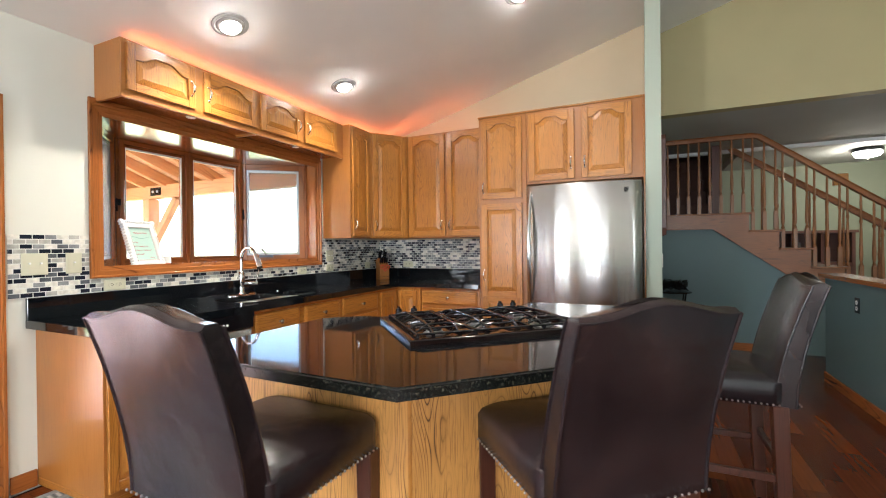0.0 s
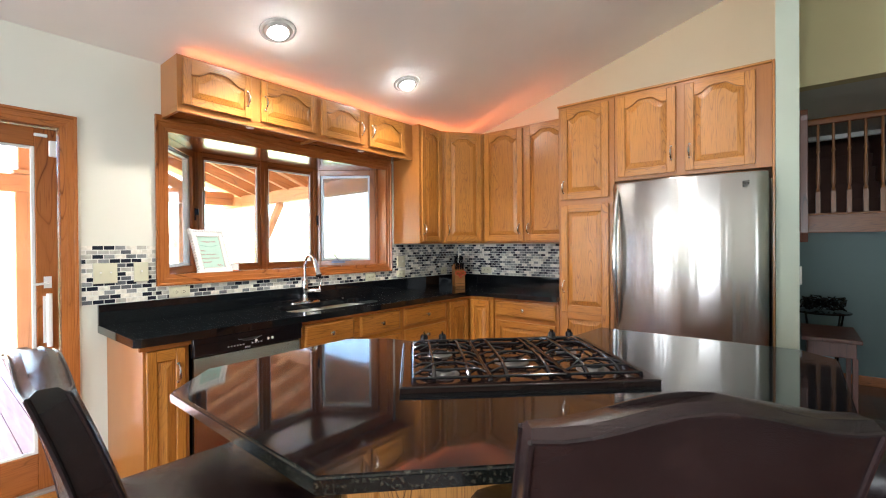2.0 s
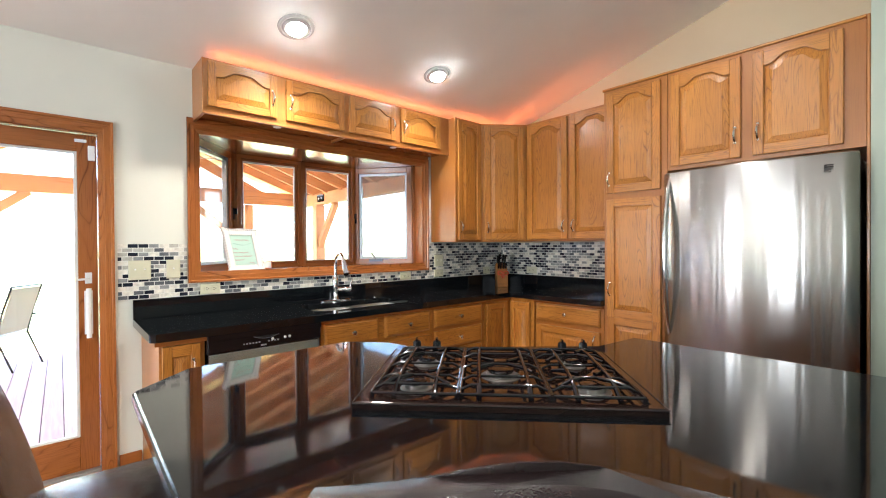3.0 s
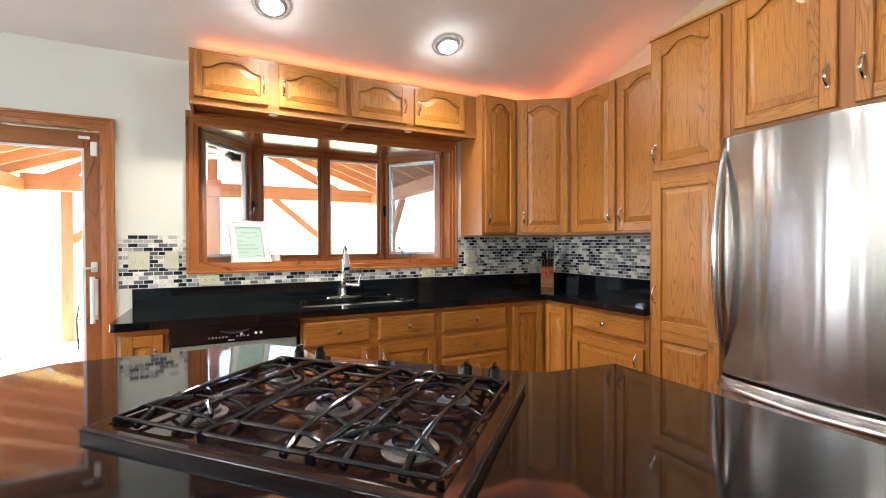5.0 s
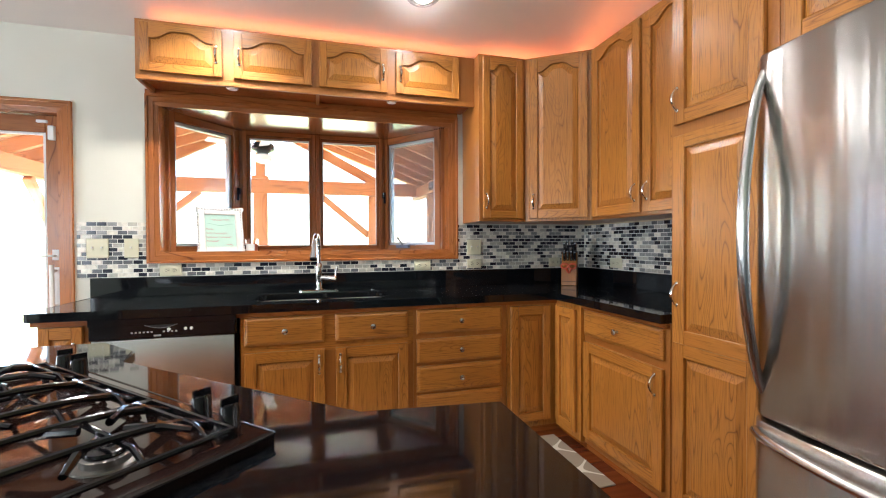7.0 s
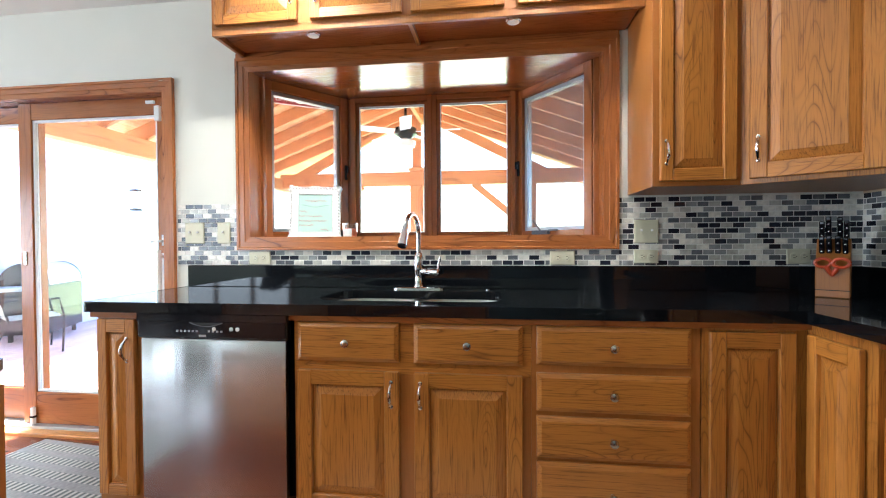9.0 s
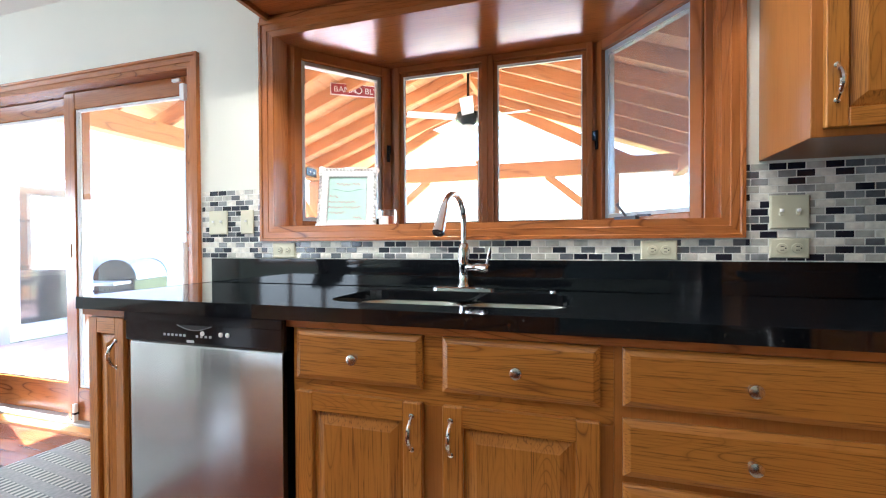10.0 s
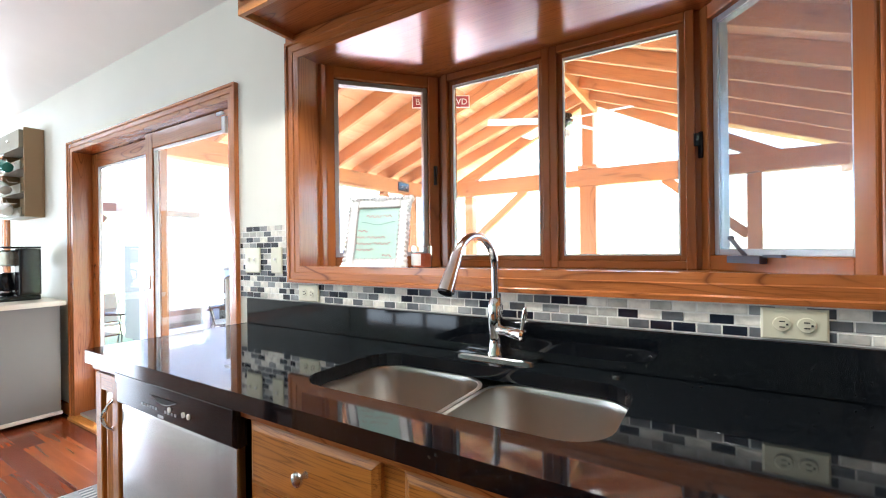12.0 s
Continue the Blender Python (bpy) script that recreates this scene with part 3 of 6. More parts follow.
def slider(y0, y1, x):
    d = thing("door_panel", Matrix(), "", "")
    d.parent = door
    z0, z1 = FZ + 0.03, 1.95
    sw, tr, br = 0.085, 0.095, 0.185
    for a in (y0, y1 - sw):
        bx("stile", (x - 0.02, x + 0.02, a, a + sw, z0, z1), TRIM[2], d, bevel=0.003)
    for a, c in ((z0, z0 + br), (z1 - tr, z1)):
        bx("rail", (x - 0.019, x + 0.019, y0 + sw, y1 - sw, a, c), TRIM[1], d, bevel=0.003)
    bm = bmesh.new()
    for a, c in ((y0 + sw, y0 + sw + 0.015), (y1 - sw - 0.015, y1 - sw)):
        box(bm, x - 0.012, x + 0.012, a, c, z0 + br, z1 - tr)
    box(bm, x - 0.012, x + 0.012, y0 + sw + 0.015, y1 - sw - 0.015, z0 + br, z0 + br + 0.013)
    box(bm, x - 0.012, x + 0.012, y0 + sw + 0.015, y1 - sw - 0.015, z1 - tr - 0.013, z1 - tr)
    part("glazing_bead", bm, WHITE, d, "white glazing bead", bevel=0.002)
    p = bx("pane", (x - 0.003, x + 0.003, y0 + sw + 0.015, y1 - sw - 0.015, z0 + br + 0.013, z1 - tr - 0.013), GLASS, d, bevel=0)
    p.visible_shadow = False
    return d


near = slider(-1.40, -0.435, -0.075)
far = slider(-2.33, -1.32, -0.125)
bm = bmesh.new()
box(bm, -0.055, -0.049, -0.496, -0.460, 0.85, 1.09)
tube(bm, [(-0.05, -0.478, 0.87), (-0.012, -0.478, 0.87)], 0.009, 10)
tube(bm, [(-0.05, -0.478, 1.07), (-0.012, -0.478, 1.07)], 0.009, 10)
tube(bm, [(-0.008, -0.478, 0.835), (-0.008, -0.478, 1.105)], 0.012, 12)
part("door_handle", bm, WHITE, door, "white door pull on a plate")
bm = bmesh.new()
box(bm, -0.054, -0.046, -0.492, -0.462, 1.13, 1.19)
tube(bm, [(-0.046, -0.477, 1.155), (-0.025, -0.477, 1.155), (-0.022, -0.50, 1.155), (-0.022, -0.535, 1.152)], 0.006)
part("door_latch", bm, WHITE, door, "white thumb latch", smooth=True)
bx("brass_lock", (-0.055, -0.05, -1.375, -1.355, 1.02, 1.10), NICKEL, door, "brass lock plate")
ob = bx("door_sensor", (-0.004, 0.018, -0.475, -0.445, 1.80, 1.88), WHITE, None, "white plastic door contact on the door frame", bevel=0.004, category="door sensor")
ob2 = bx("sensor_tab", (-0.002, 0.012, -0.53, -0.48, 1.895, 1.91), WHITE, ob, bevel=0.002)
ob = bx("door_stop", (-0.05, -0.03, -1.33, -1.31, FZ + 0.031, FZ + 0.13), WHITE, None, "small white stop on the sliding door track", bevel=0.004, category="door stop")
bx("stop_band", (-0.052, -0.028, -1.332, -1.308, FZ + 0.07, FZ + 0.082), BLACKP, ob, bevel=0.001)

# ---- cabinets ----
def arch_top(w, h, base, rise, n=18):
    """Cathedral line from right to left: z at the underside of the top rail."""
    pts = []
    for i in range(n + 1):
        s = 1 - 2 * i / n
        a = max(0.0, min(1.0, (0.86 - abs(s)) / 0.62))
        pts.append((s * w / 2, h - base + rise * a * a * (3 - 2 * a)))
    return pts


def raised_door(parent, cx, z0, w, h, arch=False, pull=None, sw=0.055, name="door"):
    """Raised-panel door; local y points into the cabinet, its front is at y = -0.02."""
    iw = w - 2 * sw
    base = 0.052 if not arch else (0.085 if h > 0.4 else 0.085)
    rise = 0.0 if not arch else (0.045 if h > 0.4 else 0.045)
    top = arch_top(iw, h, base, rise) if arch else [(iw / 2, h - base), (-iw / 2, h - base)]
    bm = bmesh.new()
    loop = [(iw / 2, h), (-iw / 2, h)] + top[::-1]
    fr = [bm.verts.new((x, -0.0195, z)) for x, z in loop]
    bk = [bm.verts.new((x, -0.001, z)) for x, z in loop]
    bm.faces.new(fr)
    bm.faces.new(bk[::-1])
    for i in range(len(loop)):
        j = (i + 1) % len(loop)
        bm.faces.new((fr[i], bk[i], bk[j], fr[j]))
    top_rail = bm
    def inset(o, y):
        pts = [(-iw / 2 + o, sw + o), (iw / 2 - o, sw + o)]
        k = (iw - 2 * o) / iw
        pts += [(x * k, z - o) for x, z in top]
        return [(x, y, z) for x, z in pts]
    bm = bmesh.new()
    rings(bm, [inset(-0.004, -0.006), inset(0.004, -0.006), inset(0.008, -0.009), inset(0.034, -0.017), inset(0.037, -0.0185)], cap=False)
    vs = [bm.verts.new(p) for p in inset(0.037, -0.0185)]
    bm.faces.new(vs)
    bmesh.ops.remove_doubles(bm, verts=bm.verts[:], dist=1e-5)
    door_ob = part(name, bm, OAK[2], parent, m=pose(cx, 0, z0))
    part("rail", top_rail, OAK[0], door_ob)
    bx("rail", (-iw / 2, iw / 2, -0.0195, -0.001, 0, sw), OAK[0], door_ob)
    for s in (-1, 1):
        q, t = sorted((s * w / 2, s * (w / 2 - sw)))
        bx("stile", (q, t, -0.02, -0.001, 0, h), OAK[2], door_ob, bevel=0.003)
    if pull:
        px, pz = pull
        arch_pull(door_ob, px, pz)
    return door_ob


def arch_pull(parent, x, z):
    bm = bmesh.new()
    pts, rad = [], []
    for i in range(13):
        t = i / 12
        pts.append((x, -0.022 - 0.026 * math.sin(math.pi * t) ** 0.8, z + 0.088 * (t - 0.5)))
        rad.append(0.0035 + 0.0035 * math.sin(math.pi * t))
    tube(bm, pts, rad, 8)
    for s in (-1, 1):
        lathe(bm, [(0.0075, 0), (0.0075, 0.003), (0.004, 0.005)], n=10, m=Matrix.Translation((x, -0.02, z + s * 0.044)) @ Matrix.Rotation(radians(90), 4, "X"))
    return part("handle", bm, CHROME, parent, "chrome arched pull", smooth=True)


def knob(parent, x, z, y=-0.02):
    bm = bmesh.new()
    lathe(bm, [(0.008, 0), (0.006, 0.004), (0.005, 0.012), (0.012, 0.017), (0.0155, 0.021), (0.0145, 0.026), (0.008, 0.029)], n=16,
          m=Matrix.Translation((x, y, z)) @ Matrix.Rotation(radians(90), 4, "X"))
    return part("knob", bm, NICKEL, parent, "satin nickel knob", smooth=True)


def drawer(parent, x0, x1, z0, z1, knob_on=True):
    w, h = x1 - x0, z1 - z0
    bm = bmesh.new()
    def r(o, y):
        return [(-w / 2 + o, y, o), (w / 2 - o, y, o), (w / 2 - o, y, h - o), (-w / 2 + o, y, h - o)]
    rings(bm, [r(0, -0.001), r(0, -0.011), r(0.004, -0.014), r(0.012, -0.018), r(0.016, -0.020)])
    d = part("drawer_front", bm, OAK[0], parent, m=pose((x0 + x1) / 2, 0, z0))
    if knob_on:
        knob(d, 0, h / 2)
    return d


def carcass(parent, w, depth, z0, z1, axis=2):
    return bx("body", (0, w, 0, depth, z0, z1), SMOOTH_OAK, parent, bevel=0.0015)


W90 = 90


def on_west(x, y, z=0.0):
    return pose(x, y, z, 0, 0, 90)


FA = 0.585  # cabinet fronts on the window side
c = thing("end_cabinet", on_west(FA, -0.245), "narrow honey oak base cabinet with one tall raised-panel door", "base cabinet", "base cabinets")
carcass(c, 0.198, 0.60, 0.11, 0.874)
bx("plinth", (0.0, 0.198, 0.02, 0.6, FZ, 0.11), OAK[0], c)
raised_door(c, 0.094, 0.145, 0.165, 0.70, pull=(0.050, 0.58), sw=0.042)

c = thing("sink_cabinet", on_west(FA, 0.585), "honey oak sink cabinet with two drawers above two doors", "base cabinet", "base cabinets")
carcass(c, 0.878, 0.60, 0.11, 0.66)
bx("front_frame", (0.0, 0.878, 0.0, 0.02, 0.66, 0.874), OAK[0], c, bevel=0)
bx("plinth", (0.0, 0.878, 0.012, 0.6, FZ, 0.11), TRIM[0], c)
drawer(c, 0.018, 0.405, 0.704, 0.848)
drawer(c, 0.460, 0.848, 0.704, 0.848)
raised_door(c, 0.2115, 0.150, 0.387, 0.520, pull=(0.165, 0.44))
raised_door(c, 0.654, 0.150, 0.387, 0.520, pull=(-0.170, 0.44))

c = thing("drawer_cabinet", on_west(FA, 1.4635), "honey oak base cabinet with four plain drawers", "base cabinet", "base cabinets")
carcass(c, 0.560, 0.60, 0.11, 0.874)
bx("plinth", (0.0, 0.56, 0.012, 0.6, FZ, 0.11), TRIM[0], c)
for z0, z1 in ((0.712, 0.848), (0.550, 0.684), (0.386, 0.532), (0.168, 0.372)):
    drawer(c, 0.018, 0.526, z0, z1)

c = thing("corner_cabinet", Matrix(), "honey oak corner base cabinet with a pair of folding doors", "base cabinet", "base cabinets")
bm = bmesh.new()
prism(bm, [(0.01, 2.027), (FA, 2.027), (FA, 2.352), (0.848, 2.352), (0.848, YB - 0.01), (0.01, YB - 0.01)], 0.11, 0.874)
part("body", bm, OAK[2], c, bevel=0.0015)
bm = bmesh.new()
prism(bm, [(0.01, 2.027), (FA - 0.012, 2.027), (FA - 0.012, 2.387), (0.848, 2.387), (0.848, YB - 0.01), (0.01, YB - 0.01)], FZ, 0.11)
part("plinth", bm, TRIM[1], c)
h = thing("door_pair", Matrix(), "", "")
h.parent = c
a = raised_door(h, 0, 0.150, 0.262, 0.690, sw=0.05)
a.matrix_basis = on_west(FA, 2.177, 0.150)
a = raised_door(h, 0, 0.150, 0.205, 0.690, sw=0.042)
a.matrix_basis = pose(0.714, 2.350, 0.150)

c = thing("back_cabinet", pose(0.850, 2.375, 0), "honey oak base cabinet with one drawer above one door", "base cabinet", "base cabinets")
carcass(c, 0.608, 0.565, 0.11, 0.874)
bx("plinth", (0.0, 0.608, 0.012, 0.56, FZ, 0.11), TRIM[0], c)
drawer(c, 0.012, 0.582, 0.712, 0.848)
raised_door(c, 0.297, 0.150, 0.570, 0.525, arch=False, pull=(0.245, 0.45))

# uppers
c = thing("window_cabinet", on_west(0.25, 0.030), "long honey oak cabinet with four low arched doors above the window", "wall cabinet", "wall cabinets")
bm = bmesh.new()
box(bm, 0, 1.922, 0.0, 0.248, 2.135, 2.425)
box(bm, 0, 1.922, 0.0, 0.018, 2.105, 2.135)
box(bm, 0, 0.018, 0.018, 0.248, 2.105, 2.135)
part("body", bm, SMOOTH_OAK, c, bevel=0.001)
bx("underside", (0.02, 1.912, 0.02, 0.246, 2.127, 2.1345), TRIM[0], c)
for x0, x1, side in ((0.025, 0.425, 1), (0.485, 0.905, -1), (0.945, 1.350, 1), (1.402, 1.812, -1)):
    raised_door(c, (x0 + x1) / 2, 2.145, x1 - x0, 0.262, arch=True, pull=(side * ((x1 - x0) / 2 - 0.028), 0.12), sw=0.045)
bx("divider", (0.925, 0.945, 0.02, 0.24, 2.110, 2.127), OAK[1], c, "pale joint batten")

c = thing("tall_wall_cabinet", on_west(0.33, 1.953), "tall honey oak wall cabinet with one arched door", "wall cabinet", "wall cabinets")
carcass(c, 0.325, 0.328, 1.356, 2.425)
raised_door(c, 0.163, 1.375, 0.278, 1.030, arch=True, pull=(-0.118, 0.11), sw=0.048)

c = thing("corner_wall_cabinet", Matrix(), "honey oak diagonal corner wall cabinet with one arched door", "wall cabinet", "wall cabinets")
bm = bmesh.new()
prism(bm, [(0.002, 2.279), (0.33, 2.279), (0.575, 2.62), (0.575, YB - 0.002), (0.002, YB - 0.002)], 1.356, 2.425)
part("body", bm, OAK[2], c, bevel=0.0015)
ang = math.degrees(math.atan2(0.341, 0.245))
d = raised_door(c, 0, 0, 0.365, 1.030, arch=True, pull=(-0.155, 0.11))
d.matrix_basis = pose((0.33 + 0.575) / 2, (2.279 + 2.62) / 2, 1.375, 0, 0, ang)

c = thing("double_wall_cabinet", pose(0.577, 2.62, 0), "honey oak wall cabinet with two tall arched doors", "wall cabinet", "wall cabinets")
carcass(c, 0.880, 0.328, 1.356, 2.425)
raised_door(c, 0.222, 1.375, 0.415, 1.030, arch=True, pull=(0.175, 0.11))
raised_door(c, 0.662, 1.375, 0.415, 1.030, arch=True, pull=(-0.175, 0.11))

c = thing("pantry_cabinet", pose(1.459, 2.38, 0), "tall honey oak pantry cabinet with an arched upper door", "pantry cabinet", "tall cabinets")
carcass(c, 0.438, 0.565, 0.11, 2.43)
bx("plinth", (0.0, 0.438, 0.012, 0.56, FZ, 0.11), TRIM[0], c)
raised_door(c, 0.213, 1.690, 0.375, 0.715, arch=True, pull=(-0.165, 0.10))
raised_door(c, 0.213, 0.150, 0.375, 0.655, pull=None)
d = raised_door(c, 0.213, 0.805, 0.375, 0.840, arch=False, pull=(-0.165, 0.20))
bx("crown", (-0.006, 0.44, -0.012, 0.56, 2.43, 2.445), OAK[0], c)

c = thing("fridge_cabinet", pose(1.899, 2.38, 0), "honey oak cabinet with two arched doors above the refrigerator", "wall cabinet", "tall cabinets")
carcass(c, 0.930, 0.565, 1.800, 2.43)
raised_door(c, 0.215, 1.826, 0.385, 0.580, arch=True, pull=(0.165, 0.13))
raised_door(c, 0.655, 1.826, 0.385, 0.580, arch=True, pull=(-0.165, 0.13))
bx("crown", (0.0, 0.93, -0.012, 0.56, 2.43, 2.445), OAK[0], c)
bx("side_panel", (0.931, 0.944, -0.01, 0.56, FZ, 2.445), SMOOTH_OAK, c)

# dishwasher
c = thing("dishwasher", on_west(FA, -0.042), "built-in dishwasher with steel door and black control panel", "dishwasher")
bx("body", (0.0, 0.615, 0.03, 0.58, 0.11, 0.868), BLACKP, c)
bm = bmesh.new()
n = 14
rows = []
for z in (0.142, 0.150, 0.768, 0.775):
    o = 0.004 if z in (0.142, 0.775) else 0.0
    rows.append([(0.008 + 0.594 * i / n, -0.022 + o - 0.006 * math.sin(math.pi * i / n), z) for i in range(n + 1)] + [(0.602, 0.0, z), (0.008, 0.0, z)])
rings(bm, rows)
part("door", bm, STEEL_D, c, "brushed steel door", smooth=True)
bm = bmesh.new()
rows = []
for y, a, z0, z1 in ((0.0, 0, 0.777, 0.880), (-0.026, 0, 0.777, 0.872), (-0.036, 0.006, 0.784, 0.862)):
    rows.append([(0.0 + a, y, z0), (0.614 - a, y, z0), (0.614 - a, y, z1), (0.0 + a, y, z1)])
rings(bm, rows)
panel = part("control_panel", bm, BLACKP, c, "glossy black control panel", bevel=0.002)
bm = bmesh.new()
pts = []
for i in range(17):
    t = i / 16
    pts.append((0.225 + 0.135 * t, -0.0375, 0.841 - 0.015 * math.sin(math.pi * t)))
tube(bm, pts, 0.0016, 6)
part("grip_line", bm, GRIP, panel, smooth=True)
# flat piece, slightly proud; its black stands for the recess's shade
bm = bmesh.new()
rings(bm, [[(x, y, z) for x, _, z in pts] for y in (-0.0355, -0.037)])
part("grip_pocket", bm, POCKET, panel)
bx("upper_band", (0.001, 0.613, -0.0385, -0.030, 0.843, 0.8735), BLACKP, panel)
for x in [0.17 + 0.016 * i for i in range(6)] + [0.30 + 0.017 * i for i in range(4)]:
    bx("marking", (x, x + 0.008, -0.038, -0.036, 0.805, 0.812), ALUM, panel, bevel=0)
for x in (0.325, 0.395, 0.42):
    bm = bmesh.new()
    lathe(bm, [(0.0075, 0), (0.0075, 0.003), (0.005, 0.004)], n=12, m=Matrix.Translation((x, -0.036, 0.818)) @ Matrix.Rotation(radians(90), 4, "X"))
    part("button", bm, WHITE, panel, smooth=True)
bx("badge", (0.262, 0.292, -0.0375, -0.0355, 0.787, 0.795), ALUM, panel)
bx("kick_plate", (0.0, 0.614, 0.03, 0.05, FZ, 0.14), BLACKP, c)

# ---- worktops ----
bm = bmesh.new()
Z0, Z1 = 0.876, CT


def slab_with_hole(bm, outer, hole, z0, z1):
    vo = [[bm.verts.new((x, y, z)) for x, y in outer] for z in (z0, z1)]
    vh = [[bm.verts.new((x, y, z)) for x, y in hole] for z in (z0, z1)]
    for loop in (vo, vh):
        n = len(loop[0])
        for i in range(n):
            bm.faces.new((loop[0][i], loop[0][(i + 1) % n], loop[1][(i + 1) % n], loop[1][i]))
    for k in (0, 1):
        es = []
        for loop in (vo[k], vh[k]):
            for i in range(len(loop)):
                es.append(bm.edges.get((loop[i], loop[(i + 1) % len(loop)])))
        bmesh.ops.triangle_fill(bm, edges=es, use_beauty=True)


def speckle_edges(ob):
    ob.data.materials.append(EDGE)
    for p in ob.data.polygons:
        if abs(p.normal.z) < 0.8:
            p.material_index = 1


def rounded(x0, x1, y0, y1, r, n=6):
    pts = []
    for cx, cy, a0 in ((x1 - r, y1 - r, 0), (x0 + r, y1 - r, 90), (x0 + r, y0 + r, 180), (x1 - r, y0 + r, 270)):
        for i in range(n + 1):
            a = radians(a0 + 90 * i / n)
            pts.append((cx + r * math.cos(a), cy + r * math.sin(a)))
    return pts


slab_with_hole(bm, [(0.0, -0.285), (0.596, -0.285), (0.613, -0.279), (0.624, -0.262), (0.624, 2.325), (1.457, 2.325), (1.457, YB), (0.0, YB)], rounded(0.133, 0.490, 0.617, 1.362, 0.09), Z0, Z1)
edges = [e for e in bm.edges if abs(e.verts[0].co.z - e.verts[1].co.z) < 1e-5 and len(e.link_faces) == 2 and e.calc_face_angle(0) > 1.0]
bmesh.ops.bevel(bm, geom=edges, offset=0.006, segments=2, affect="EDGES", clamp_overlap=True)
top = part("worktop", bm, GRANITE, None, "polished black granite worktop turning the corner around a sink", category="worktop")
bm = bmesh.new()
box(bm, 0.001, 0.022, -0.285, YB - 0.001, CT + 0.0005, 1.026)
part("upstand", bm, GRANITE, top, "black granite upstand", bevel=0.002)
bm = bmesh.new()
box(bm, 0.0225, 1.457, YB - 0.022, YB - 0.001, CT + 0.0005, 1.026)
part("upstand", bm, GRANITE, top, bevel=0.002)
bm = bmesh.new()
box(bm, FA, FA + 0.018, -0.262, 2.36, 0.852, 0.8745)
box(bm, FA + 0.018, 1.457, 2.357, 2.375, 0.852, 0.8745)
tagged(part("worktop_rail", bm, TRIM[1], None, "stained oak rail under the edge of the worktop", category="trim rail"), kind="structure")

# sink
sink = thing("sink", Matrix(), "stainless steel double-bowl sink under the worktop", "kitchen sink")


def bowl(y0, y1, depth=0.19):
    bm = bmesh.new()
    rows = []
    for o, z in ((-0.012, Z0 - 0.001), (0.0, Z0 - 0.001), (0.006, Z0 - 0.02), (0.012, Z0 - depth + 0.03), (0.035, Z0 - depth)):
        rows.append([(x, y, z) for x, y in rounded(0.138 + o, 0.485 - o, y0 + o, y1 - o, max(0.03, 0.088 - o))])
    rings(bm, rows, cap=False)
    cen = rows[-1]
    bm.faces.new([bm.verts.new(p) for p in cen])
    bmesh.ops.remove_doubles(bm, verts=bm.verts[:], dist=1e-5)
    ob = part("bowl", bm, SINKST, sink, smooth=True)
    b2 = bmesh.new()
    lathe(b2, [(0.045, 0), (0.045, 0.003), (0.03, 0.004), (0.028, 0.001)], (0.30, (y0 + y1) / 2, Z0 - depth + 0.001), 20)
    part("drain", b2, CHROME, ob, "round metal drain", smooth=True)


bowl(0.621, 0.985)
bowl(1.012, 1.358)
bx("divider", (0.143, 0.480, 0.986, 1.011, Z0 - 0.06, Z0 - 0.012), SINKST, sink, bevel=0.006)

# faucet
f = thing("faucet", pose(0.050, 0.965, CT), "polished chrome pull-down kitchen faucet on a long base plate", "faucet")
bm = bmesh.new()
rows = []
for o, z in ((0, 0), (0, 0.006), (0.004, 0.010)):
    rows.append([(x, y, z) for x, y in rounded(-0.028 + o, 0.028 - o, -0.125 + o, 0.125 - o, 0.024, 8)])
rings(bm, rows)
part("base_plate", bm, CHROME, f, smooth=True)
bm = bmesh.new()
lathe(bm, [(0.026, 0.010), (0.026, 0.016), (0.020, 0.024), (0.019, 0.07), (0.023, 0.09), (0.023, 0.13), (0.022, 0.155), (0.0165, 0.175), (0.013, 0.178)], n=24)
part("body", bm, CHROME, f, smooth=True)
bm = bmesh.new()
pts = [(0, 0, 0.17), (0, 0, 0.22)]
dx, dy = 0.99, -0.14
for i in range(15):
    a = radians(152) * i / 14
    rr = 0.094 * (1 - math.cos(a))
    pts.append((dx * rr, dy * rr, 0.263 + 0.094 * math.sin(a)))
tube(bm, pts, 0.0115, 14)
part("spout", bm, CHROME, f, smooth=True)
bm = bmesh.new()
tube(bm, [(dx * q, dy * q, z) for q, z in ((0.176, 0.309), (0.190, 0.282), (0.207, 0.250), (0.226, 0.214))], [0.0145, 0.0165, 0.019, 0.0225], 16)
hd = part("spray_head", bm, CHROME, f, "chrome spray head", smooth=True)
bm = bmesh.new()
tube(bm, [(dx * 0.2262, dy * 0.2262, 0.2136), (dx * 0.229, dy * 0.229, 0.2086)], 0.019, 16)
part("nozzle", bm, BLACKP, hd, smooth=True)
bm = bmesh.new()
tube(bm, [(0.006, 0.014, 0.086), (0.022, 0.050, 0.086), (0.024, 0.054, 0.086), (0.046, 0.103, 0.084)], [0.0150, 0.0150, 0.0175, 0.0175], 16)
tube(bm, [(0.046, 0.103, 0.084), (0.048, 0.108, 0.084)], [0.0175, 0.011], 16)
lv = part("lever_hub", bm, CHROME, f, smooth=True)
bm = bmesh.new()
tube(bm, [(0.043, 0.097, 0.09), (0.046, 0.102, 0.115), (0.050, 0.110, 0.145), (0.052, 0.113, 0.162)], [0.006, 0.006, 0.0075, 0.004], 10)
part("lever", bm, CHROME, lv, "chrome lever handle", smooth=True)
bm = bmesh.new()
lathe(bm, [(0.012, 0), (0.012, 0.004), (0.008, 0.006)], n=14)
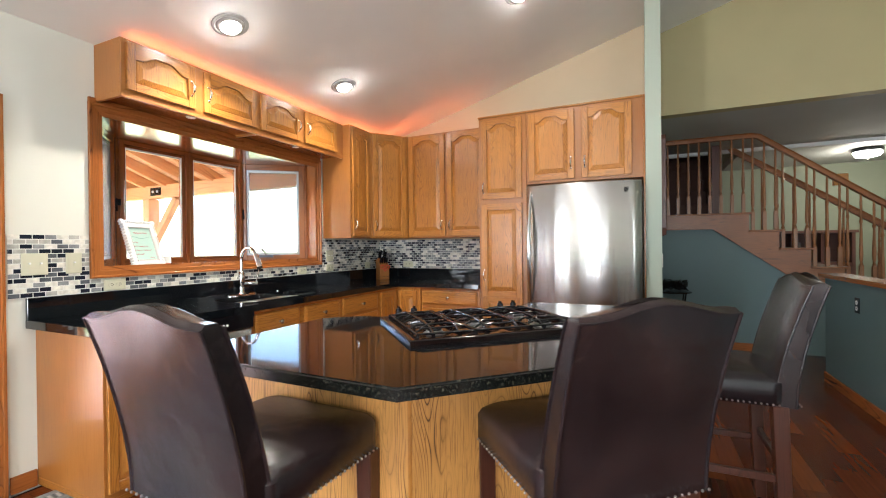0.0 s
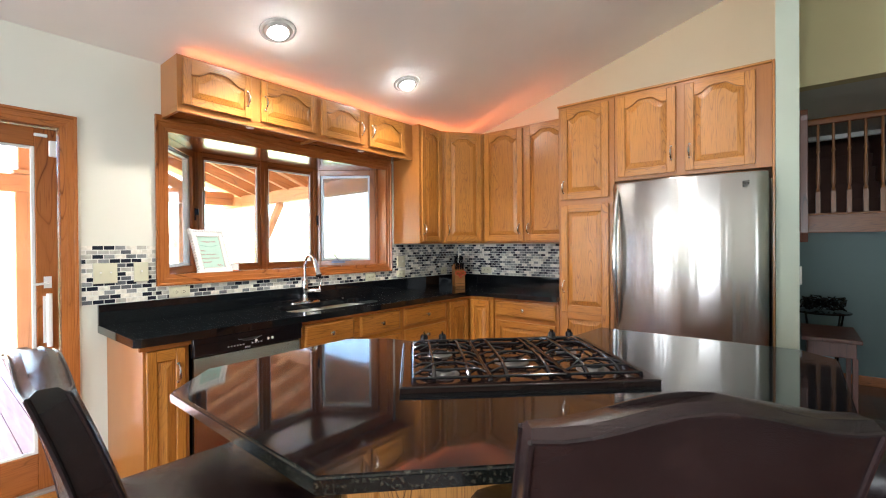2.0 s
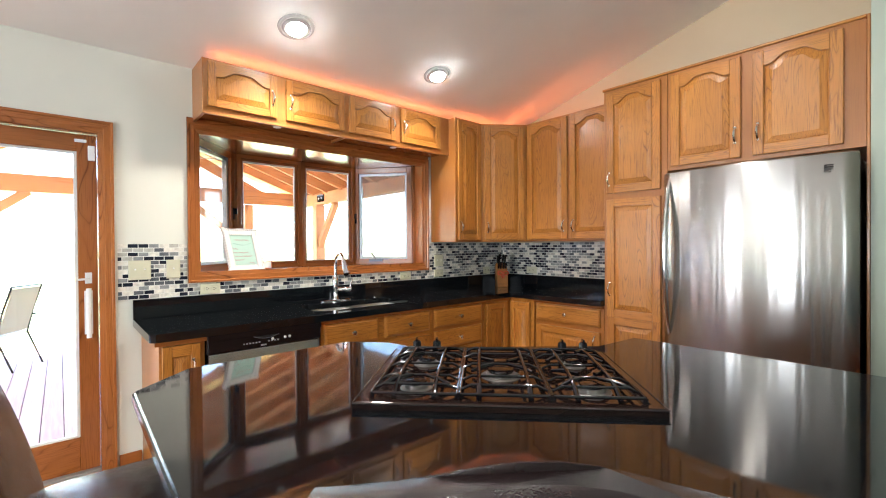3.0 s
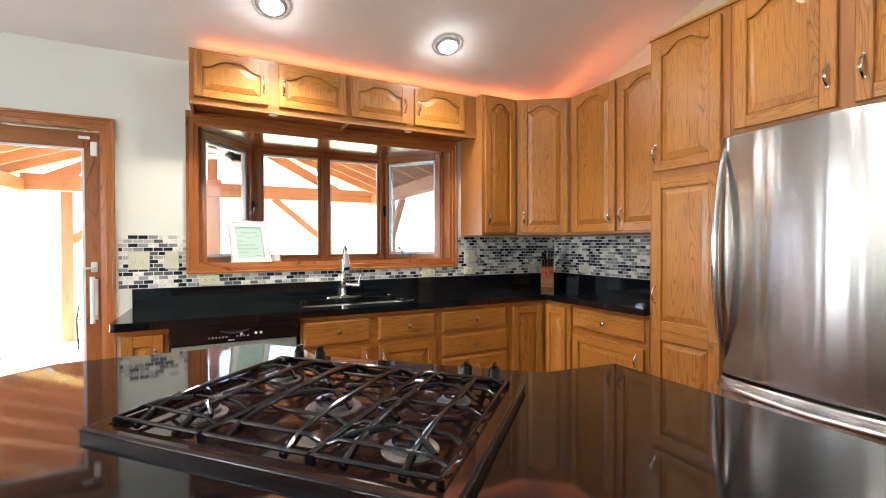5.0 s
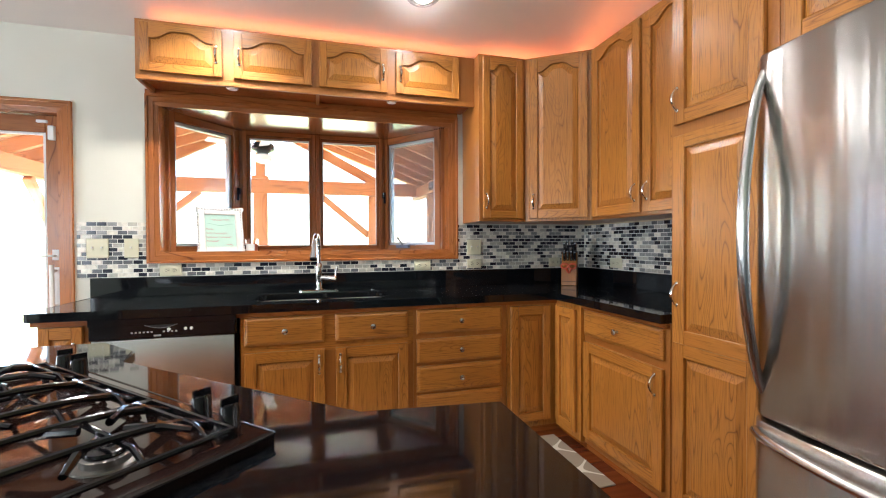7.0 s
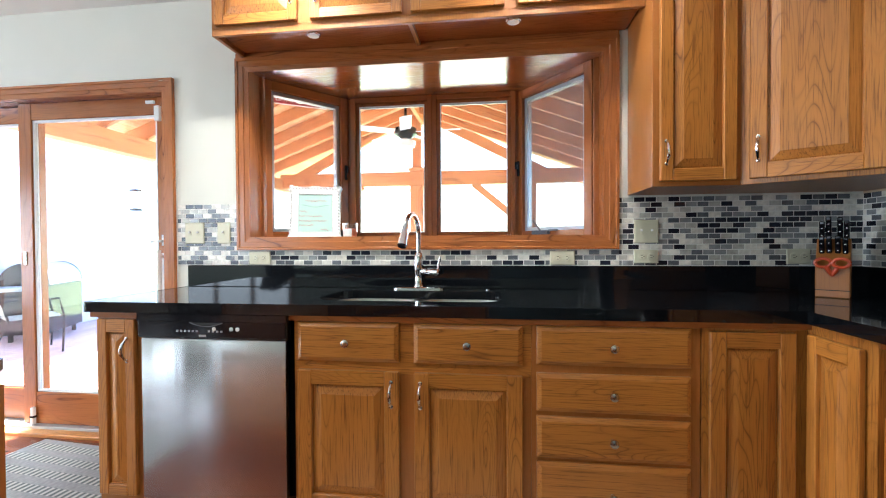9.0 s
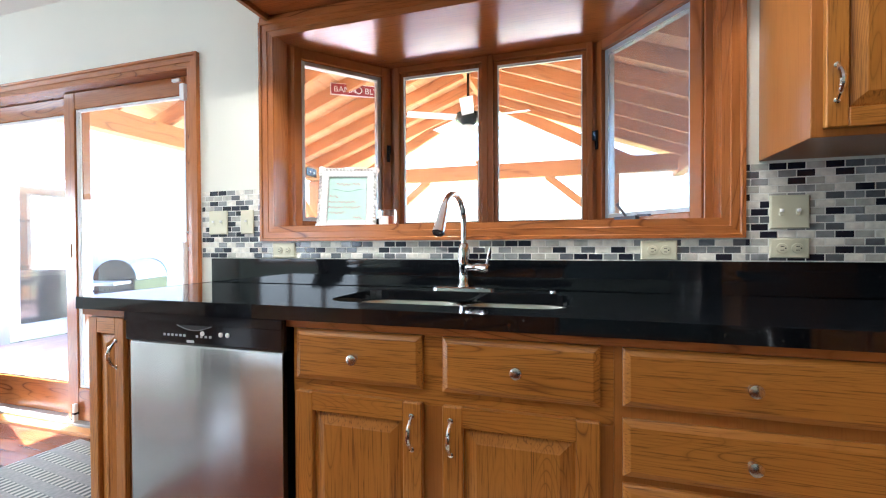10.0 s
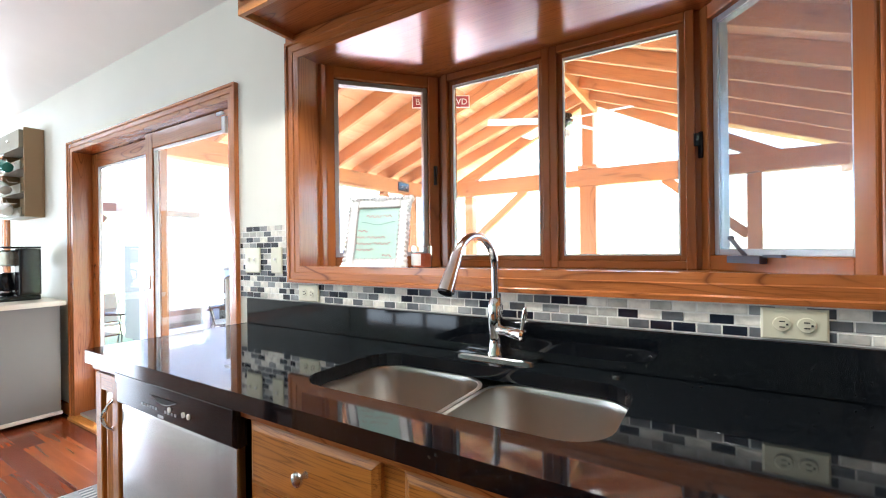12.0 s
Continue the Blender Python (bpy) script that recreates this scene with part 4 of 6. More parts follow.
part("air_gap_cap", bm, CHROME, None, "small chrome cap in the worktop beside the faucet", m=pose(0.07, 1.30, CT), smooth=True, category="sink cap")

# ---- island ----
P = [(1.36, -0.275), (1.525, -0.445), (2.262, -0.46), (3.06, 0.345), (3.06, 1.19), (2.95, 1.30), (2.168, 1.30), (2.155, 1.03), (1.64, 0.47), (1.50, 0.455), (1.36, 0.33)]
bm = bmesh.new()
prism(bm, P, Z0, CT)
edges = [e for e in bm.edges if abs(e.verts[0].co.z - e.verts[1].co.z) < 1e-5]
bmesh.ops.bevel(bm, geom=edges, offset=0.007, segments=3, affect="EDGES")
island_top = part("worktop", bm, GRANITE, None, "polished black granite top with a speckled edge")
B = [(1.42, -0.215), (2.165, -0.22), (2.82, 0.44), (2.82, 1.26), (2.205, 1.26), (2.195, 1.045), (1.665, 0.44), (1.42, 0.41)]
isl = thing("kitchen_island", Matrix(), "honey oak kitchen island under a many-sided black granite top", "kitchen island")
speckle_edges(island_top)
island_top.parent = isl
bm = bmesh.new()
prism(bm, B, 0.11, Z0 - 0.001)
part("body", bm, SMOOTH_OAK, isl, bevel=0.0)
bm = bmesh.new()
prism(bm, [(x, y) for x, y in B], FZ, 0.11)
part("plinth", bm, TRIM[0], isl)


def along(p, q, off=0.0):
    p, q = Vector((*p, 0)), Vector((*q, 0))
    u = (q - p).normalized()
    return Matrix.Translation(p + Vector((u.y, -u.x, 0)) * off) @ Matrix.Rotation(math.atan2(u.y, u.x), 4, "Z"), (q - p).length


for i in (0, 1, 2):
    m, L = along(B[i], B[i + 1])
    ob = bx("side_panel", (0.004, L - 0.004, -0.008, 0.0, 0.11, Z0 - 0.002), VENEER, isl, m=m, bevel=0.001)
    bx("base_strip", (0.002, L - 0.002, -0.020, -0.008, FZ, FZ + 0.08), OAK[0], isl, m=m, bevel=0.003)
for i in (0, 1, 2, 3):
    m, L = along(B[i], B[i + 1])
    bm = bmesh.new()
    lathe(bm, [(0.009, 0.11), (0.009, Z0 - 0.002)], (0, 0.001, 0), 10)
    part("corner_bead", bm, OAK[2], isl, m=m, smooth=True)
m, L = along(B[4], B[5])
g = thing("working_front", m, "", "")
g.parent = isl
m, L = along(B[5], B[6])
g.matrix_basis = m
for k in range(2):
    x0 = 0.02 + k * (L - 0.04) / 2
    x1 = x0 + (L - 0.04) / 2 - 0.03
    drawer(g, x0, x1, 0.70, 0.84)
    dd = raised_door(g, (x0 + x1) / 2, 0.15, x1 - x0, 0.52)
    knob(dd, (x1 - x0) / 2 - 0.03, 0.44)

# cooktop
ck = thing("cooktop", pose(2.155, 0.425, CT, 0, 0, 43.5), "gas cooktop with black cast-iron grates on a dark glossy tray", "cooktop")
bm = bmesh.new()
rows = []
for o, z in ((0.0, 0.0005), (0.0, 0.014), (0.006, 0.019), (0.030, 0.019), (0.036, 0.0065), (0.04, 0.006)):
    w, d = 0.385 - o, 0.285 - o
    rows.append([(-w, -d, z), (w, -d, z), (w, d, z), (-w, d, z)])
rings(bm, rows)
TRAY, _, _ = mat("tray_enamel", 0.07, 0.35, (0.026, 0.014, 0.012))
RIM, _, _ = mat("dark_edge", 0.15, 0.5, (0.03, 0.025, 0.025))
tray = part("tray", bm, TRAY, ck, "dark glossy tray")
bm = bmesh.new()
for a, c2 in (((-0.385, -0.285), (-0.385, 0.285)), ((0.385, -0.285), (0.385, 0.285)), ((-0.385, -0.285), (0.385, -0.285)), ((-0.385, 0.285), (0.385, 0.285))):
    tube(bm, [(*a, 0.0155), (*c2, 0.0155)], 0.003, 8)
part("edge_trim", bm, RIM, tray, "dark metal edge", smooth=True)
BURNM, _, _ = mat("burner_metal", 0.3, 0.7, (0.20, 0.19, 0.18))
BURN = [(-0.245, -0.125, 0.030), (-0.245, 0.125, 0.030), (0.245, -0.125, 0.034), (0.245, 0.125, 0.026), (0.0, 0.0, 0.040)]
for x, y, r0 in BURN:
    bm = bmesh.new()
    lathe(bm, [(r0 * 1.55, 0.0065), (r0 * 1.5, 0.009), (r0 * 1.15, 0.010), (r0 * 1.1, 0.018), (r0 * 1.0, 0.020)], (x, y, 0), 26)
    b1 = part("burner", bm, BURNM, ck, "grey metal burner", smooth=True)
    bm = bmesh.new()
    lathe(bm, [(r0 * 0.95, 0.020), (r0, 0.023), (r0 * 0.95, 0.027), (r0 * 0.6, 0.029)], (x, y, 0), 26)
    part("burner_cap", bm, IRON, b1, smooth=True)


def grate_bar(bm, pts, r=0.0042):
    tube(bm, pts, r, 8)


for k in range(3):
    cx, hw = ((-0.234, 0.112), (0.0, 0.115), (0.234, 0.112))[k]
    bm = bmesh.new()
    top = 0.047
    # low outer hoop on four feet
    for y in (-0.243, 0.243):
        grate_bar(bm, [(cx - hw, y, 0.030), (cx + hw, y, 0.030)], 0.0045)
    for x in (cx - hw, cx + hw):
        grate_bar(bm, [(x, -0.243, 0.030), (x, 0.243, 0.030)], 0.0045)
        for y in (-0.243, 0.243):
            lathe(bm, [(0.0085, 0.0065), (0.0065, 0.014), (0.0065, 0.032)], (x, y, 0), 8)
    # two bowed bars from front to back
    for x in ((cx - 0.052, cx + 0.052) if k != 1 else (cx - 0.066, cx + 0.066)):
        rows = []
        for i in range(13):
            t = -1 + i / 6
            rows.append((x, 0.247 * t, 0.020 + (top - 0.014) * (1 - abs(t) ** 5)))
        tube(bm, rows, [0.0075 if abs(i - 6) > 4 else 0.0055 for i in range(13)], 8)
    # cross bars
    for y in (-0.205, -0.125, 0.0, 0.125, 0.205):
        grate_bar(bm, [(cx - hw, y, 0.030), (cx - hw * 0.75, y, top - 0.004), (cx + hw * 0.75, y, top - 0.004), (cx + hw, y, 0.030)], 0.0042)
    # raised fingers round each burner
    for by in ((-0.125, 0.125) if k != 1 else (0.0,)):
        for sx, sy in ((-1, -1), (1, -1), (1, 1), (-1, 1)):
            tube(bm, [(cx + sx * 0.088, by + sy * 0.072, top - 0.006), (cx + sx * 0.060, by + sy * 0.050, top + 0.001), (cx + sx * 0.022, by + sy * 0.018, top + 0.001)], [0.0045, 0.0065, 0.0060], 7)
    part("grate", bm, IRON, ck, "cast-iron grate", smooth=True)
for x in (-0.30, -0.225, 0.235, 0.31):
    bm = bmesh.new()
    lathe(bm, [(0.020, 0.0065), (0.020, 0.014), (0.016, 0.020), (0.015, 0.050), (0.011, 0.056)], (x, 0.262, 0), 14)
    box(bm, x - 0.003, x + 0.003, 0.249, 0.276, 0.040, 0.066)
    part("control_knob", bm, BLACKP, ck, "black control knob", smooth=True)

# refrigerator
fr = thing("refrigerator", pose(1.925, 2.19, 0), "stainless steel refrigerator with a curved door above a freezer drawer", "refrigerator")
bx("case", (0.01, 0.885, 0.065, 0.72, 0.10, 1.752), BLACKP, fr, "black cabinet", bevel=0.004)
bx("kick_grille", (0.03, 0.865, 0.09, 0.14, FZ, 0.10), BLACKP, fr)


def fridge_front(name, z0, z1, label):
    bm = bmesh.new()
    n = 26
    rows = []
    for o, z in ((0.010, z0), (0.003, z0 + 0.004), (0, z0 + 0.012), (0, z1 - 0.012), (0.003, z1 - 0.004), (0.010, z1)):
        row = []
        for i in range(n + 1):
            t = i / n
            x = 0.004 + o + (0.887 - 2 * o) * t
            e = min(t, 1 - t) * 0.887
            edge = 0.028 * max(0.0, 1 - e / 0.03) ** 2
            row.append((x, 0.028 + edge + o - 0.048 * math.sin(math.pi * t), z))
        row += [(0.891 - o, 0.062, z), (0.004 + o, 0.062, z)]
        rows.append(row)
    rings(bm, rows)
    return part(name, bm, STEEL_H, fr, label, smooth=True)


up = fridge_front("fridge_door", 0.700, 1.765, "brushed steel fridge door")
lo = fridge_front("freezer_drawer", 0.115, 0.690, "brushed steel freezer drawer")
bm = bmesh.new()
pts = []
for i in range(19):
    t = i / 18
    pts.append((0.045, 0.035 - 0.085 * math.sin(math.pi * t) ** 0.7, 0.765 + 0.955 * t))
tube(bm, pts, [0.012 + 0.004 * math.sin(math.pi * i / 18) for i in range(19)], 12)
part("handle", bm, STEEL_V, up, "bowed steel door handle", smooth=True)
bm = bmesh.new()
pts = []
for i in range(19):
    t = i / 18
    pts.append((0.03 + 0.835 * t, 0.018 - 0.048 * math.sin(math.pi * t) - 0.045 * math.sin(math.pi * t) ** 0.4, 0.655))
tube(bm, pts, 0.014, 12)
part("handle", bm, STEEL_V, lo, "bowed steel drawer handle", smooth=True)
bm = bmesh.new()
for z, w in ((1.700, 0.034), (1.690, 0.034), (1.676, 0.026)):
    box(bm, 0.770, 0.770 + w, -0.0045, -0.0015, z, z + 0.005)
part("badge", bm, BLACKP, up, "small printed badge")

# ---- bar stools ----
ANTIQUE, _, _ = mat("antique_nickel", 0.35, 1, (0.34, 0.31, 0.28))
def bar_stool(m, label):
    """Upholstered stool: front towards local +y, origin on the floor under the seat's middle."""
    s = thing("bar_stool", m, label, "bar stool", "stools at the island")
    SZ, H = 0.745 - FZ, 1.12 - FZ
    w = 0.235
    bm = bmesh.new()
    rows = []
    for o, z in ((0.012, SZ - 0.115), (0.0, SZ - 0.10), (0.0, SZ - 0.022), (0.012, SZ - 0.006), (0.04, SZ + 0.006), (0.12, SZ + 0.014)):
        rows.append([(x, y, z) for x, y in rounded(-w + o, w - o, -0.215 + o, 0.235 - o, 0.045, 4)])
    rings(bm, rows)
    seat = part("seat", bm, LEATHER, s, "dark brown leather seat", smooth=True)
    bm = bmesh.new()
    rows = []
    nz, nx = 14, 12
    def back_y(t):
        return -0.215 - 0.11 * t ** 1.6
    for j in range(nz + 1):
        t = j / nz
        z = SZ - 0.115 + (H - SZ + 0.115 - 0.02) * t
        front, rear = [], []
        ww = 0.222 - 0.003 * t
        for i in range(nx + 1):
            u = -1 + 2 * i / nx
            crown = 0.030 * (0.5 + 0.5 * math.cos(math.pi * max(-1, min(1, u * 1.15)))) * t ** 8
            th = 0.030 + 0.010 * (1 - t)
            soft = 0.010 * (1 - abs(u) ** 6)
            front.append((u * ww, back_y(t) + th + soft - (0.004 if abs(u) == 1 else 0), z + crown))
            rear.append((-u * ww, back_y(t) - th * 0.8 - soft * 0.5 + 0.014 * (1 - u * u) * 0, z + crown))
        rows.append(front + rear)
    last = [(x * 0.985, y * 0.5 + 0.5 * (back_y(1.0)), z + 0.012) for x, y, z in rows[-1]]
    rows.append(last)
    rings(bm, rows)
    bk = part("backrest", bm, LEATHER, s, "tall dark brown leather backrest with piped edges", smooth=True)
    bm = bmesh.new()
    r0 = rows
    for idx in (0, nx, nx + 1, 2 * nx + 1):
        tube(bm, [Vector(r0[j][idx]) for j in range(nz + 1)], 0.0048, 8)
    tube(bm, [Vector(p) for p in r0[nz][:nx + 1]], 0.0035, 6)
    tube(bm, [Vector(p) for p in r0[nz][nx + 1:]], 0.0035, 6)
    part("piping", bm, LEATHER, bk, smooth=True)
    for x, y, back in ((-0.205, -0.195, 1), (0.205, -0.195, 1), (-0.205, 0.205, 0), (0.205, 0.205, 0)):
        bm = bmesh.new()
        a, c0 = 0.027, 0.023
        yy = y - 0.02 * back
        rings(bm, [[(x - c0, yy - c0, 0), (x + c0, yy - c0, 0), (x + c0, yy + c0, 0), (x - c0, yy + c0, 0)],
                   [(x - a, y - a, SZ - 0.112), (x + a, y - a, SZ - 0.112), (x + a, y + a, SZ - 0.112), (x - a, y + a, SZ - 0.112)]])
        part("leg", bm, DARKWOOD, s, "dark wooden leg", bevel=0.003)
    for d in ((-0.19, 0.19, 0.195, 0.217, 0.20, 0.235), (-0.19, 0.19, -0.220, -0.20, 0.30, 0.33), (-0.216, -0.196, -0.19, 0.19, 0.26, 0.29), (0.196, 0.216, -0.19, 0.19, 0.26, 0.29)):
        bx("stretcher", d, DARKWOOD, s, bevel=0.003)
    bm = bmesh.new()
    zz = SZ - 0.105
    line = [(x, -w - 0.001) for x in ()]
    spots = []
    for i in range(22):
        t = -0.19 + 0.40 * i / 21
        spots += [(-w - 0.001, t, (-1, 0)), (w + 0.001, t, (1, 0))]
    for i in range(21):
        spots += [(-0.205 + 0.41 * i / 20, 0.236, (0, 1)), (-0.215 + 0.43 * i / 20, -0.263, (0, -1))]
    for x, y, nn in spots:
        ax = Vector((*nn, 0))
        rot = ax.to_track_quat("Z", "Y").to_matrix().to_4x4()
        lathe(bm, [(0.0040, -0.002), (0.0040, 0.001), (0.0022, 0.0028)], n=6, m=Matrix.Translation((x, y, zz)) @ rot)
    part("nailheads", bm, ANTIQUE, seat, "row of nickel nailheads", smooth=True, kind="stuff")
    return s


st = bar_stool(pose(1.821, -0.452, FZ, 0, 0, -2), "dark brown leather bar stool at the island's straight side")
st2 = copy_thing(st, pose(2.631, -0.051, FZ, 0, 0, 41.7))
tagged(st2, "dark brown leather bar stool at the island's slanting side")
st3 = copy_thing(st, pose(3.10, 0.90, FZ, 0, 0, 90))
tagged(st3, "dark brown leather bar stool with nailheads near the blue low wall")

# ---- recessed lamps and rope light ----
RINGM, _, _ = mat("lamp_ring", 0.5, 0, (0.42, 0.42, 0.40))


def recessed(x, y, watts):
    z = ceil_z(x)
    tilt = math.atan(0.29)
    e = thing("recessed_light", Matrix.Translation((x, y, z)) @ Matrix.Rotation(-tilt, 4, "Y"), "lit recessed ceiling light with a stepped white ring", "ceiling light", "kitchen ceiling lights")
    bm = bmesh.new()
    lathe(bm, [(0.104, -0.0005), (0.102, -0.006), (0.088, -0.010), (0.080, -0.006), (0.070, -0.016), (0.060, -0.018), (0.056, -0.012)], n=32)
    part("ring", bm, RINGM, e, smooth=True)
    bm = bmesh.new()
    lathe(bm, [(0.053, -0.014), (0.050, -0.026), (0.040, -0.036), (0.025, -0.042), (0.008, -0.043)], n=24)
    part("bulb", bm, BULB, e, "glowing round lamp", smooth=True)
    lamp("recessed_lamp", "SPOT", look((x, y, z - 0.06), (x, y, 0)), watts, WARM, radius=0.05, cone=radians(125))


# the last three are unseen, added in line with the rest to brighten the island
for x, y, power in ((0.592, 0.448, 7), (0.592, 1.530, 3.0), (2.05, 1.60, 1.3), (2.05, 0.50, 1.5), (2.05, -0.60, 3), (2.05, -1.70, 6)):
    recessed(x, y, power)
rope = thing("rope_light", Matrix(), "glowing orange rope light lying along the cabinet tops", "rope light")
for dims in ((0.185, 0.207, 0.10, 1.95, 2.426, 2.438), (0.22, 0.242, 2.0, 2.60, 2.426, 2.438), (0.20, 1.40, 2.70, 2.73, 2.426, 2.438), (1.50, 2.80, 2.62, 2.65, 2.431, 2.443)):
    bx("light_strip", dims, ROPE, rope, bevel=0.003)
for y in (0.49, 1.42):
    e = thing("puck_light", pose(0.17, y, 2.127), "small round puck light under the wall cabinet", "puck light", "puck lights")
    bm = bmesh.new()
    lathe(bm, [(0.034, 0), (0.034, -0.008), (0.028, -0.012)], n=22)
    part("housing", bm, NICKEL, e, smooth=True)
    bm = bmesh.new()
    lathe(bm, [(0.026, -0.0125), (0.020, -0.0145)], n=22)
    part("lens", bm, PUCK, e, smooth=True)

# ---- wall plates ----
def plate(name, m, w, h, kind_of, label):
    e = thing(name, m, label, "wall plate", "wall plates")
    bm = bmesh.new()
    def r(o, y):
        return [(-w / 2 + o, y, -h / 2 + o), (w / 2 - o, y, -h / 2 + o), (w / 2 - o, y, h / 2 - o), (-w / 2 + o, y, h / 2 - o)]
    rings(bm, [r(0, 0), r(0, -0.003), r(0.004, -0.006)])
    col = BLACKP if kind_of == "dark" else IVORY
    p = part("cover", bm, col, e)
    if kind_of == "switch":
        n = max(1, round(w / 0.058))
        for i in range(n):
            x = (i - (n - 1) / 2) * 0.046
            bm = bmesh.new()
            box(bm, x - 0.006, x + 0.006, -0.008, -0.005, -0.012, 0.012)
            part("toggle_slot", bm, IVORY, p, bevel=0.001)
            bm = bmesh.new()
            box(bm, x - 0.004, x + 0.004, -0.017, -0.007, 0.000, 0.009)
            part("toggle", bm, WHITE, p, bevel=0.001)
    else:
        horiz = w > h
        for s in (-1, 1):
            cx, cz = (s * 0.021, 0) if horiz else (0, s * 0.021)
            bm = bmesh.new()
            lathe(bm, [(0.0165, 0), (0.0165, 0.002), (0.015, 0.0035)], n=16, m=Matrix.Translation((cx, -0.0055, cz)) @ Matrix.Rotation(radians(90), 4, "X"))
            sk = part("socket", bm, WHITE if kind_of == "dark" else IVORY, p)
            bm = bmesh.new()
            for q in (-0.006, 0.006):
                if horiz:
                    box(bm, cx - 0.005, cx + 0.005, -0.0100, -0.0088, cz + q - 0.0012, cz + q + 0.0012)
                else:
                    box(bm, cx + q - 0.0012, cx + q + 0.0012, -0.0100, -0.0088, cz - 0.005, cz + 0.005)
            box(bm, cx + 0.009 - 0.002, cx + 0.009 + 0.002, -0.0100, -0.0088, cz - 0.002, cz + 0.002)
            part("slot", bm, RUBBER, sk)
    return e


WX = 0.0095
PL = []   # plate rectangles (u0, u1, z0, z1) on the window wall
for y, z, w, h, k, nm, lb in (
        (-0.250, 1.196, 0.108, 0.112, "switch", "light_switch", "ivory double light switch on the mosaic tiles"),
        (-0.083, 1.196, 0.072, 0.112, "switch", "light_switch", "ivory single light switch on the mosaic tiles"),
        (0.117, 1.064, 0.116, 0.068, "socket", "power_outlet", "ivory horizontal outlet under the window trim"),
        (1.653, 1.064, 0.116, 0.068, "socket", "power_outlet", "ivory horizontal outlet under the window trim"),
        (2.034, 1.187, 0.108, 0.108, "switch", "light_switch", "ivory double light switch beside the window"),
        (2.034, 1.070, 0.108, 0.064, "socket", "power_outlet", "ivory horizontal outlet below a light switch"),
        (2.682, 1.070, 0.098, 0.068, "socket", "power_outlet", "ivory outlet near the corner of the tiles")):
    plate(nm, on_west(WX, y, z), w, h, k, lb)
    PL.append((y - w / 2, y + w / 2, z - h / 2, z + h / 2))
plate("power_outlet", pose(0.387, YB - 0.0095, 1.074), 0.125, 0.068, "socket", "ivory horizontal outlet on the back wall tiles")
PB = [(0.325, 0.450, 1.04, 1.108)]
e = plate("power_outlet", pose(4.249, 2.78, 0.80, 0, 0, -90), 0.072, 0.112, "dark", "black outlet with white sockets on the blue low wall")

# ---- things on the sill and worktop ----
pf = thing("picture_frame", look((-0.175, 0.36, 1.158), (-0.175 + 1, 0.36 - 0.10, 1.158)) , "ornate white picture frame with a handwritten mint card", "picture frame")
LEAN = 17
pf.matrix_basis = pose(-0.093, 0.374, 1.158, 0, 0, 110) @ pose(0, 0, 0, -LEAN, 0, 0)
W2, H2 = 0.130, 0.300
bm = bmesh.new()
for x0, x1, z0, z1 in ((-W2, -W2 + 0.042, 0.0, H2), (W2 - 0.042, W2, 0.0, H2), (-W2 + 0.042, W2 - 0.042, 0.0, 0.042), (-W2 + 0.042, W2 - 0.042, H2 - 0.042, H2)):
    box(bm, x0, x1, -0.012, 0.006, z0, z1)
fr_ob = part("frame", bm, WHITE, pf, bevel=0.004)
bm = bmesh.new()
rnd = random.Random(4)
for k in range(64):
    t = k / 64 * 4
    side, f = int(t), t - int(t)
    px, pz = [(-W2 + 2 * W2 * f, 0.006), (W2 - 0.004, H2 * f), (W2 - 2 * W2 * f, H2 - 0.004), (-W2 + 0.004, H2 * (1 - f))][side]
    corner = max(0.0, 1 - min(f, 1 - f) * 7) + (0.8 if side in (0, 2) and abs(f - 0.5) < 0.07 else 0)
    r0 = 0.008 + 0.006 * corner + 0.002 * rnd.random()
    lathe(bm, [(r0 * 0.5, -0.014), (r0, -0.004), (r0 * 0.9, 0.010), (r0 * 0.4, 0.015)], n=7, m=Matrix.Translation((px, -0.004, pz)) @ Matrix.Rotation(radians(90), 4, "X"))
for k in range(44):
    t = k / 44 * 4
    side, f = int(t), t - int(t)
    a, c = W2 - 0.040, H2 - 0.080
    px, pz = [(-a + 2 * a * f, 0.040), (a, 0.04 + c * f), (a - 2 * a * f, 0.04 + c), (-a, 0.04 + c * (1 - f))][side]
    lathe(bm, [(0.004, 0.010), (0.0035, 0.015), (0.001, 0.017)], n=5, m=Matrix.Translation((px, -0.002, pz)) @ Matrix.Rotation(radians(90), 4, "X"))
part("moulding", bm, WHITE, fr_ob, "carved white moulding", smooth=True)
bx("card", (-W2 + 0.04, W2 - 0.04, -0.004, 0.001, 0.04, H2 - 0.04), MINT, pf, "mint green card", bevel=0)


def scrawl(bm, x0, x1, z, amp, step=0.0045):
    pts = []
    x = x0
    while x < x1:
        ph = (x - x0) / 0.010 * math.pi
        pts.append((x, -0.0052, z + amp * math.sin(ph) + 0.3 * amp * math.sin(ph * 0.37)))
        x += 0.0025
    tube(bm, pts, 0.0013, 4)


for z, spans, a in ((0.222, ((-0.052, 0.012), (0.022, 0.055)), 0.005), (0.160, ((-0.082, -0.040),), 0.004), (0.132, ((-0.085, -0.050), (-0.040, 0.035)), 0.004),
                    (0.106, ((-0.085, -0.020), (-0.010, 0.060)), 0.004), (0.080, ((-0.082, -0.010),), 0.004), (0.056, ((0.030, 0.070),), 0.004)):
    bm = bmesh.new()
    for s in spans:
        scrawl(bm, s[0], s[1], z, a)
    part("line_of_writing", bm, REDINK, pf)
bm = bmesh.new()
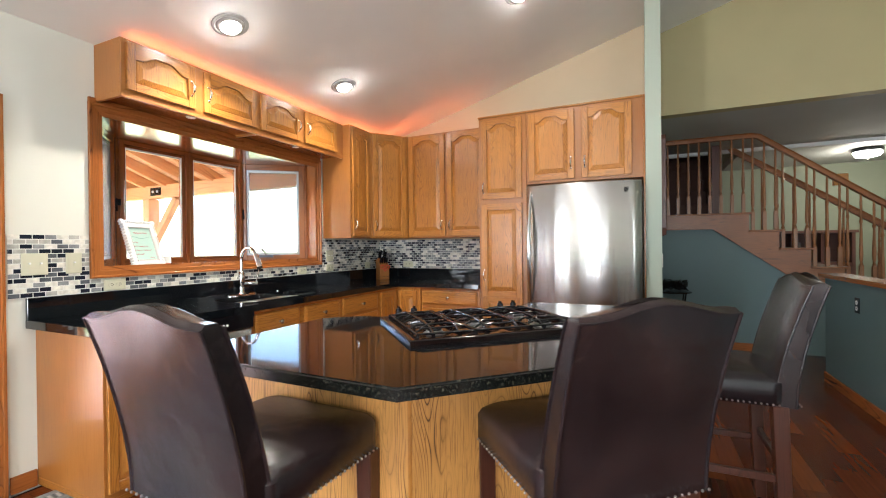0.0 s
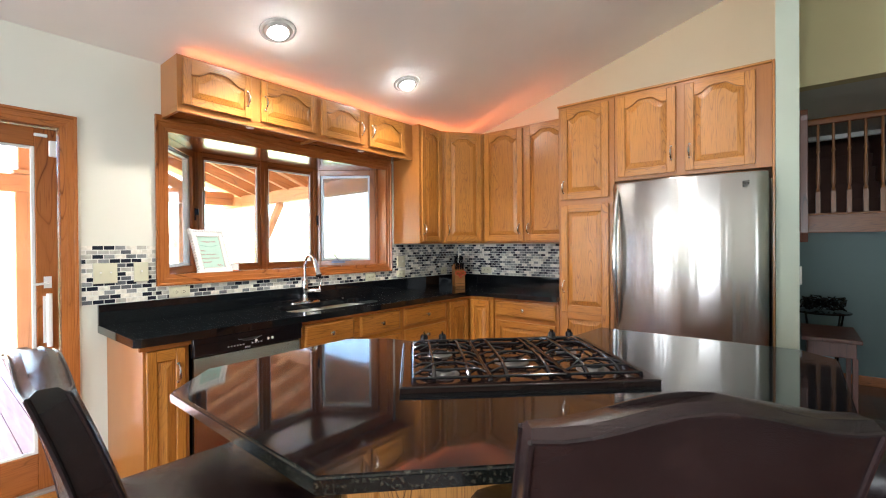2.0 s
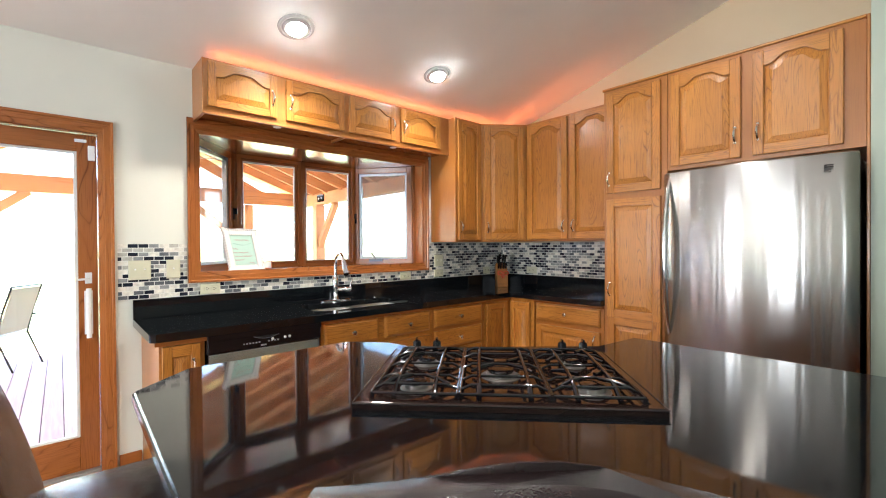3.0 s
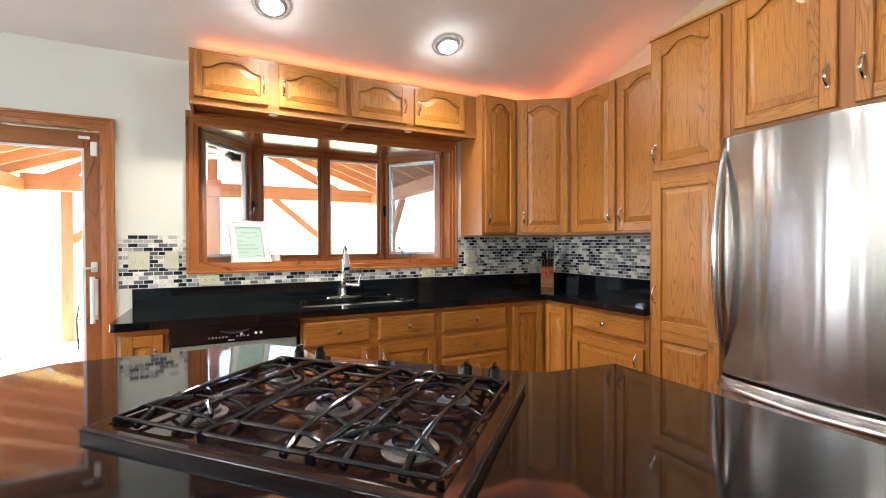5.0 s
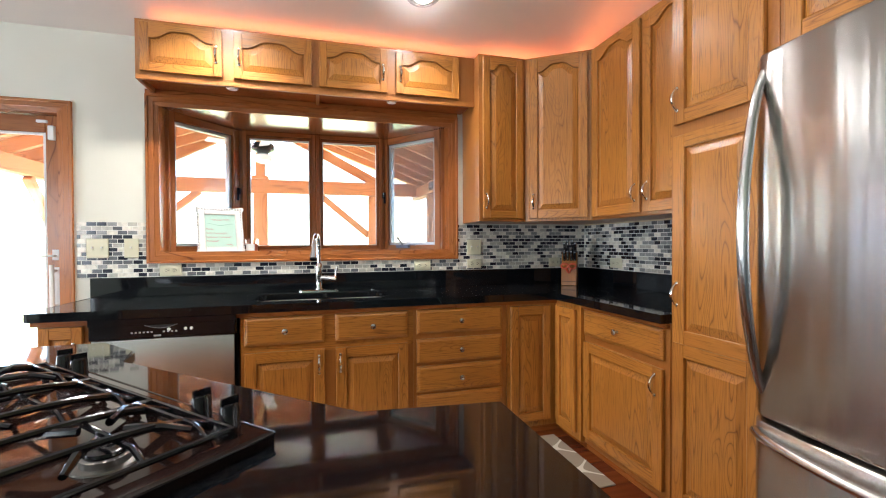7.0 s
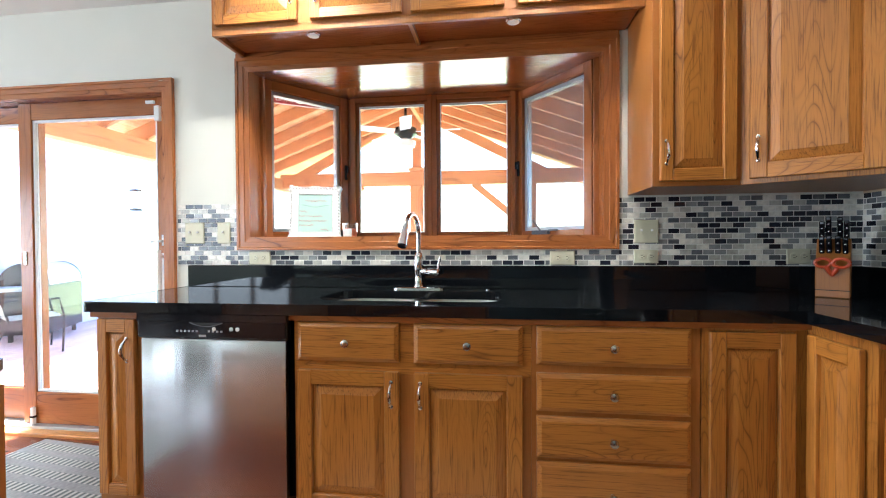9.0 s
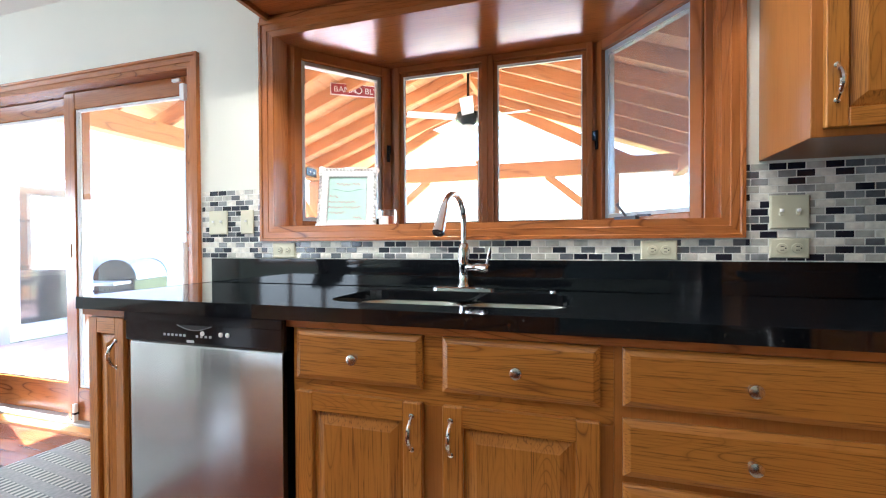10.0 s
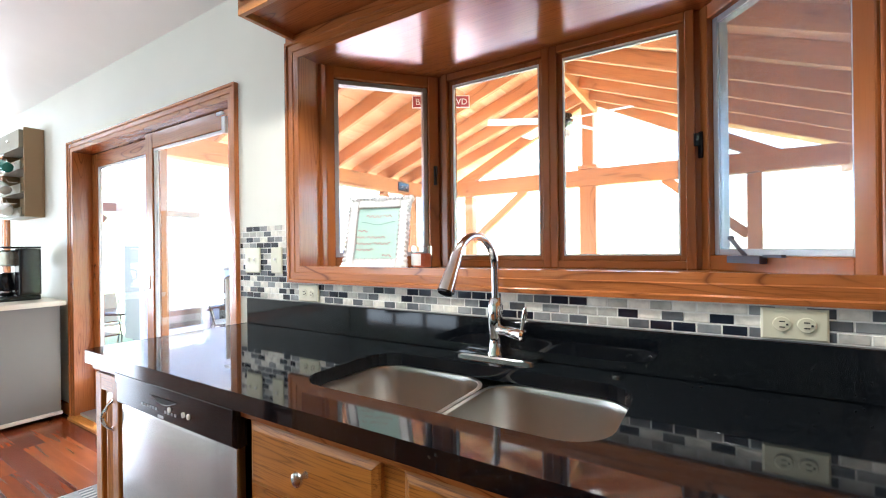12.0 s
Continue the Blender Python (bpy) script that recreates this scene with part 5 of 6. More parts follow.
tube(bm, [(-0.07 + 0.14 * i / 20, -0.0052, 0.192 + 0.006 * math.cos(i / 20 * 2 * math.pi)) for i in range(21)], 0.0008, 4)
part("line_of_writing", bm, TEAL, pf)
bx("easel_back", (-0.03, 0.03, 0.008, 0.014, 0.0, 0.20), BLACKP, pf, bevel=0.001)

cd = thing("candle_jar", pose(-0.188, 0.537, 1.156), "glass jar candle with orange wax", "candle")
bm = bmesh.new()
lathe(bm, [(0.036, 0.0), (0.040, 0.003), (0.041, 0.092), (0.0385, 0.093), (0.0375, 0.010), (0.005, 0.008)], n=24)
part("jar", bm, GLASS, cd, smooth=True)
bm = bmesh.new()
lathe(bm, [(0.0365, 0.011), (0.0365, 0.064), (0.002, 0.064)], n=24)
part("wax", bm, WAX, cd, smooth=True)
bm = bmesh.new()
prism(bm, [(0.0416 * math.cos(radians(a)), 0.0416 * math.sin(radians(a))) for a in range(-50, 35, 8)] + [(0.0411 * math.cos(radians(a)), 0.0411 * math.sin(radians(a))) for a in range(30, -54, -8)], 0.018, 0.062)
part("paper_label", bm, WHITE, cd)
v = thing("votive_holder", pose(-0.235, 0.490, 1.156), "small dark glass votive behind the picture frame", "candle holder")
bm = bmesh.new()
lathe(bm, [(0.026, 0), (0.030, 0.004), (0.030, 0.055), (0.026, 0.055)], n=18)
part("cup", bm, BLACKP, v, smooth=True)
bm = bmesh.new()
lathe(bm, [(0.022, 0.0555), (0.018, 0.057)], n=18)
part("wax", bm, CERAM, v)

kb = thing("knife_block", pose(0.212, 2.685, CT + 0.0005, 0, 0, 52), "wooden knife block with black knives and red scissors", "knife block")
bm = bmesh.new()
prism_x(bm, [(-0.055, 0), (0.085, 0), (0.085, 0.20), (0.02, 0.235), (-0.055, 0.125)], -0.052, 0.052)
kbody = part("block", bm, SMOOTH_OAK, kb, bevel=0.003)
bx("slot_line", (-0.052, 0.052, -0.0562, -0.0548, 0.028, 0.031), RUBBER, kbody, bevel=0)
for i, (x, t, z) in enumerate(((-0.036, 0.040, 0.0), (-0.016, 0.045, 0.012), (0.018, 0.045, 0.010), (0.038, 0.040, 0.0), (-0.034, 0.005, -0.028), (-0.012, 0.005, -0.024), (0.014, 0.005, -0.024), (0.036, 0.005, -0.030))):
    bm = bmesh.new()
    y0, z0 = -0.01 + t, 0.180 + t + z
    pts = [(x, y0 + q * -0.35, z0 + q) for q in (0.0, 0.02, 0.045, 0.070, 0.084)]
    rings(bm, [[(p[0] - 0.0085, p[1] - 0.014 * k, p[2]), (p[0] + 0.0085, p[1] - 0.014 * k, p[2]), (p[0] + 0.0085, p[1] + 0.014 * k, p[2]), (p[0] - 0.0085, p[1] + 0.014 * k, p[2])] for p, k in zip(pts, (0.95, 0.8, 0.85, 1.05, 0.7))])
    kh = part("knife_handle", bm, BLACKP, kb, "black riveted knife handle" if i == 0 else "", bevel=0.003)
    for q in (0.025, 0.055):
        bm = bmesh.new()
        lathe(bm, [(0.0028, 0), (0.0028, 0.0008), (0.001, 0.0012)], n=8, m=Matrix.Translation((x, y0 - q * 0.35 - 0.0125, z0 + q)) @ Matrix.Rotation(radians(90), 4, "X"))
        part("rivet", bm, NICKEL, kh)
bm = bmesh.new()
for s in (-1, 1):
    cx = s * 0.027
    pts = [(cx + 0.024 * math.cos(2 * math.pi * k / 16), -0.074 - 0.005 * s, 0.138 + 0.017 * math.sin(2 * math.pi * k / 16)) for k in range(17)]
    tube(bm, pts, 0.0065, 7)
    tube(bm, [(cx * 0.7, -0.072, 0.124), (s * 0.008, -0.070, 0.104), (0, -0.066, 0.088)], [0.008, 0.009, 0.006], 7)
part("scissors", bm, RED, kb, "red scissor handles", smooth=True)

# ---- rugs ----
bx("rug_weave", (-0.62, 0.62, -0.47, 0.47, 0, 0.010), RUG, tagged(thing("woven_rug", pose(0.74, -0.70, FZ, 0, 0, -6), "grey woven rug with zigzag ridges in front of the patio door", "rug")), bevel=0.003)
bx("mat_body", (-0.28, 0.28, -0.75, 0.95, 0, 0.009), MAT, thing("trellis_rug", pose(0.93, 1.35, FZ), "beige trellis-patterned runner in front of the sink cabinets", "rug"), bevel=0.003)

# ---- coffee corner ----
cart = thing("coffee_cart", pose(0.255, -3.05, FZ), "grey rolling cart with a cream top carrying a coffee maker", "kitchen cart")
bx("body", (-0.20, 0.20, -0.62, 0.62, 0.055, 0.80), GREYP, cart, bevel=0.004)
bx("top", (-0.225, 0.225, -0.66, 0.66, 0.80, 0.835), CREAMTOP, cart, "cream worktop", bevel=0.004)
bx("base_trim", (-0.205, 0.205, -0.63, 0.63, 0.03, 0.055), CREAMTOP, cart, bevel=0.003)
for x in (-0.15, 0.15):
    for y in (-0.55, 0.55):
        bm = bmesh.new()
        lathe(bm, [(0.018, -0.010), (0.022, -0.006), (0.022, 0.006), (0.018, 0.010)], n=14, m=Matrix.Translation((x, y, 0.022)) @ Matrix.Rotation(radians(90), 4, "Y"))
        box(bm, x - 0.008, x + 0.008, y - 0.01, y + 0.01, 0.02, 0.035)
        part("caster", bm, BLACKP, cart)
cm = thing("coffee_maker", pose(0.20, -2.74, FZ + 0.835), "black and steel drip coffee maker with a glass carafe", "coffee maker")
bx("base", (-0.10, 0.13, -0.12, 0.10, 0.0, 0.035), BLACKP, cm, bevel=0.006)
bx("tank", (-0.10, 0.02, -0.0, 0.12, 0.035, 0.37), BLACKP, cm, bevel=0.012)
bx("brew_head", (-0.10, 0.13, -0.14, -0.002, 0.245, 0.36), STEEL_V, cm, "steel brewing head", bevel=0.010)
bx("lid", (-0.10, 0.13, -0.14, 0.12, 0.371, 0.385), BLACKP, cm, bevel=0.005)
bm = bmesh.new()
lathe(bm, [(0.045, 0.036), (0.062, 0.05), (0.066, 0.10), (0.050, 0.16), (0.042, 0.19), (0.046, 0.20)], (0.045, -0.075, 0), 22)
cf = part("carafe", bm, BLACKP, cm, "dark glass carafe", smooth=True)
bm = bmesh.new()
tube(bm, [(0.10, -0.085, 0.185), (0.145, -0.09, 0.175), (0.15, -0.09, 0.11), (0.105, -0.085, 0.085)], 0.007, 8)
part("carafe_handle", bm, BLACKP, cf, smooth=True)
bm = bmesh.new()
lathe(bm, [(0.060, 0.044), (0.0665, 0.055), (0.0665, 0.065), (0.062, 0.07)], (0.045, -0.075, 0), 22)
part("carafe_band", bm, CHROME, cf, smooth=True)

sh = thing("mug_rack", pose(0.0, -3.18, 1.52), "taupe wooden wall rack with cubbies and mugs on hooks", "wall rack")
for nm, d in (("back_board", (0.001, 0.015, -0.28, 0.28, 0.0, 0.68)), ("side_board", (0.015, 0.12, 0.262, 0.28, 0.0, 0.68)), ("side_board", (0.015, 0.12, -0.28, -0.262, 0.0, 0.68)),
              ("drawer_box", (0.015, 0.145, -0.262, 0.262, 0.52, 0.66)), ("shelf_board", (0.015, 0.13, -0.262, 0.262, 0.36, 0.375)), ("shelf_board", (0.015, 0.13, -0.262, 0.262, 0.18, 0.195)),
              ("shelf_board", (0.015, 0.13, -0.262, 0.262, 0.0, 0.015)), ("front_rail", (0.13, 0.14, -0.262, 0.262, 0.36, 0.43)), ("front_rail", (0.13, 0.14, -0.262, 0.262, 0.18, 0.25)), ("front_rail", (0.13, 0.14, -0.262, 0.262, 0.0, 0.07))):
    bx(nm, d, RACKSIDE if nm in ("side_board", "back_board") else TAUPE, sh, "brown side of the rack" if nm == "side_board" else "", bevel=0.002)
knob_b = bmesh.new()
lathe(knob_b, [(0.006, 0), (0.005, 0.008), (0.010, 0.014), (0.006, 0.018)], n=12, m=Matrix.Translation((0.145, 0.05, 0.59)) @ Matrix.Rotation(radians(90), 4, "Y"))
part("rack_knob", knob_b, NICKEL, sh, smooth=True)


def mug(m, mat_, label):
    e = thing("mug", m, label, "mug", "hanging mugs")
    bm = bmesh.new()
    lathe(bm, [(0.028, 0), (0.038, 0.006), (0.042, 0.04), (0.042, 0.09), (0.039, 0.09), (0.038, 0.012), (0.004, 0.010)], n=22)
    part("cup", bm, mat_, e, smooth=True)
    bm = bmesh.new()
    tube(bm, [(0.040, 0, 0.075), (0.062, 0, 0.072), (0.070, 0, 0.05), (0.060, 0, 0.028), (0.040, 0, 0.024)], 0.0055, 8)
    part("mug_handle", bm, mat_, e, smooth=True)
    return e


mug(pose(0.19, -2.975, 1.885, 70, 0, 20), TEAL, "teal glazed mug hanging on its side")
mug(pose(0.19, -3.03, 1.72, 65, 10, 10), CERAM, "white mug hanging on its side")
mug(pose(0.19, -2.97, 1.555, 75, 0, 30), CERAM, "cream mug hanging at the bottom of the rack")
mug(pose(0.19, -3.09, 1.56, 65, 0, -20), CERAM, "white mug hanging beside another")
for z in (1.93, 1.78, 1.62):
    bm = bmesh.new()
    tube(bm, [(0.14, -2.99, z), (0.19, -2.99, z), (0.20, -2.99, z + 0.02)], 0.003, 6)
    part("mug_hook", bm, NICKEL, sh, m=Matrix.Translation((0, 3.18, -1.52)), smooth=True)
bx("cup_stack", (0.03, 0.10, 0.15, 0.23, 0.376, 0.42), CERAM, sh, "white dish in a cubby", bevel=0.01)

# ---- hall: staircase ----
stair = thing("staircase", Matrix(), "oak staircase with turned balusters and a carpeted upper flight", "staircase")
LZ = 1.61
RUN, RISE = 0.268, 0.197
bm = bmesh.new()
YS = 4.36
pts = [(2.958, LZ - 0.02), (3.90, LZ - 0.02)]
x, z = 3.90, LZ
prof = [(2.958, 1.44), (2.958, LZ - 0.022), (3.885, LZ - 0.022)]
for k in range(1, 7):
    zz = LZ - RISE * k
    prof += [(3.885 + RUN * (k - 1), zz - 0.022), (3.885 + RUN * k, zz - 0.022)]
prof += [(5.493, 0.10), (5.33, 0.10), (3.53, 1.44)]
f = [bm.verts.new((a, YS, c)) for a, c in prof]
g2 = [bm.verts.new((a, YS + 0.04, c)) for a, c in prof]
bm.faces.new(f)
bm.faces.new(g2[::-1])
for i in range(len(prof)):
    j = (i + 1) % len(prof)
    bm.faces.new((f[i], g2[i], g2[j], f[j]))
part("stringer", bm, STAIRW, stair, "stained oak stringer")
bx("lower_moulding", (2.958, 3.53, YS - 0.008, YS, 1.43, 1.45), STAIRW, stair)
bx("landing_board", (2.958, 3.91, YS - 0.025, 5.3, LZ - 0.022, LZ), STAIRW, stair, "stained oak landing", bevel=0.006)
for k in range(1, 7):
    zz = LZ - RISE * k
    x0 = 3.885 + RUN * (k - 1)
    bx("tread", (x0 - 0.005, x0 + RUN + 0.03, YS - 0.03, 5.3, zz - 0.022, zz), STAIRW, stair, bevel=0.006)
    bx("riser", (x0 - 0.02, x0 - 0.004, YS + 0.04, 5.3, zz, zz + RISE - 0.023), CARPET, stair, bevel=0)
for k in range(11):
    bx("carpet_step", (2.96, 3.62, 5.3 + 0.25 * k, 5.3 + 0.25 * (k + 1) + 0.03, LZ + 0.19 * k, LZ + 0.19 * (k + 1)), CARPET, stair, "dark brown carpeted step" if k == 0 else "", bevel=0.01)
bx("stair_wall", (3.62, 3.72, 5.0, 7.3, LZ, 4.3), RACKWOOD, stair, "dark stair cheek", bevel=0)


def baluster(x, y, z0, h, parent):
    bm = bmesh.new()
    s = 0.0165
    box(bm, x - s, x + s, y - s, y + s, z0, z0 + 0.20)
    lathe(bm, [(0.012, z0 + 0.20), (0.016, z0 + 0.215), (0.009, z0 + 0.24), (0.015, z0 + 0.27), (0.017, z0 + 0.33), (0.011, z0 + h * 0.60), (0.009, z0 + h * 0.66), (0.015, z0 + h * 0.69), (0.010, z0 + h * 0.72), (0.011, z0 + h * 0.9), (0.009, z0 + h)], (x, y, 0), 10)
    return part("baluster", bm, STAIRB, parent)


rail_y = YS + 0.03
RH = 0.83
xs = 2.99
while xs < 3.86:
    baluster(xs, rail_y, LZ, RH, stair)
    xs += 0.106
for k in range(1, 7):
    for q in (0.04, 0.145, 0.245):
        x = 3.885 + RUN * (k - 1) + q
        zt = LZ + RH - (x - 3.95) * 0.755 if x > 3.95 else LZ + RH
        z0 = LZ - RISE * k
        baluster(x, rail_y, z0, zt - z0, stair)


def rail(pts, w, h, material, name, parent, label=""):
    bm = bmesh.new()
    rows = []
    for i, p in enumerate(pts):
        p = Vector(p)
        a, c = Vector(pts[max(i - 1, 0)]), Vector(pts[min(i + 1, len(pts) - 1)])
        t = (c - a).normalized()
        side = t.cross(Vector((0, 0, 1))).normalized()
        up = side.cross(t)
        rows.append([p + side * sx * w + up * sz * h for sx, sz in ((-0.5, -0.5), (0.5, -0.5), (0.5, 0.1), (0.3, 0.5), (-0.3, 0.5), (-0.5, 0.1))])
    rings(bm, rows)
    return part(name, bm, material, parent, label)


rail([(2.97, rail_y, LZ + RH + 0.015), (3.90, rail_y, LZ + RH + 0.015), (3.98, rail_y, LZ + RH + 0.0), (5.5, rail_y, LZ + RH - 1.16)], 0.062, 0.055, STAIRW, "handrail", stair, "stained oak handrail")
rail([(3.78, 5.32, 2.75), (3.80, 5.32, 2.60), (3.90, 5.32, 2.47), (4.10, 5.32, 2.33), (5.6, 5.32, 1.30)], 0.05, 0.07, STAIRW, "inner_handrail", stair, "far stained oak handrail")
for x in (4.2, 4.36, 4.52, 4.68, 4.84, 5.00, 5.16, 5.32, 5.48):
    zt = 2.33 - (x - 4.10) * 0.687
    baluster(x, 5.32, 0.8, zt - 0.8, stair)
bx("rail_block", (4.63, 4.75, YS + 0.06, YS + 0.10, 1.86, 1.98), OAK[0], stair, "square oak block under the handrail", bevel=0.004)

hl = thing("hall_light", pose(5.50, 6.10, 2.4985), "lit flush ceiling light with a white glass bowl and dark rim", "ceiling light")
bm = bmesh.new()
lathe(bm, [(0.155, 0), (0.163, -0.02), (0.155, -0.045), (0.142, -0.05)], n=30)
part("rim", bm, BLACKP, hl, smooth=True)
HB = glow("hall_bowl", (1, 0.95, 0.85), 3.0)
bm = bmesh.new()
lathe(bm, [(0.146, -0.051), (0.138, -0.075), (0.12, -0.105), (0.05, -0.12), (0.01, -0.122)], n=30)
part("bowl", bm, HB, hl, "glowing glass bowl", smooth=True)
bm = bmesh.new()
lathe(bm, [(0.01, -0.1225), (0.012, -0.135), (0.004, -0.145)], n=12)
part("finial", bm, NICKEL, hl, smooth=True)
lamp("hall_lamp", "POINT", pose(5.50, 6.10, 2.30), 1.8, WARM, radius=0.1)

hc = thing("hall_hutch", pose(5.05, 6.95, FZ), "dark wooden hutch with bottles on its open shelf", "cabinet")
for nm, d in (("side", (-0.55, -0.51, -0.2, 0.2, 0, 1.34)), ("side", (0.51, 0.55, -0.2, 0.2, 0, 1.34)), ("top", (-0.58, 0.58, -0.22, 0.22, 1.34, 1.38)), ("back", (-0.51, 0.51, 0.18, 0.20, 0, 1.34)),
              ("shelf", (-0.51, 0.51, -0.19, 0.18, 0.88, 0.91)), ("upright", (-0.19, -0.16, -0.19, 0.18, 0.91, 1.34)), ("upright", (0.16, 0.19, -0.19, 0.18, 0.91, 1.34)), ("front", (-0.51, 0.51, -0.2, -0.18, 0.0, 0.88))):
    bx(nm, d, RACKWOOD, hc)
for x, cc in ((-0.06, CERAM), (0.04, BLACKP)):
    e = thing("bottle", pose(5.05 + x, 6.90, FZ + 0.911), "bottle with a pale label on the hutch shelf" if cc is CERAM else "dark bottle on the hutch shelf", "bottle", "bottles on the hutch")
    bm = bmesh.new()
    lathe(bm, [(0.036, 0), (0.037, 0.01), (0.037, 0.17), (0.014, 0.22), (0.013, 0.29), (0.002, 0.295)], n=16)
    part("bottle_body", bm, BLACKP, e, smooth=True)
    bm = bmesh.new()
    lathe(bm, [(0.0145, 0.221), (0.0145, 0.288), (0.010, 0.297)], n=14)
    part("neck_foil", bm, cc, e, smooth=True)

# wrought iron stand and small table by the blue wall
ws = thing("plant_stand", pose(3.12, 4.08, FZ), "wrought iron stand topped with tangled dark vines", "plant stand")
bm = bmesh.new()
for a in range(4):
    c0, s0 = math.cos(radians(45 + 90 * a)), math.sin(radians(45 + 90 * a))
    tube(bm, [(0.17 * c0, 0.17 * s0, 0.0), (0.12 * c0, 0.12 * s0, 0.25), (0.14 * c0, 0.14 * s0, 0.5), (0.17 * c0, 0.17 * s0, 0.66)], 0.008, 6)
part("legs", bm, IRON, ws, smooth=True)
bm = bmesh.new()
lathe(bm, [(0.185, 0.66), (0.19, 0.668), (0.18, 0.675)], n=24)
part("tray", bm, IRON, ws)
bm = bmesh.new()
rnd = random.Random(9)
for k in range(16):
    a0 = rnd.random() * 6.28
    pts = []
    for i in range(12):
        a = a0 + i * 0.42
        pts.append(((0.10 + 0.06 * rnd.random()) * math.cos(a), (0.10 + 0.06 * rnd.random()) * math.sin(a), 0.69 + 0.11 * rnd.random()))
    tube(bm, pts, 0.005, 5)
part("vines", bm, IRON, ws, "tangle of dark vines", kind="stuff")
tb = thing("console_table", pose(3.10, 3.60, FZ), "small dark wooden table beside the hall wall", "table")
bx("tabletop", (-0.13, 0.20, -0.35, 0.30, 0.55, 0.58), RACKWOOD, tb, bevel=0.005)
bx("apron", (-0.10, 0.17, -0.31, 0.26, 0.44, 0.549), RACKWOOD, tb)
for x in (-0.10, 0.15):
    for y in (-0.30, 0.24):
        bx("leg", (x, x + 0.03, y, y + 0.03, 0, 0.439), RACKWOOD, tb)
rk = thing("wall_rack", pose(2.955, 0, 0), "dark wooden rack with pointed posts on the hall wall", "wall rack")
for y in (2.62, 3.05):
    bm = bmesh.new()
    prism_x(bm, [(y - 0.02, 1.40), (y, 1.34), (y + 0.02, 1.40), (y + 0.02, 2.10), (y + 0.028, 2.13), (y, 2.17), (y - 0.028, 2.13), (y - 0.02, 2.10)], 0.003, 0.042)
    part("rack_post", bm, RACKWOOD, rk, bevel=0.002)
for z in (1.42, 1.62, 1.82, 2.04):
    bx("rack_rail", (0.006, 0.022, 2.641, 3.029, z, z + 0.045), RACKWOOD, rk)
bx("wall_switch", (0.001, 0.012, 2.52, 2.59, 1.08, 1.19), WHITE, thing("hall_switch", pose(2.955, 0, 0), "white light switch on the hall wall", "wall plate"))

# windows behind, which the steel and stone mirror
def back_window(name, m, w, z0, z1):
    e = thing(name, m, "white framed window with two sashes and glazing bars", "window")
    e["kind"] = "structure"
    for d in ((-w / 2 - 0.08, -w / 2, 0, 0.04, z0 - 0.08, z1 + 0.08), (w / 2, w / 2 + 0.08, 0, 0.04, z0 - 0.08, z1 + 0.08), (-w / 2, w / 2, 0, 0.04, z0 - 0.08, z0), (-w / 2, w / 2, 0, 0.04, z1, z1 + 0.08)):
        bx("window_frame", d, TRIM[2], e)
    for k in ((1, 2) if w > 2 else ()):
        x = -w / 2 + w * k / 3
        bx("mullion", (x - 0.05, x + 0.05, 0.0, 0.045, z0, z1), TRIM[2], e)
    return e


back_window("window_2", pose(6.499, -4.2, 0, 0, 0, 90), 2.5, 0.75, 2.25)
back_window("window_3", pose(2.67, -5.999, 0, 0, 0, 180), 0.96, 0.27, 1.83)

# ---- outside: deck, timber roof, house wing ----
structure("ground", (-400, -T - 0.001, -400, 400, -0.6, -0.5), GRASS)
bm = bmesh.new()
y = -5.2
while y < 5.0:
    box(bm, -5.3, -0.165, y, y + 0.134, -0.13, -0.10)
    y += 0.140
part("deck", bm, DECKB, kind="structure")
structure("deck_base", (-5.28, -0.17, -5.2, 5.0, -0.5, -0.135), SUBFL)

pav = thing("timber_pavilion", Matrix(), "open red cedar porch roof on heavy posts with a gable end", "porch roof")
RY, RZ = 0.12, 3.24
XF, XN = -4.95, -0.40   # gable truss, house end
XP = -4.0               # posts under the eaves
GY = 0.035              # middle of the gable truss
EZ = 2.31               # top of the tie beam across the gable


def beam(name, p, q, w, h, material, parent=None, label=""):
    p, q = Vector(p), Vector(q)
    L = (q - p).length
    m = Matrix.Translation(p) @ (q - p).to_track_quat("X", "Z").to_matrix().to_4x4()
    return bx(name, (0, L, -w / 2, w / 2, -h / 2, h / 2), material, parent or pav, label, m=m, bevel=0.006)


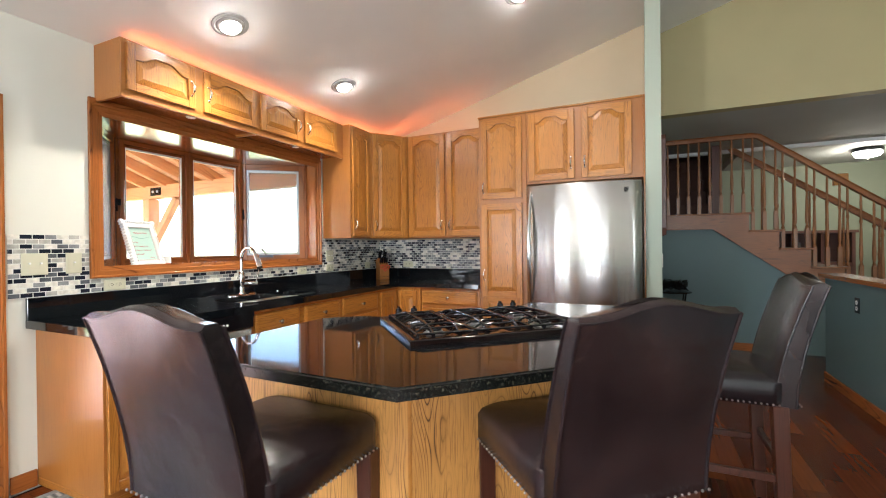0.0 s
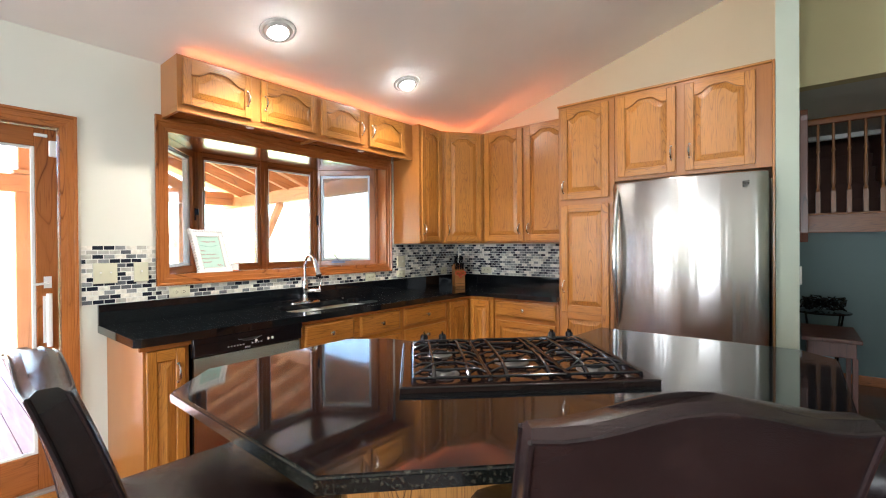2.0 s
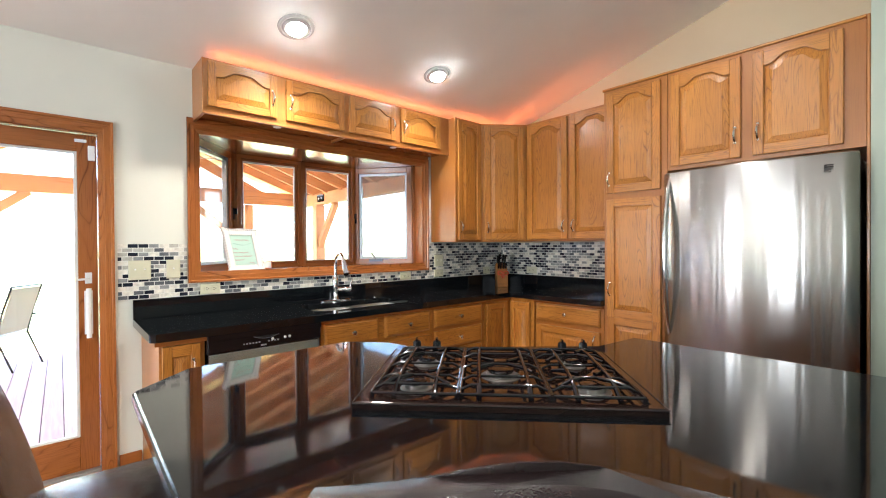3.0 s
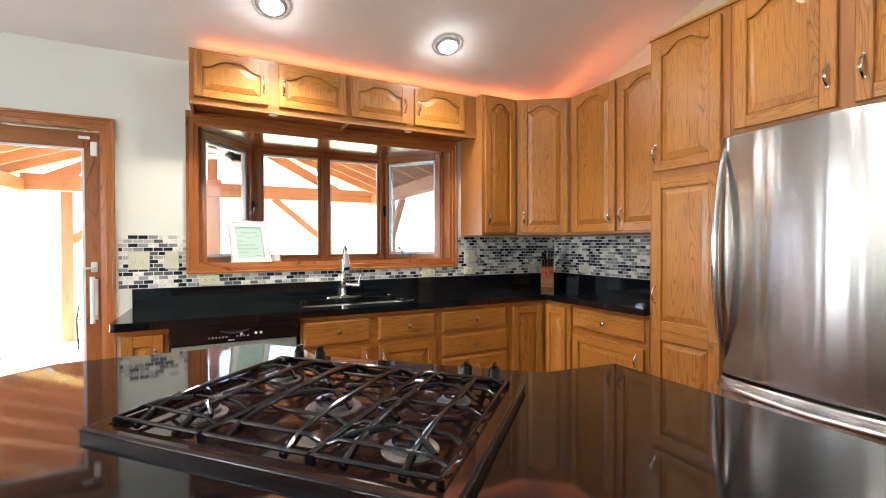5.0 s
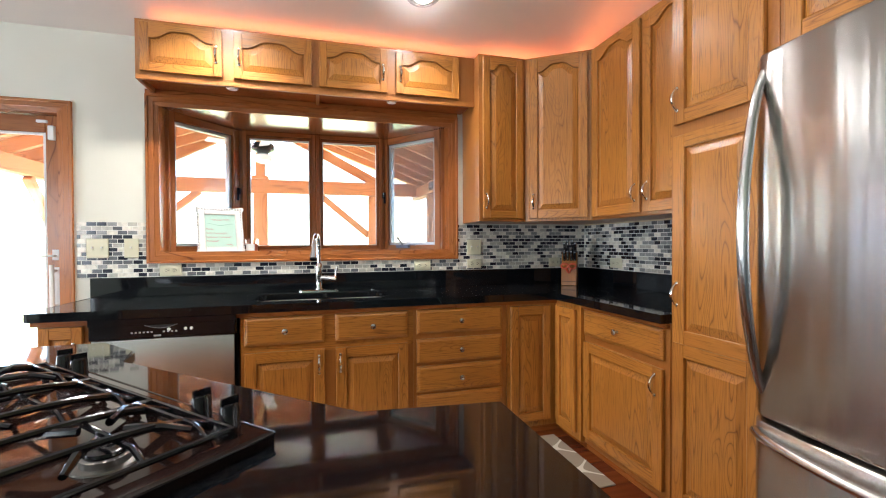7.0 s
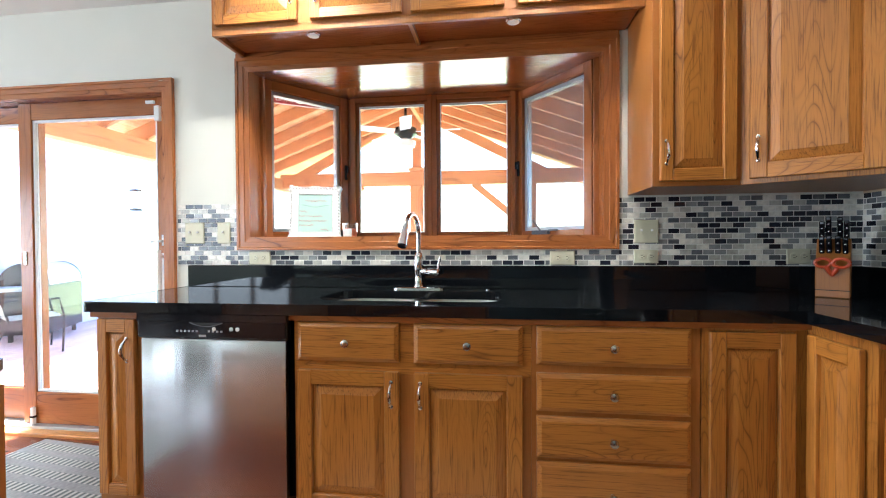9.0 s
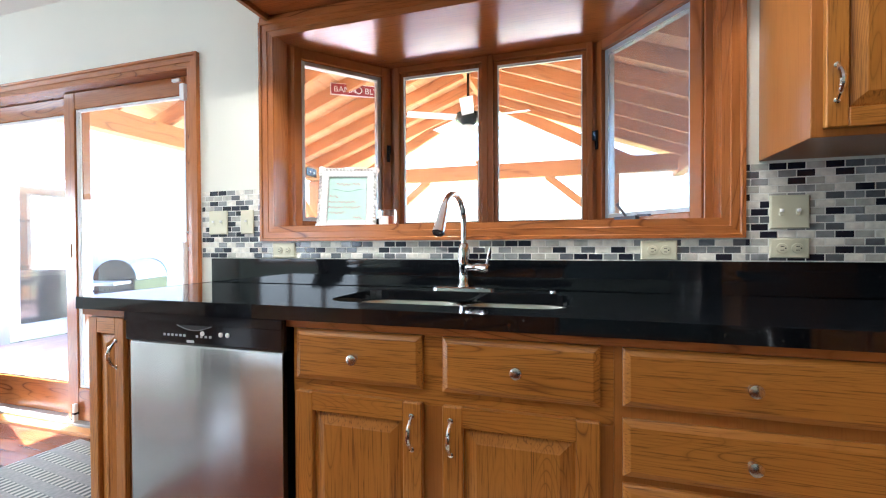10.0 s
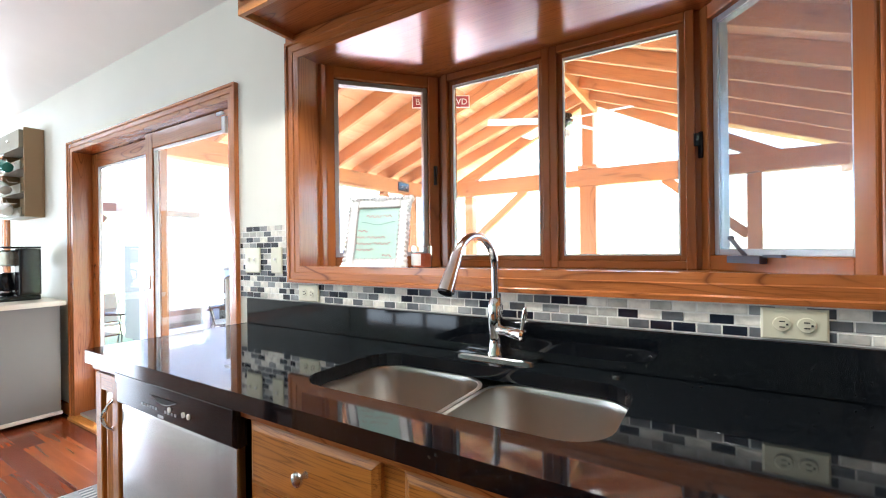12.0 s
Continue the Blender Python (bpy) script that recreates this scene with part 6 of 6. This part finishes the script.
ZE = 2.13
RS = 0.37   # fall of the rafters
for s, half in ((-1, 2.47), (1, 2.65)):
    ye = RY + s * half
    beam("eaves_beam", (XF - 0.3, ye, ZE), (-0.17, ye, ZE), 0.14, 0.19, CEDAR[0])
    bx("post", (XP - 0.08, XP + 0.08, ye - 0.08, ye + 0.08, -0.10, ZE - 0.10), CEDAR[2], pav, bevel=0.008)
    beam("brace", (XP + 0.04, ye, ZE - 0.80), (XP + 0.62, ye, ZE - 0.10), 0.09, 0.10, CEDAR[0])
    x = XF + 0.40
    while x <= -0.2:
        beam("rafter", (x, RY + s * 0.03, RZ - 0.02), (x, RY + s * (half + 0.2), RZ - 0.02 - RS * (half + 0.17)), 0.045, 0.15, CEDAR[0])
        x += 0.50
    bm = bmesh.new()
    a1 = half + 0.35
    h0, h1 = RZ + 0.07, RZ + 0.07 - RS * a1
    n = 21
    for k in range(n):
        t0, t1 = k / n, (k + 1.02) / n
        y0, z0 = RY + s * a1 * t0, h0 + (h1 - h0) * t0 + 0.004 * (k % 2)
        y1, z1 = RY + s * a1 * t1, h0 + (h1 - h0) * t1 + 0.004 * (k % 2)
        vs = [bm.verts.new(p) for p in ((XF - 0.5, y0, z0), (-0.17, y0, z0), (-0.17, y1, z1), (XF - 0.5, y1, z1), (XF - 0.5, y0, z0 + 0.02), (-0.17, y0, z0 + 0.02), (-0.17, y1, z1 + 0.02), (XF - 0.5, y1, z1 + 0.02))]
        for ff in ((0, 1, 2, 3), (7, 6, 5, 4), (0, 4, 5, 1), (1, 5, 6, 2), (2, 6, 7, 3), (3, 7, 4, 0)):
            bm.faces.new([vs[i] for i in ff])
    part("roof_boards", bm, ROOFB, pav, "orange cedar roof boards")
    br = bx("steel_bracket", (XP + 0.12, XP + 0.36, ye - s * 0.078 - 0.006, ye - s * 0.078 + 0.006, ZE - 0.06, ZE + 0.06), BLACKP, pav, "black steel bracket with bolts", bevel=0.002)
    for bxx in (XP + 0.19, XP + 0.29):
        bm = bmesh.new()
        lathe(bm, [(0.018, -0.006), (0.018, 0.006), (0.010, 0.012)], n=8, m=Matrix.Translation((bxx, ye - s * 0.088, ZE)) @ Matrix.Rotation(radians(90 * s), 4, "X"))
        part("bolt", bm, ALUM, br)
for s in (-1, 1):
    beam("gable_chord", (XF, GY + s * 0.02, 3.30), (XF, GY + s * 2.15, 2.20), 0.09, 0.16, CEDAR[0])
    beam("brace", (XF, GY + s * 0.93, EZ - 0.22), (XF, GY + s * 1.80, EZ - 0.95), 0.09, 0.11, CEDAR[0])
    bx("post", (XF - 0.08, XF + 0.08, GY + s * 1.86 - 0.07, GY + s * 1.86 + 0.07, -0.10, EZ - 0.25), CEDAR[2], pav, bevel=0.008)
beam("ridge_beam", (XF - 0.1, RY, RZ - 0.03), (XN, RY, RZ - 0.03), 0.06, 0.24, CEDAR[0])
beam("tie_beam", (XF, RY - 2.45, EZ - 0.12), (XF, RY + 2.63, EZ - 0.12), 0.15, 0.23, CEDAR[0])
bx("king_post", (XF - 0.08, XF + 0.08, GY - 0.075, GY + 0.075, EZ, 3.24), CEDAR[2], pav, bevel=0.006)
bx("centre_post", (XF - 0.10, XF + 0.10, GY - 0.11, GY + 0.11, -0.10, EZ - 0.24), CEDAR[2], pav, bevel=0.008)
bx("post_cap", (XF - 0.13, XF + 0.13, GY - 0.13, GY + 0.13, EZ - 0.004, EZ + 0.05), CEDAR[0], pav, bevel=0.008)
bx("tin_roof", (XF - 0.5, XN + 0.2, RY - 0.06, RY + 0.06, RZ + 0.10, RZ + 0.125), ALUM, pav)

fan = thing("porch_fan", pose(-2.60, 0.34, RZ - 0.24), "white ceiling fan hanging under the porch ridge", "ceiling fan")
bm = bmesh.new()
tube(bm, [(0, 0, 0.12), (0, 0, -0.57)], 0.015, 10)
part("rod", bm, BLACKP, fan)
bm = bmesh.new()
lathe(bm, [(0.05, -0.57), (0.12, -0.60), (0.13, -0.67), (0.06, -0.71)], n=20)
part("motor", bm, BLACKP, fan, smooth=True)
bm = bmesh.new()
lathe(bm, [(0.05, -0.711), (0.11, -0.74), (0.10, -0.80), (0.03, -0.83)], n=20)
part("light_bowl", bm, CERAM, fan, smooth=True)
for k in range(5):
    m = pose(0, 0, -0.64, 0, 0, 72 * k + 12) @ pose(0, 0, 0, 12, 0, 0)
    bx("blade", (0.13, 0.62, -0.06, 0.06, -0.004, 0.004), WHITE, fan, m=m, bevel=0.003)

sg = thing("street_sign", pose(-2.60, -0.89, 2.765, 0, 0, 122.7), "crimson and white street sign reading BAMA BLVD", "sign")
bx("sign_plate", (-0.30, 0.30, 0.0, 0.006, -0.065, 0.065), WHITE, sg, bevel=0.001)
bx("sign_panel", (-0.29, 0.29, -0.003, -0.001, -0.055, 0.055), CRIMSON, sg, bevel=0)
for txt, x in (("BAMA", -0.265), ("BLVD", 0.065)):
    cu = bpy.data.curves.new("sign_text", "FONT")
    cu.body, cu.size, cu.extrude = txt, 0.088, 0.001
    tmp = bpy.data.objects.new("tmp", cu)
    me = bpy.data.meshes.new_from_object(tmp)
    me.materials.append(WHITE)
    ob = new("lettering", me)
    ob.parent = sg
    ob.matrix_basis = pose(x, -0.005, -0.031, 90, 0, 0)
bm = bmesh.new()
lathe(bm, [(0.040, 0.003), (0.040, 0.005), (0.036, 0.006)], n=22, m=Matrix.Rotation(radians(90), 4, "X"))
part("emblem", bm, WHITE, sg)
bm = bmesh.new()
lathe(bm, [(0.028, 0.0061), (0.028, 0.0075), (0.024, 0.008)], n=22, m=Matrix.Rotation(radians(90), 4, "X"))
part("emblem_disc", bm, CRIMSON, sg)
bm = bmesh.new()
tube(bm, [(-0.25, 0.003, 0.06), (-0.25, 0.003, 0.09)], 0.003, 6)
tube(bm, [(0.25, 0.003, 0.06), (0.25, 0.003, 0.09)], 0.003, 6)
part("hanging_wire", bm, ALUM, sg)

# house wing with siding
bm = bmesh.new()
z = -0.5
while z < 2.9:
    for x0, x1 in ((-5.6, -2.62), (-1.86, -1.70)) if z < 1.95 else ((-5.6, -1.70),):
        vs = [bm.verts.new(p) for p in ((x0, -5.30, z), (x1, -5.30, z), (x1, -5.315, z + 0.12), (x0, -5.315, z + 0.12), (x0, -5.42, z), (x1, -5.42, z), (x1, -5.42, z + 0.12), (x0, -5.42, z + 0.12))]
        for ff in ((0, 1, 2, 3), (7, 6, 5, 4), (0, 4, 5, 1), (1, 5, 6, 2), (2, 6, 7, 3), (3, 7, 4, 0)):
            bm.faces.new([vs[i] for i in ff])
    z += 0.12
part("wall_wing", bm, SIDING, kind="structure")
bx("wing_gable_trim", (-5.7, -1.65, -5.28, -5.22, 2.86, 3.05), WHITE, tagged(thing("roof_wing", Matrix(), "white eaves board on the house wing", "roof"), kind="structure"))
wd = thing("door_2", Matrix(), "glazed patio door in the white siding", "patio door")
wd["kind"] = "structure"
for d in ((-2.62, -2.53, -5.36, -5.27, -0.1, 1.95), (-1.95, -1.86, -5.36, -5.27, -0.1, 1.95), (-2.53, -1.95, -5.36, -5.27, 1.86, 1.95), (-2.53, -1.95, -5.36, -5.27, -0.1, 0.10)):
    bx("frame_member", d, WHITE, wd)
bx("pane", (-2.53, -1.95, -5.33, -5.32, 0.10, 1.86), GLASS, wd, bevel=0)
# solid block; the dimness of the room is put into its grey
bx("dark_room", (-2.6, -1.9, -6.4, -5.45, -0.1, 1.95), GREYP, wd, "grey block in place of the dim room behind the glass", bevel=0)

gr = thing("barbecue_grill", pose(-3.0, -4.75, -0.10, 0, 0, 205), "black and steel barbecue grill on a cart", "barbecue")
bx("cart_body", (-0.45, 0.45, -0.25, 0.25, 0.10, 0.72), BLACKP, gr, bevel=0.01)
bx("side_shelf", (-0.85, -0.46, -0.22, 0.22, 0.68, 0.72), ALUM, gr, bevel=0.005)
bx("side_shelf", (0.46, 0.85, -0.22, 0.22, 0.68, 0.72), ALUM, gr, bevel=0.005)
bm = bmesh.new()
n = 14
rings(bm, [[(x, 0.26 * math.cos(math.pi * i / n), 0.725 + 0.27 * math.sin(math.pi * i / n)) for i in range(n + 1)] for x in (-0.42, -0.36, 0.36, 0.42)])
part("hood", bm, STEEL_V, gr, "steel hood", smooth=True)
for x in (-0.44, 0.405):
    bm = bmesh.new()
    rings(bm, [[(xx, 0.265 * math.cos(math.pi * i / n), 0.724 + 0.276 * math.sin(math.pi * i / n)) for i in range(n + 1)] for xx in (x, x + 0.035)])
    part("hood_cap", bm, BLACKP, gr)
bm = bmesh.new()
tube(bm, [(-0.3, 0.27, 0.82), (-0.3, 0.32, 0.83), (0.3, 0.32, 0.83), (0.3, 0.27, 0.82)], 0.012, 8)
part("hood_handle", bm, CHROME, gr)
for x in (-0.38, 0.34):
    for y in (-0.2, 0.16):
        bx("cart_leg", (x, x + 0.04, y, y + 0.04, 0, 0.099), BLACKP, gr)


def patio_chair(m, label):
    c = thing("patio_chair", m, label, "patio chair", "patio chairs")
    bm = bmesh.new()
    for s in (-0.27, 0.27):
        tube(bm, [(s, 0.24, 0.0), (s, 0.26, 0.40), (s, 0.22, 0.62), (s, -0.20, 0.63), (s, -0.28, 0.60)], 0.011, 7)
        tube(bm, [(s * 0.9, -0.36, 0.0), (s * 0.9, -0.20, 0.40), (s * 0.9, -0.27, 0.70), (s * 0.9, -0.36, 0.98)], 0.011, 7)
        tube(bm, [(s * 0.93, 0.25, 0.40), (s * 0.93, -0.20, 0.40)], 0.011, 7)
    tube(bm, [(-0.25, -0.36, 0.98), (0.25, -0.36, 0.98)], 0.011, 7)
    part("metal_frame", bm, BLACKP, c, smooth=True)
    bm = bmesh.new()
    rings(bm, [[(-0.23, -0.20, z), (0.23, -0.20, z), (0.23, 0.25, z + 0.01), (-0.23, 0.25, z + 0.01)] for z in (0.40, 0.41)])
    part("sling_seat", bm, TAUPE, c)
    bm = bmesh.new()
    rings(bm, [[(-0.22, -0.21, 0.43 + 0), (0.22, -0.21, 0.43), (0.22, -0.36, 0.96), (-0.22, -0.36, 0.96)], [(-0.22, -0.20, 0.43), (0.22, -0.20, 0.43), (0.22, -0.35, 0.96), (-0.22, -0.35, 0.96)]])
    part("sling_back", bm, TAUPE, c)
    return c


pc = patio_chair(pose(-4.30, -1.20, -0.10, 0, 0, 150), "black metal patio chair with a fabric sling")
copy_thing(pc, pose(-2.2, -4.0, -0.10, 0, 0, 60))

fd = thing("bird_feeder", pose(-1.965, -2.40, 1.60), "clear tube bird feeder with dark caps hanging from the porch eaves", "bird feeder")
bm = bmesh.new()
lathe(bm, [(0.030, -0.085), (0.030, 0.085), (0.028, 0.085), (0.028, -0.085)], n=18)
part("tube", bm, GLASS, fd, smooth=True)
for nm, z in (("cap", 0.086), ("tray", -0.115)):
    bm = bmesh.new()
    lathe(bm, [(0.045, 0.0), (0.058, 0.006), (0.050, 0.020), (0.022, 0.030)], (0, 0, z), 20)
    part(nm, bm, BLACKP, fd, smooth=True)
bm = bmesh.new()
tube(bm, [(0, 0, 0.11), (0, 0, 0.44)], 0.003, 6)
part("hanging_wire", bm, ALUM, fd)

shrub = thing("shrub", pose(-14.0, -15.6, -0.5), "round green garden shrub standing on the lawn", "shrub")
rnd = random.Random(21)
bm = bmesh.new()
for k in range(9):
    a = k * 0.7
    tube(bm, [(0.05 * math.cos(a), 0.05 * math.sin(a), 0), (0.35 * math.cos(a), 0.35 * math.sin(a), 0.6), (0.65 * math.cos(a), 0.65 * math.sin(a), 1.1)], [0.035, 0.022, 0.010], 6)
part("stems", bm, RACKWOOD, shrub)
bm = bmesh.new()
for k in range(1500):
    u, v, w3 = rnd.gauss(0, 1), rnd.gauss(0, 1), rnd.gauss(0, 1)
    q = Vector((u, v, w3)).normalized() * (0.55 + 0.45 * rnd.random())
    lump = 1 + 0.16 * math.sin(4 * q.x + 2 * q.y) + 0.12 * math.sin(5 * q.z + 3 * q.x)
    c = Vector((q.x * 1.05 * lump, q.y * 1.05 * lump, 1.0 + q.z * 0.85 * lump))
    d1 = Vector((rnd.uniform(-1, 1), rnd.uniform(-1, 1), rnd.uniform(-1, 1))).normalized()
    d2 = d1.cross(q).normalized()
    L = rnd.uniform(0.07, 0.13)
    bm.faces.new([bm.verts.new(c + p) for p in (d1 * L, d2 * L * 0.4, -d1 * L, -d2 * L * 0.4)])
part("leaves", bm, LEAF, shrub, kind="stuff")

gz = thing("garden_gazebo", pose(-2.9, -9.0, -0.5), "dark timber garden gazebo with braced posts", "gazebo")
for x in (-1.3, 1.3):
    for y in (-1.2, 1.2):
        bx("gazebo_post", (x - 0.09, x + 0.09, y - 0.09, y + 0.09, 0, 2.45), RACKWOOD, gz)
        for s in (-1, 1):
            beam("gazebo_brace", (x, y, 1.75), (x + s * 0.55, y, 2.40), 0.09, 0.10, RACKWOOD, gz)
bm = bmesh.new()
rings(bm, [[(-1.9, -1.8, 2.45), (1.9, -1.8, 2.45), (1.9, 1.8, 2.45), (-1.9, 1.8, 2.45)], [(-1.9, -1.8, 2.60), (1.9, -1.8, 2.60), (1.9, 1.8, 2.60), (-1.9, 1.8, 2.60)], [(-0.1, -0.1, 3.5), (0.1, -0.1, 3.5), (0.1, 0.1, 3.5), (-0.1, 0.1, 3.5)]])
part("gazebo_roof", bm, RACKWOOD, gz, "dark gazebo roof")
tbl = thing("garden_table", pose(-2.4, -7.2, -0.5), "round dark garden table", "table")
bm = bmesh.new()
lathe(bm, [(0.55, 0.70), (0.56, 0.72), (0.55, 0.74)], n=28)
part("tabletop", bm, BLACKP, tbl)
bm = bmesh.new()
lathe(bm, [(0.28, 0), (0.26, 0.03), (0.04, 0.06), (0.035, 0.69)], n=16)
part("pedestal", bm, BLACKP, tbl)
for dx_, dy_, a in ((0.7, 0.2, 100), (-0.6, 0.5, -120), (0.1, -0.8, 0)):
    copy_thing(pc, pose(-2.4 + dx_, -7.2 + dy_, -0.5, 0, 0, a))

# ---- mosaic tiles: backsplash ----
PW, PH, G = 0.0508, 0.0246, 0.0038
rnd = random.Random(3)
tile_me = {}


def tile_mesh(w):
    key = round(w, 4)
    if key not in tile_me:
        bm = bmesh.new()
        h = PH - G
        c = 0.0012
        rings(bm, [[(0, 0, 0), (w, 0, 0), (w, 0, h), (0, 0, h)], [(0, -0.0009, 0), (w, -0.0009, 0), (w, -0.0009, h), (0, -0.0009, h)], [(c, -0.0014, c), (w - c, -0.0014, c), (w - c, -0.0014, h - c), (c, -0.0014, h - c)]])
        bmesh.ops.recalc_face_normals(bm, faces=bm.faces[:])
        me = bpy.data.meshes.new("tile")
        bm.to_mesh(me)
        bm.free()
        me.materials.append(TILE_1)
        tile_me[key] = me
    return tile_me[key]


def tiles(parent, base, regions, cuts, lo, hi, budget, pick):
    """Lays running bond over the regions (u0, u1, z0, z1); those that pick() accepts are pieces of their own, the rest one mesh."""
    rest = bmesh.new()
    count = 0
    for u0, u1, z0, z1 in regions:
        row = 0
        z = 1.030
        while z + PH - G <= z1 + 0.004:
            if z >= z0 - 0.004:
                off = (0.5 if row % 2 else 0.0) * PW
                u = math.floor((u0 - off) / PW) * PW + off
                while u < u1:
                    a, c = max(u, u0), min(u + PW - G, u1)
                    w = c - a
                    mid = ((a + c) / 2, z + PH / 2)
                    hidden = any(q[0] + 0.004 < a and c < q[1] - 0.004 and q[2] + 0.004 < z and z + PH - G < q[3] - 0.004 for q in cuts)
                    if w > 0.006 and not hidden:
                        if count < budget and pick(*mid):
                            ob = new("tile", tile_mesh(w))
                            ob.parent = parent
                            ob.matrix_basis = base @ Matrix.Translation((a, 0, z))
                            count += 1
                        else:
                            h = PH - G
                            e = 0.0012
                            rr = [[(a, 0, z), (c, 0, z), (c, 0, z + h), (a, 0, z + h)], [(a, -0.0009, z), (c, -0.0009, z), (c, -0.0009, z + h), (a, -0.0009, z + h)],
                                  [(a + e, -0.0014, z + e), (c - e, -0.0014, z + e), (c - e, -0.0014, z + h - e), (a + e, -0.0014, z + h - e)]]
                            rings(rest, [[base @ Vector(p) for p in r_] for r_ in rr])
                    u += PW
            z += PH
            row += 1
    part("tiles", rest, TILE_N, parent, kind="stuff")


bs = thing("backsplash", Matrix(), "glass mosaic backsplash in white, grey and black", "backsplash")
bs["kind"] = "structure"
bm = bmesh.new()
box(bm, 0.001, 0.005, -0.353, -0.007, 1.0265, 1.345)
box(bm, 0.001, 0.005, -0.007, 1.914, 1.0265, 1.104)
box(bm, 0.001, 0.005, 1.914, YB - 0.001, 1.0265, 1.345)
box(bm, 0.005, 1.458, YB - 0.005, YB - 0.001, 1.0265, 1.345)
part("grout", bm, GROUT, bs, "pale grout")
tiles(bs, on_west(0.005, 0), [(-0.352, -0.008, 1.03, 1.345), (-0.008, 1.915, 1.03, 1.100), (1.915, 2.945, 1.03, 1.342)], PL, 0, 0, 300, lambda u, z: u < 2.30)
tiles(bs, pose(0, YB - 0.005, 0), [(0.010, 1.457, 1.03, 1.342)], PB, 0, 0, 0, lambda u, z: False)

# ---- floor planks ----
fl = bpy.data.objects["floor"]
rnd = random.Random(7)
plank_me = {}
PWD = 0.105
rest = bmesh.new()
count = 0
x = 0.046
col = 0
while x < 6.45:
    y = -6.0 + rnd.random() * 0.9
    ys = [-6.0]
    while y < 7.2:
        ys.append(y)
        y += rnd.choice((0.6, 0.9, 1.2, 1.5))
    ys.append(7.25)
    for a, c in zip(ys, ys[1:]):
        L = c - a - 0.0015
        if L < 0.05:
            continue
        near_cam = (x < 1.3 and -3.6 < (a + c) / 2 < -0.2) or (3.0 < x < 4.3 and -1.0 < (a + c) / 2 < 4.5)
        key = round(L, 3)
        if near_cam and count < 290:
            if key not in plank_me:
                bm = bmesh.new()
                e = 0.0003
                w = PWD - 0.0008
                rings(bm, [[(0, 0, -0.011), (w, 0, -0.011), (w, L, -0.011), (0, L, -0.011)], [(0, 0, -e), (w, 0, -e), (w, L, -e), (0, L, -e)], [(e, e, 0), (w - e, e, 0), (w - e, L - e, 0), (e, L - e, 0)]])
                bmesh.ops.recalc_face_normals(bm, faces=bm.faces[:])
                me = bpy.data.meshes.new("plank")
                bm.to_mesh(me)
                bm.free()
                me.materials.append(PLANK_1)
                plank_me[key] = me
            ob = new("plank", plank_me[key])
            ob.parent = fl
            ob.matrix_basis = Matrix.Translation((x, a, FZ))
            count += 1
        else:
            e = 0.0003
            w = PWD - 0.0008
            rings(rest, [[(x, a, FZ - 0.011), (x + w, a, FZ - 0.011), (x + w, a + L, FZ - 0.011), (x, a + L, FZ - 0.011)], [(x, a, FZ - e), (x + w, a, FZ - e), (x + w, a + L, FZ - e), (x, a + L, FZ - e)],
                         [(x + e, a + e, FZ), (x + w - e, a + e, FZ), (x + w - e, a + L - e, FZ), (x + e, a + L - e, FZ)]])
    x += PWD
    col += 1
part("planks", rest, PLANK_N, fl, kind="stuff")
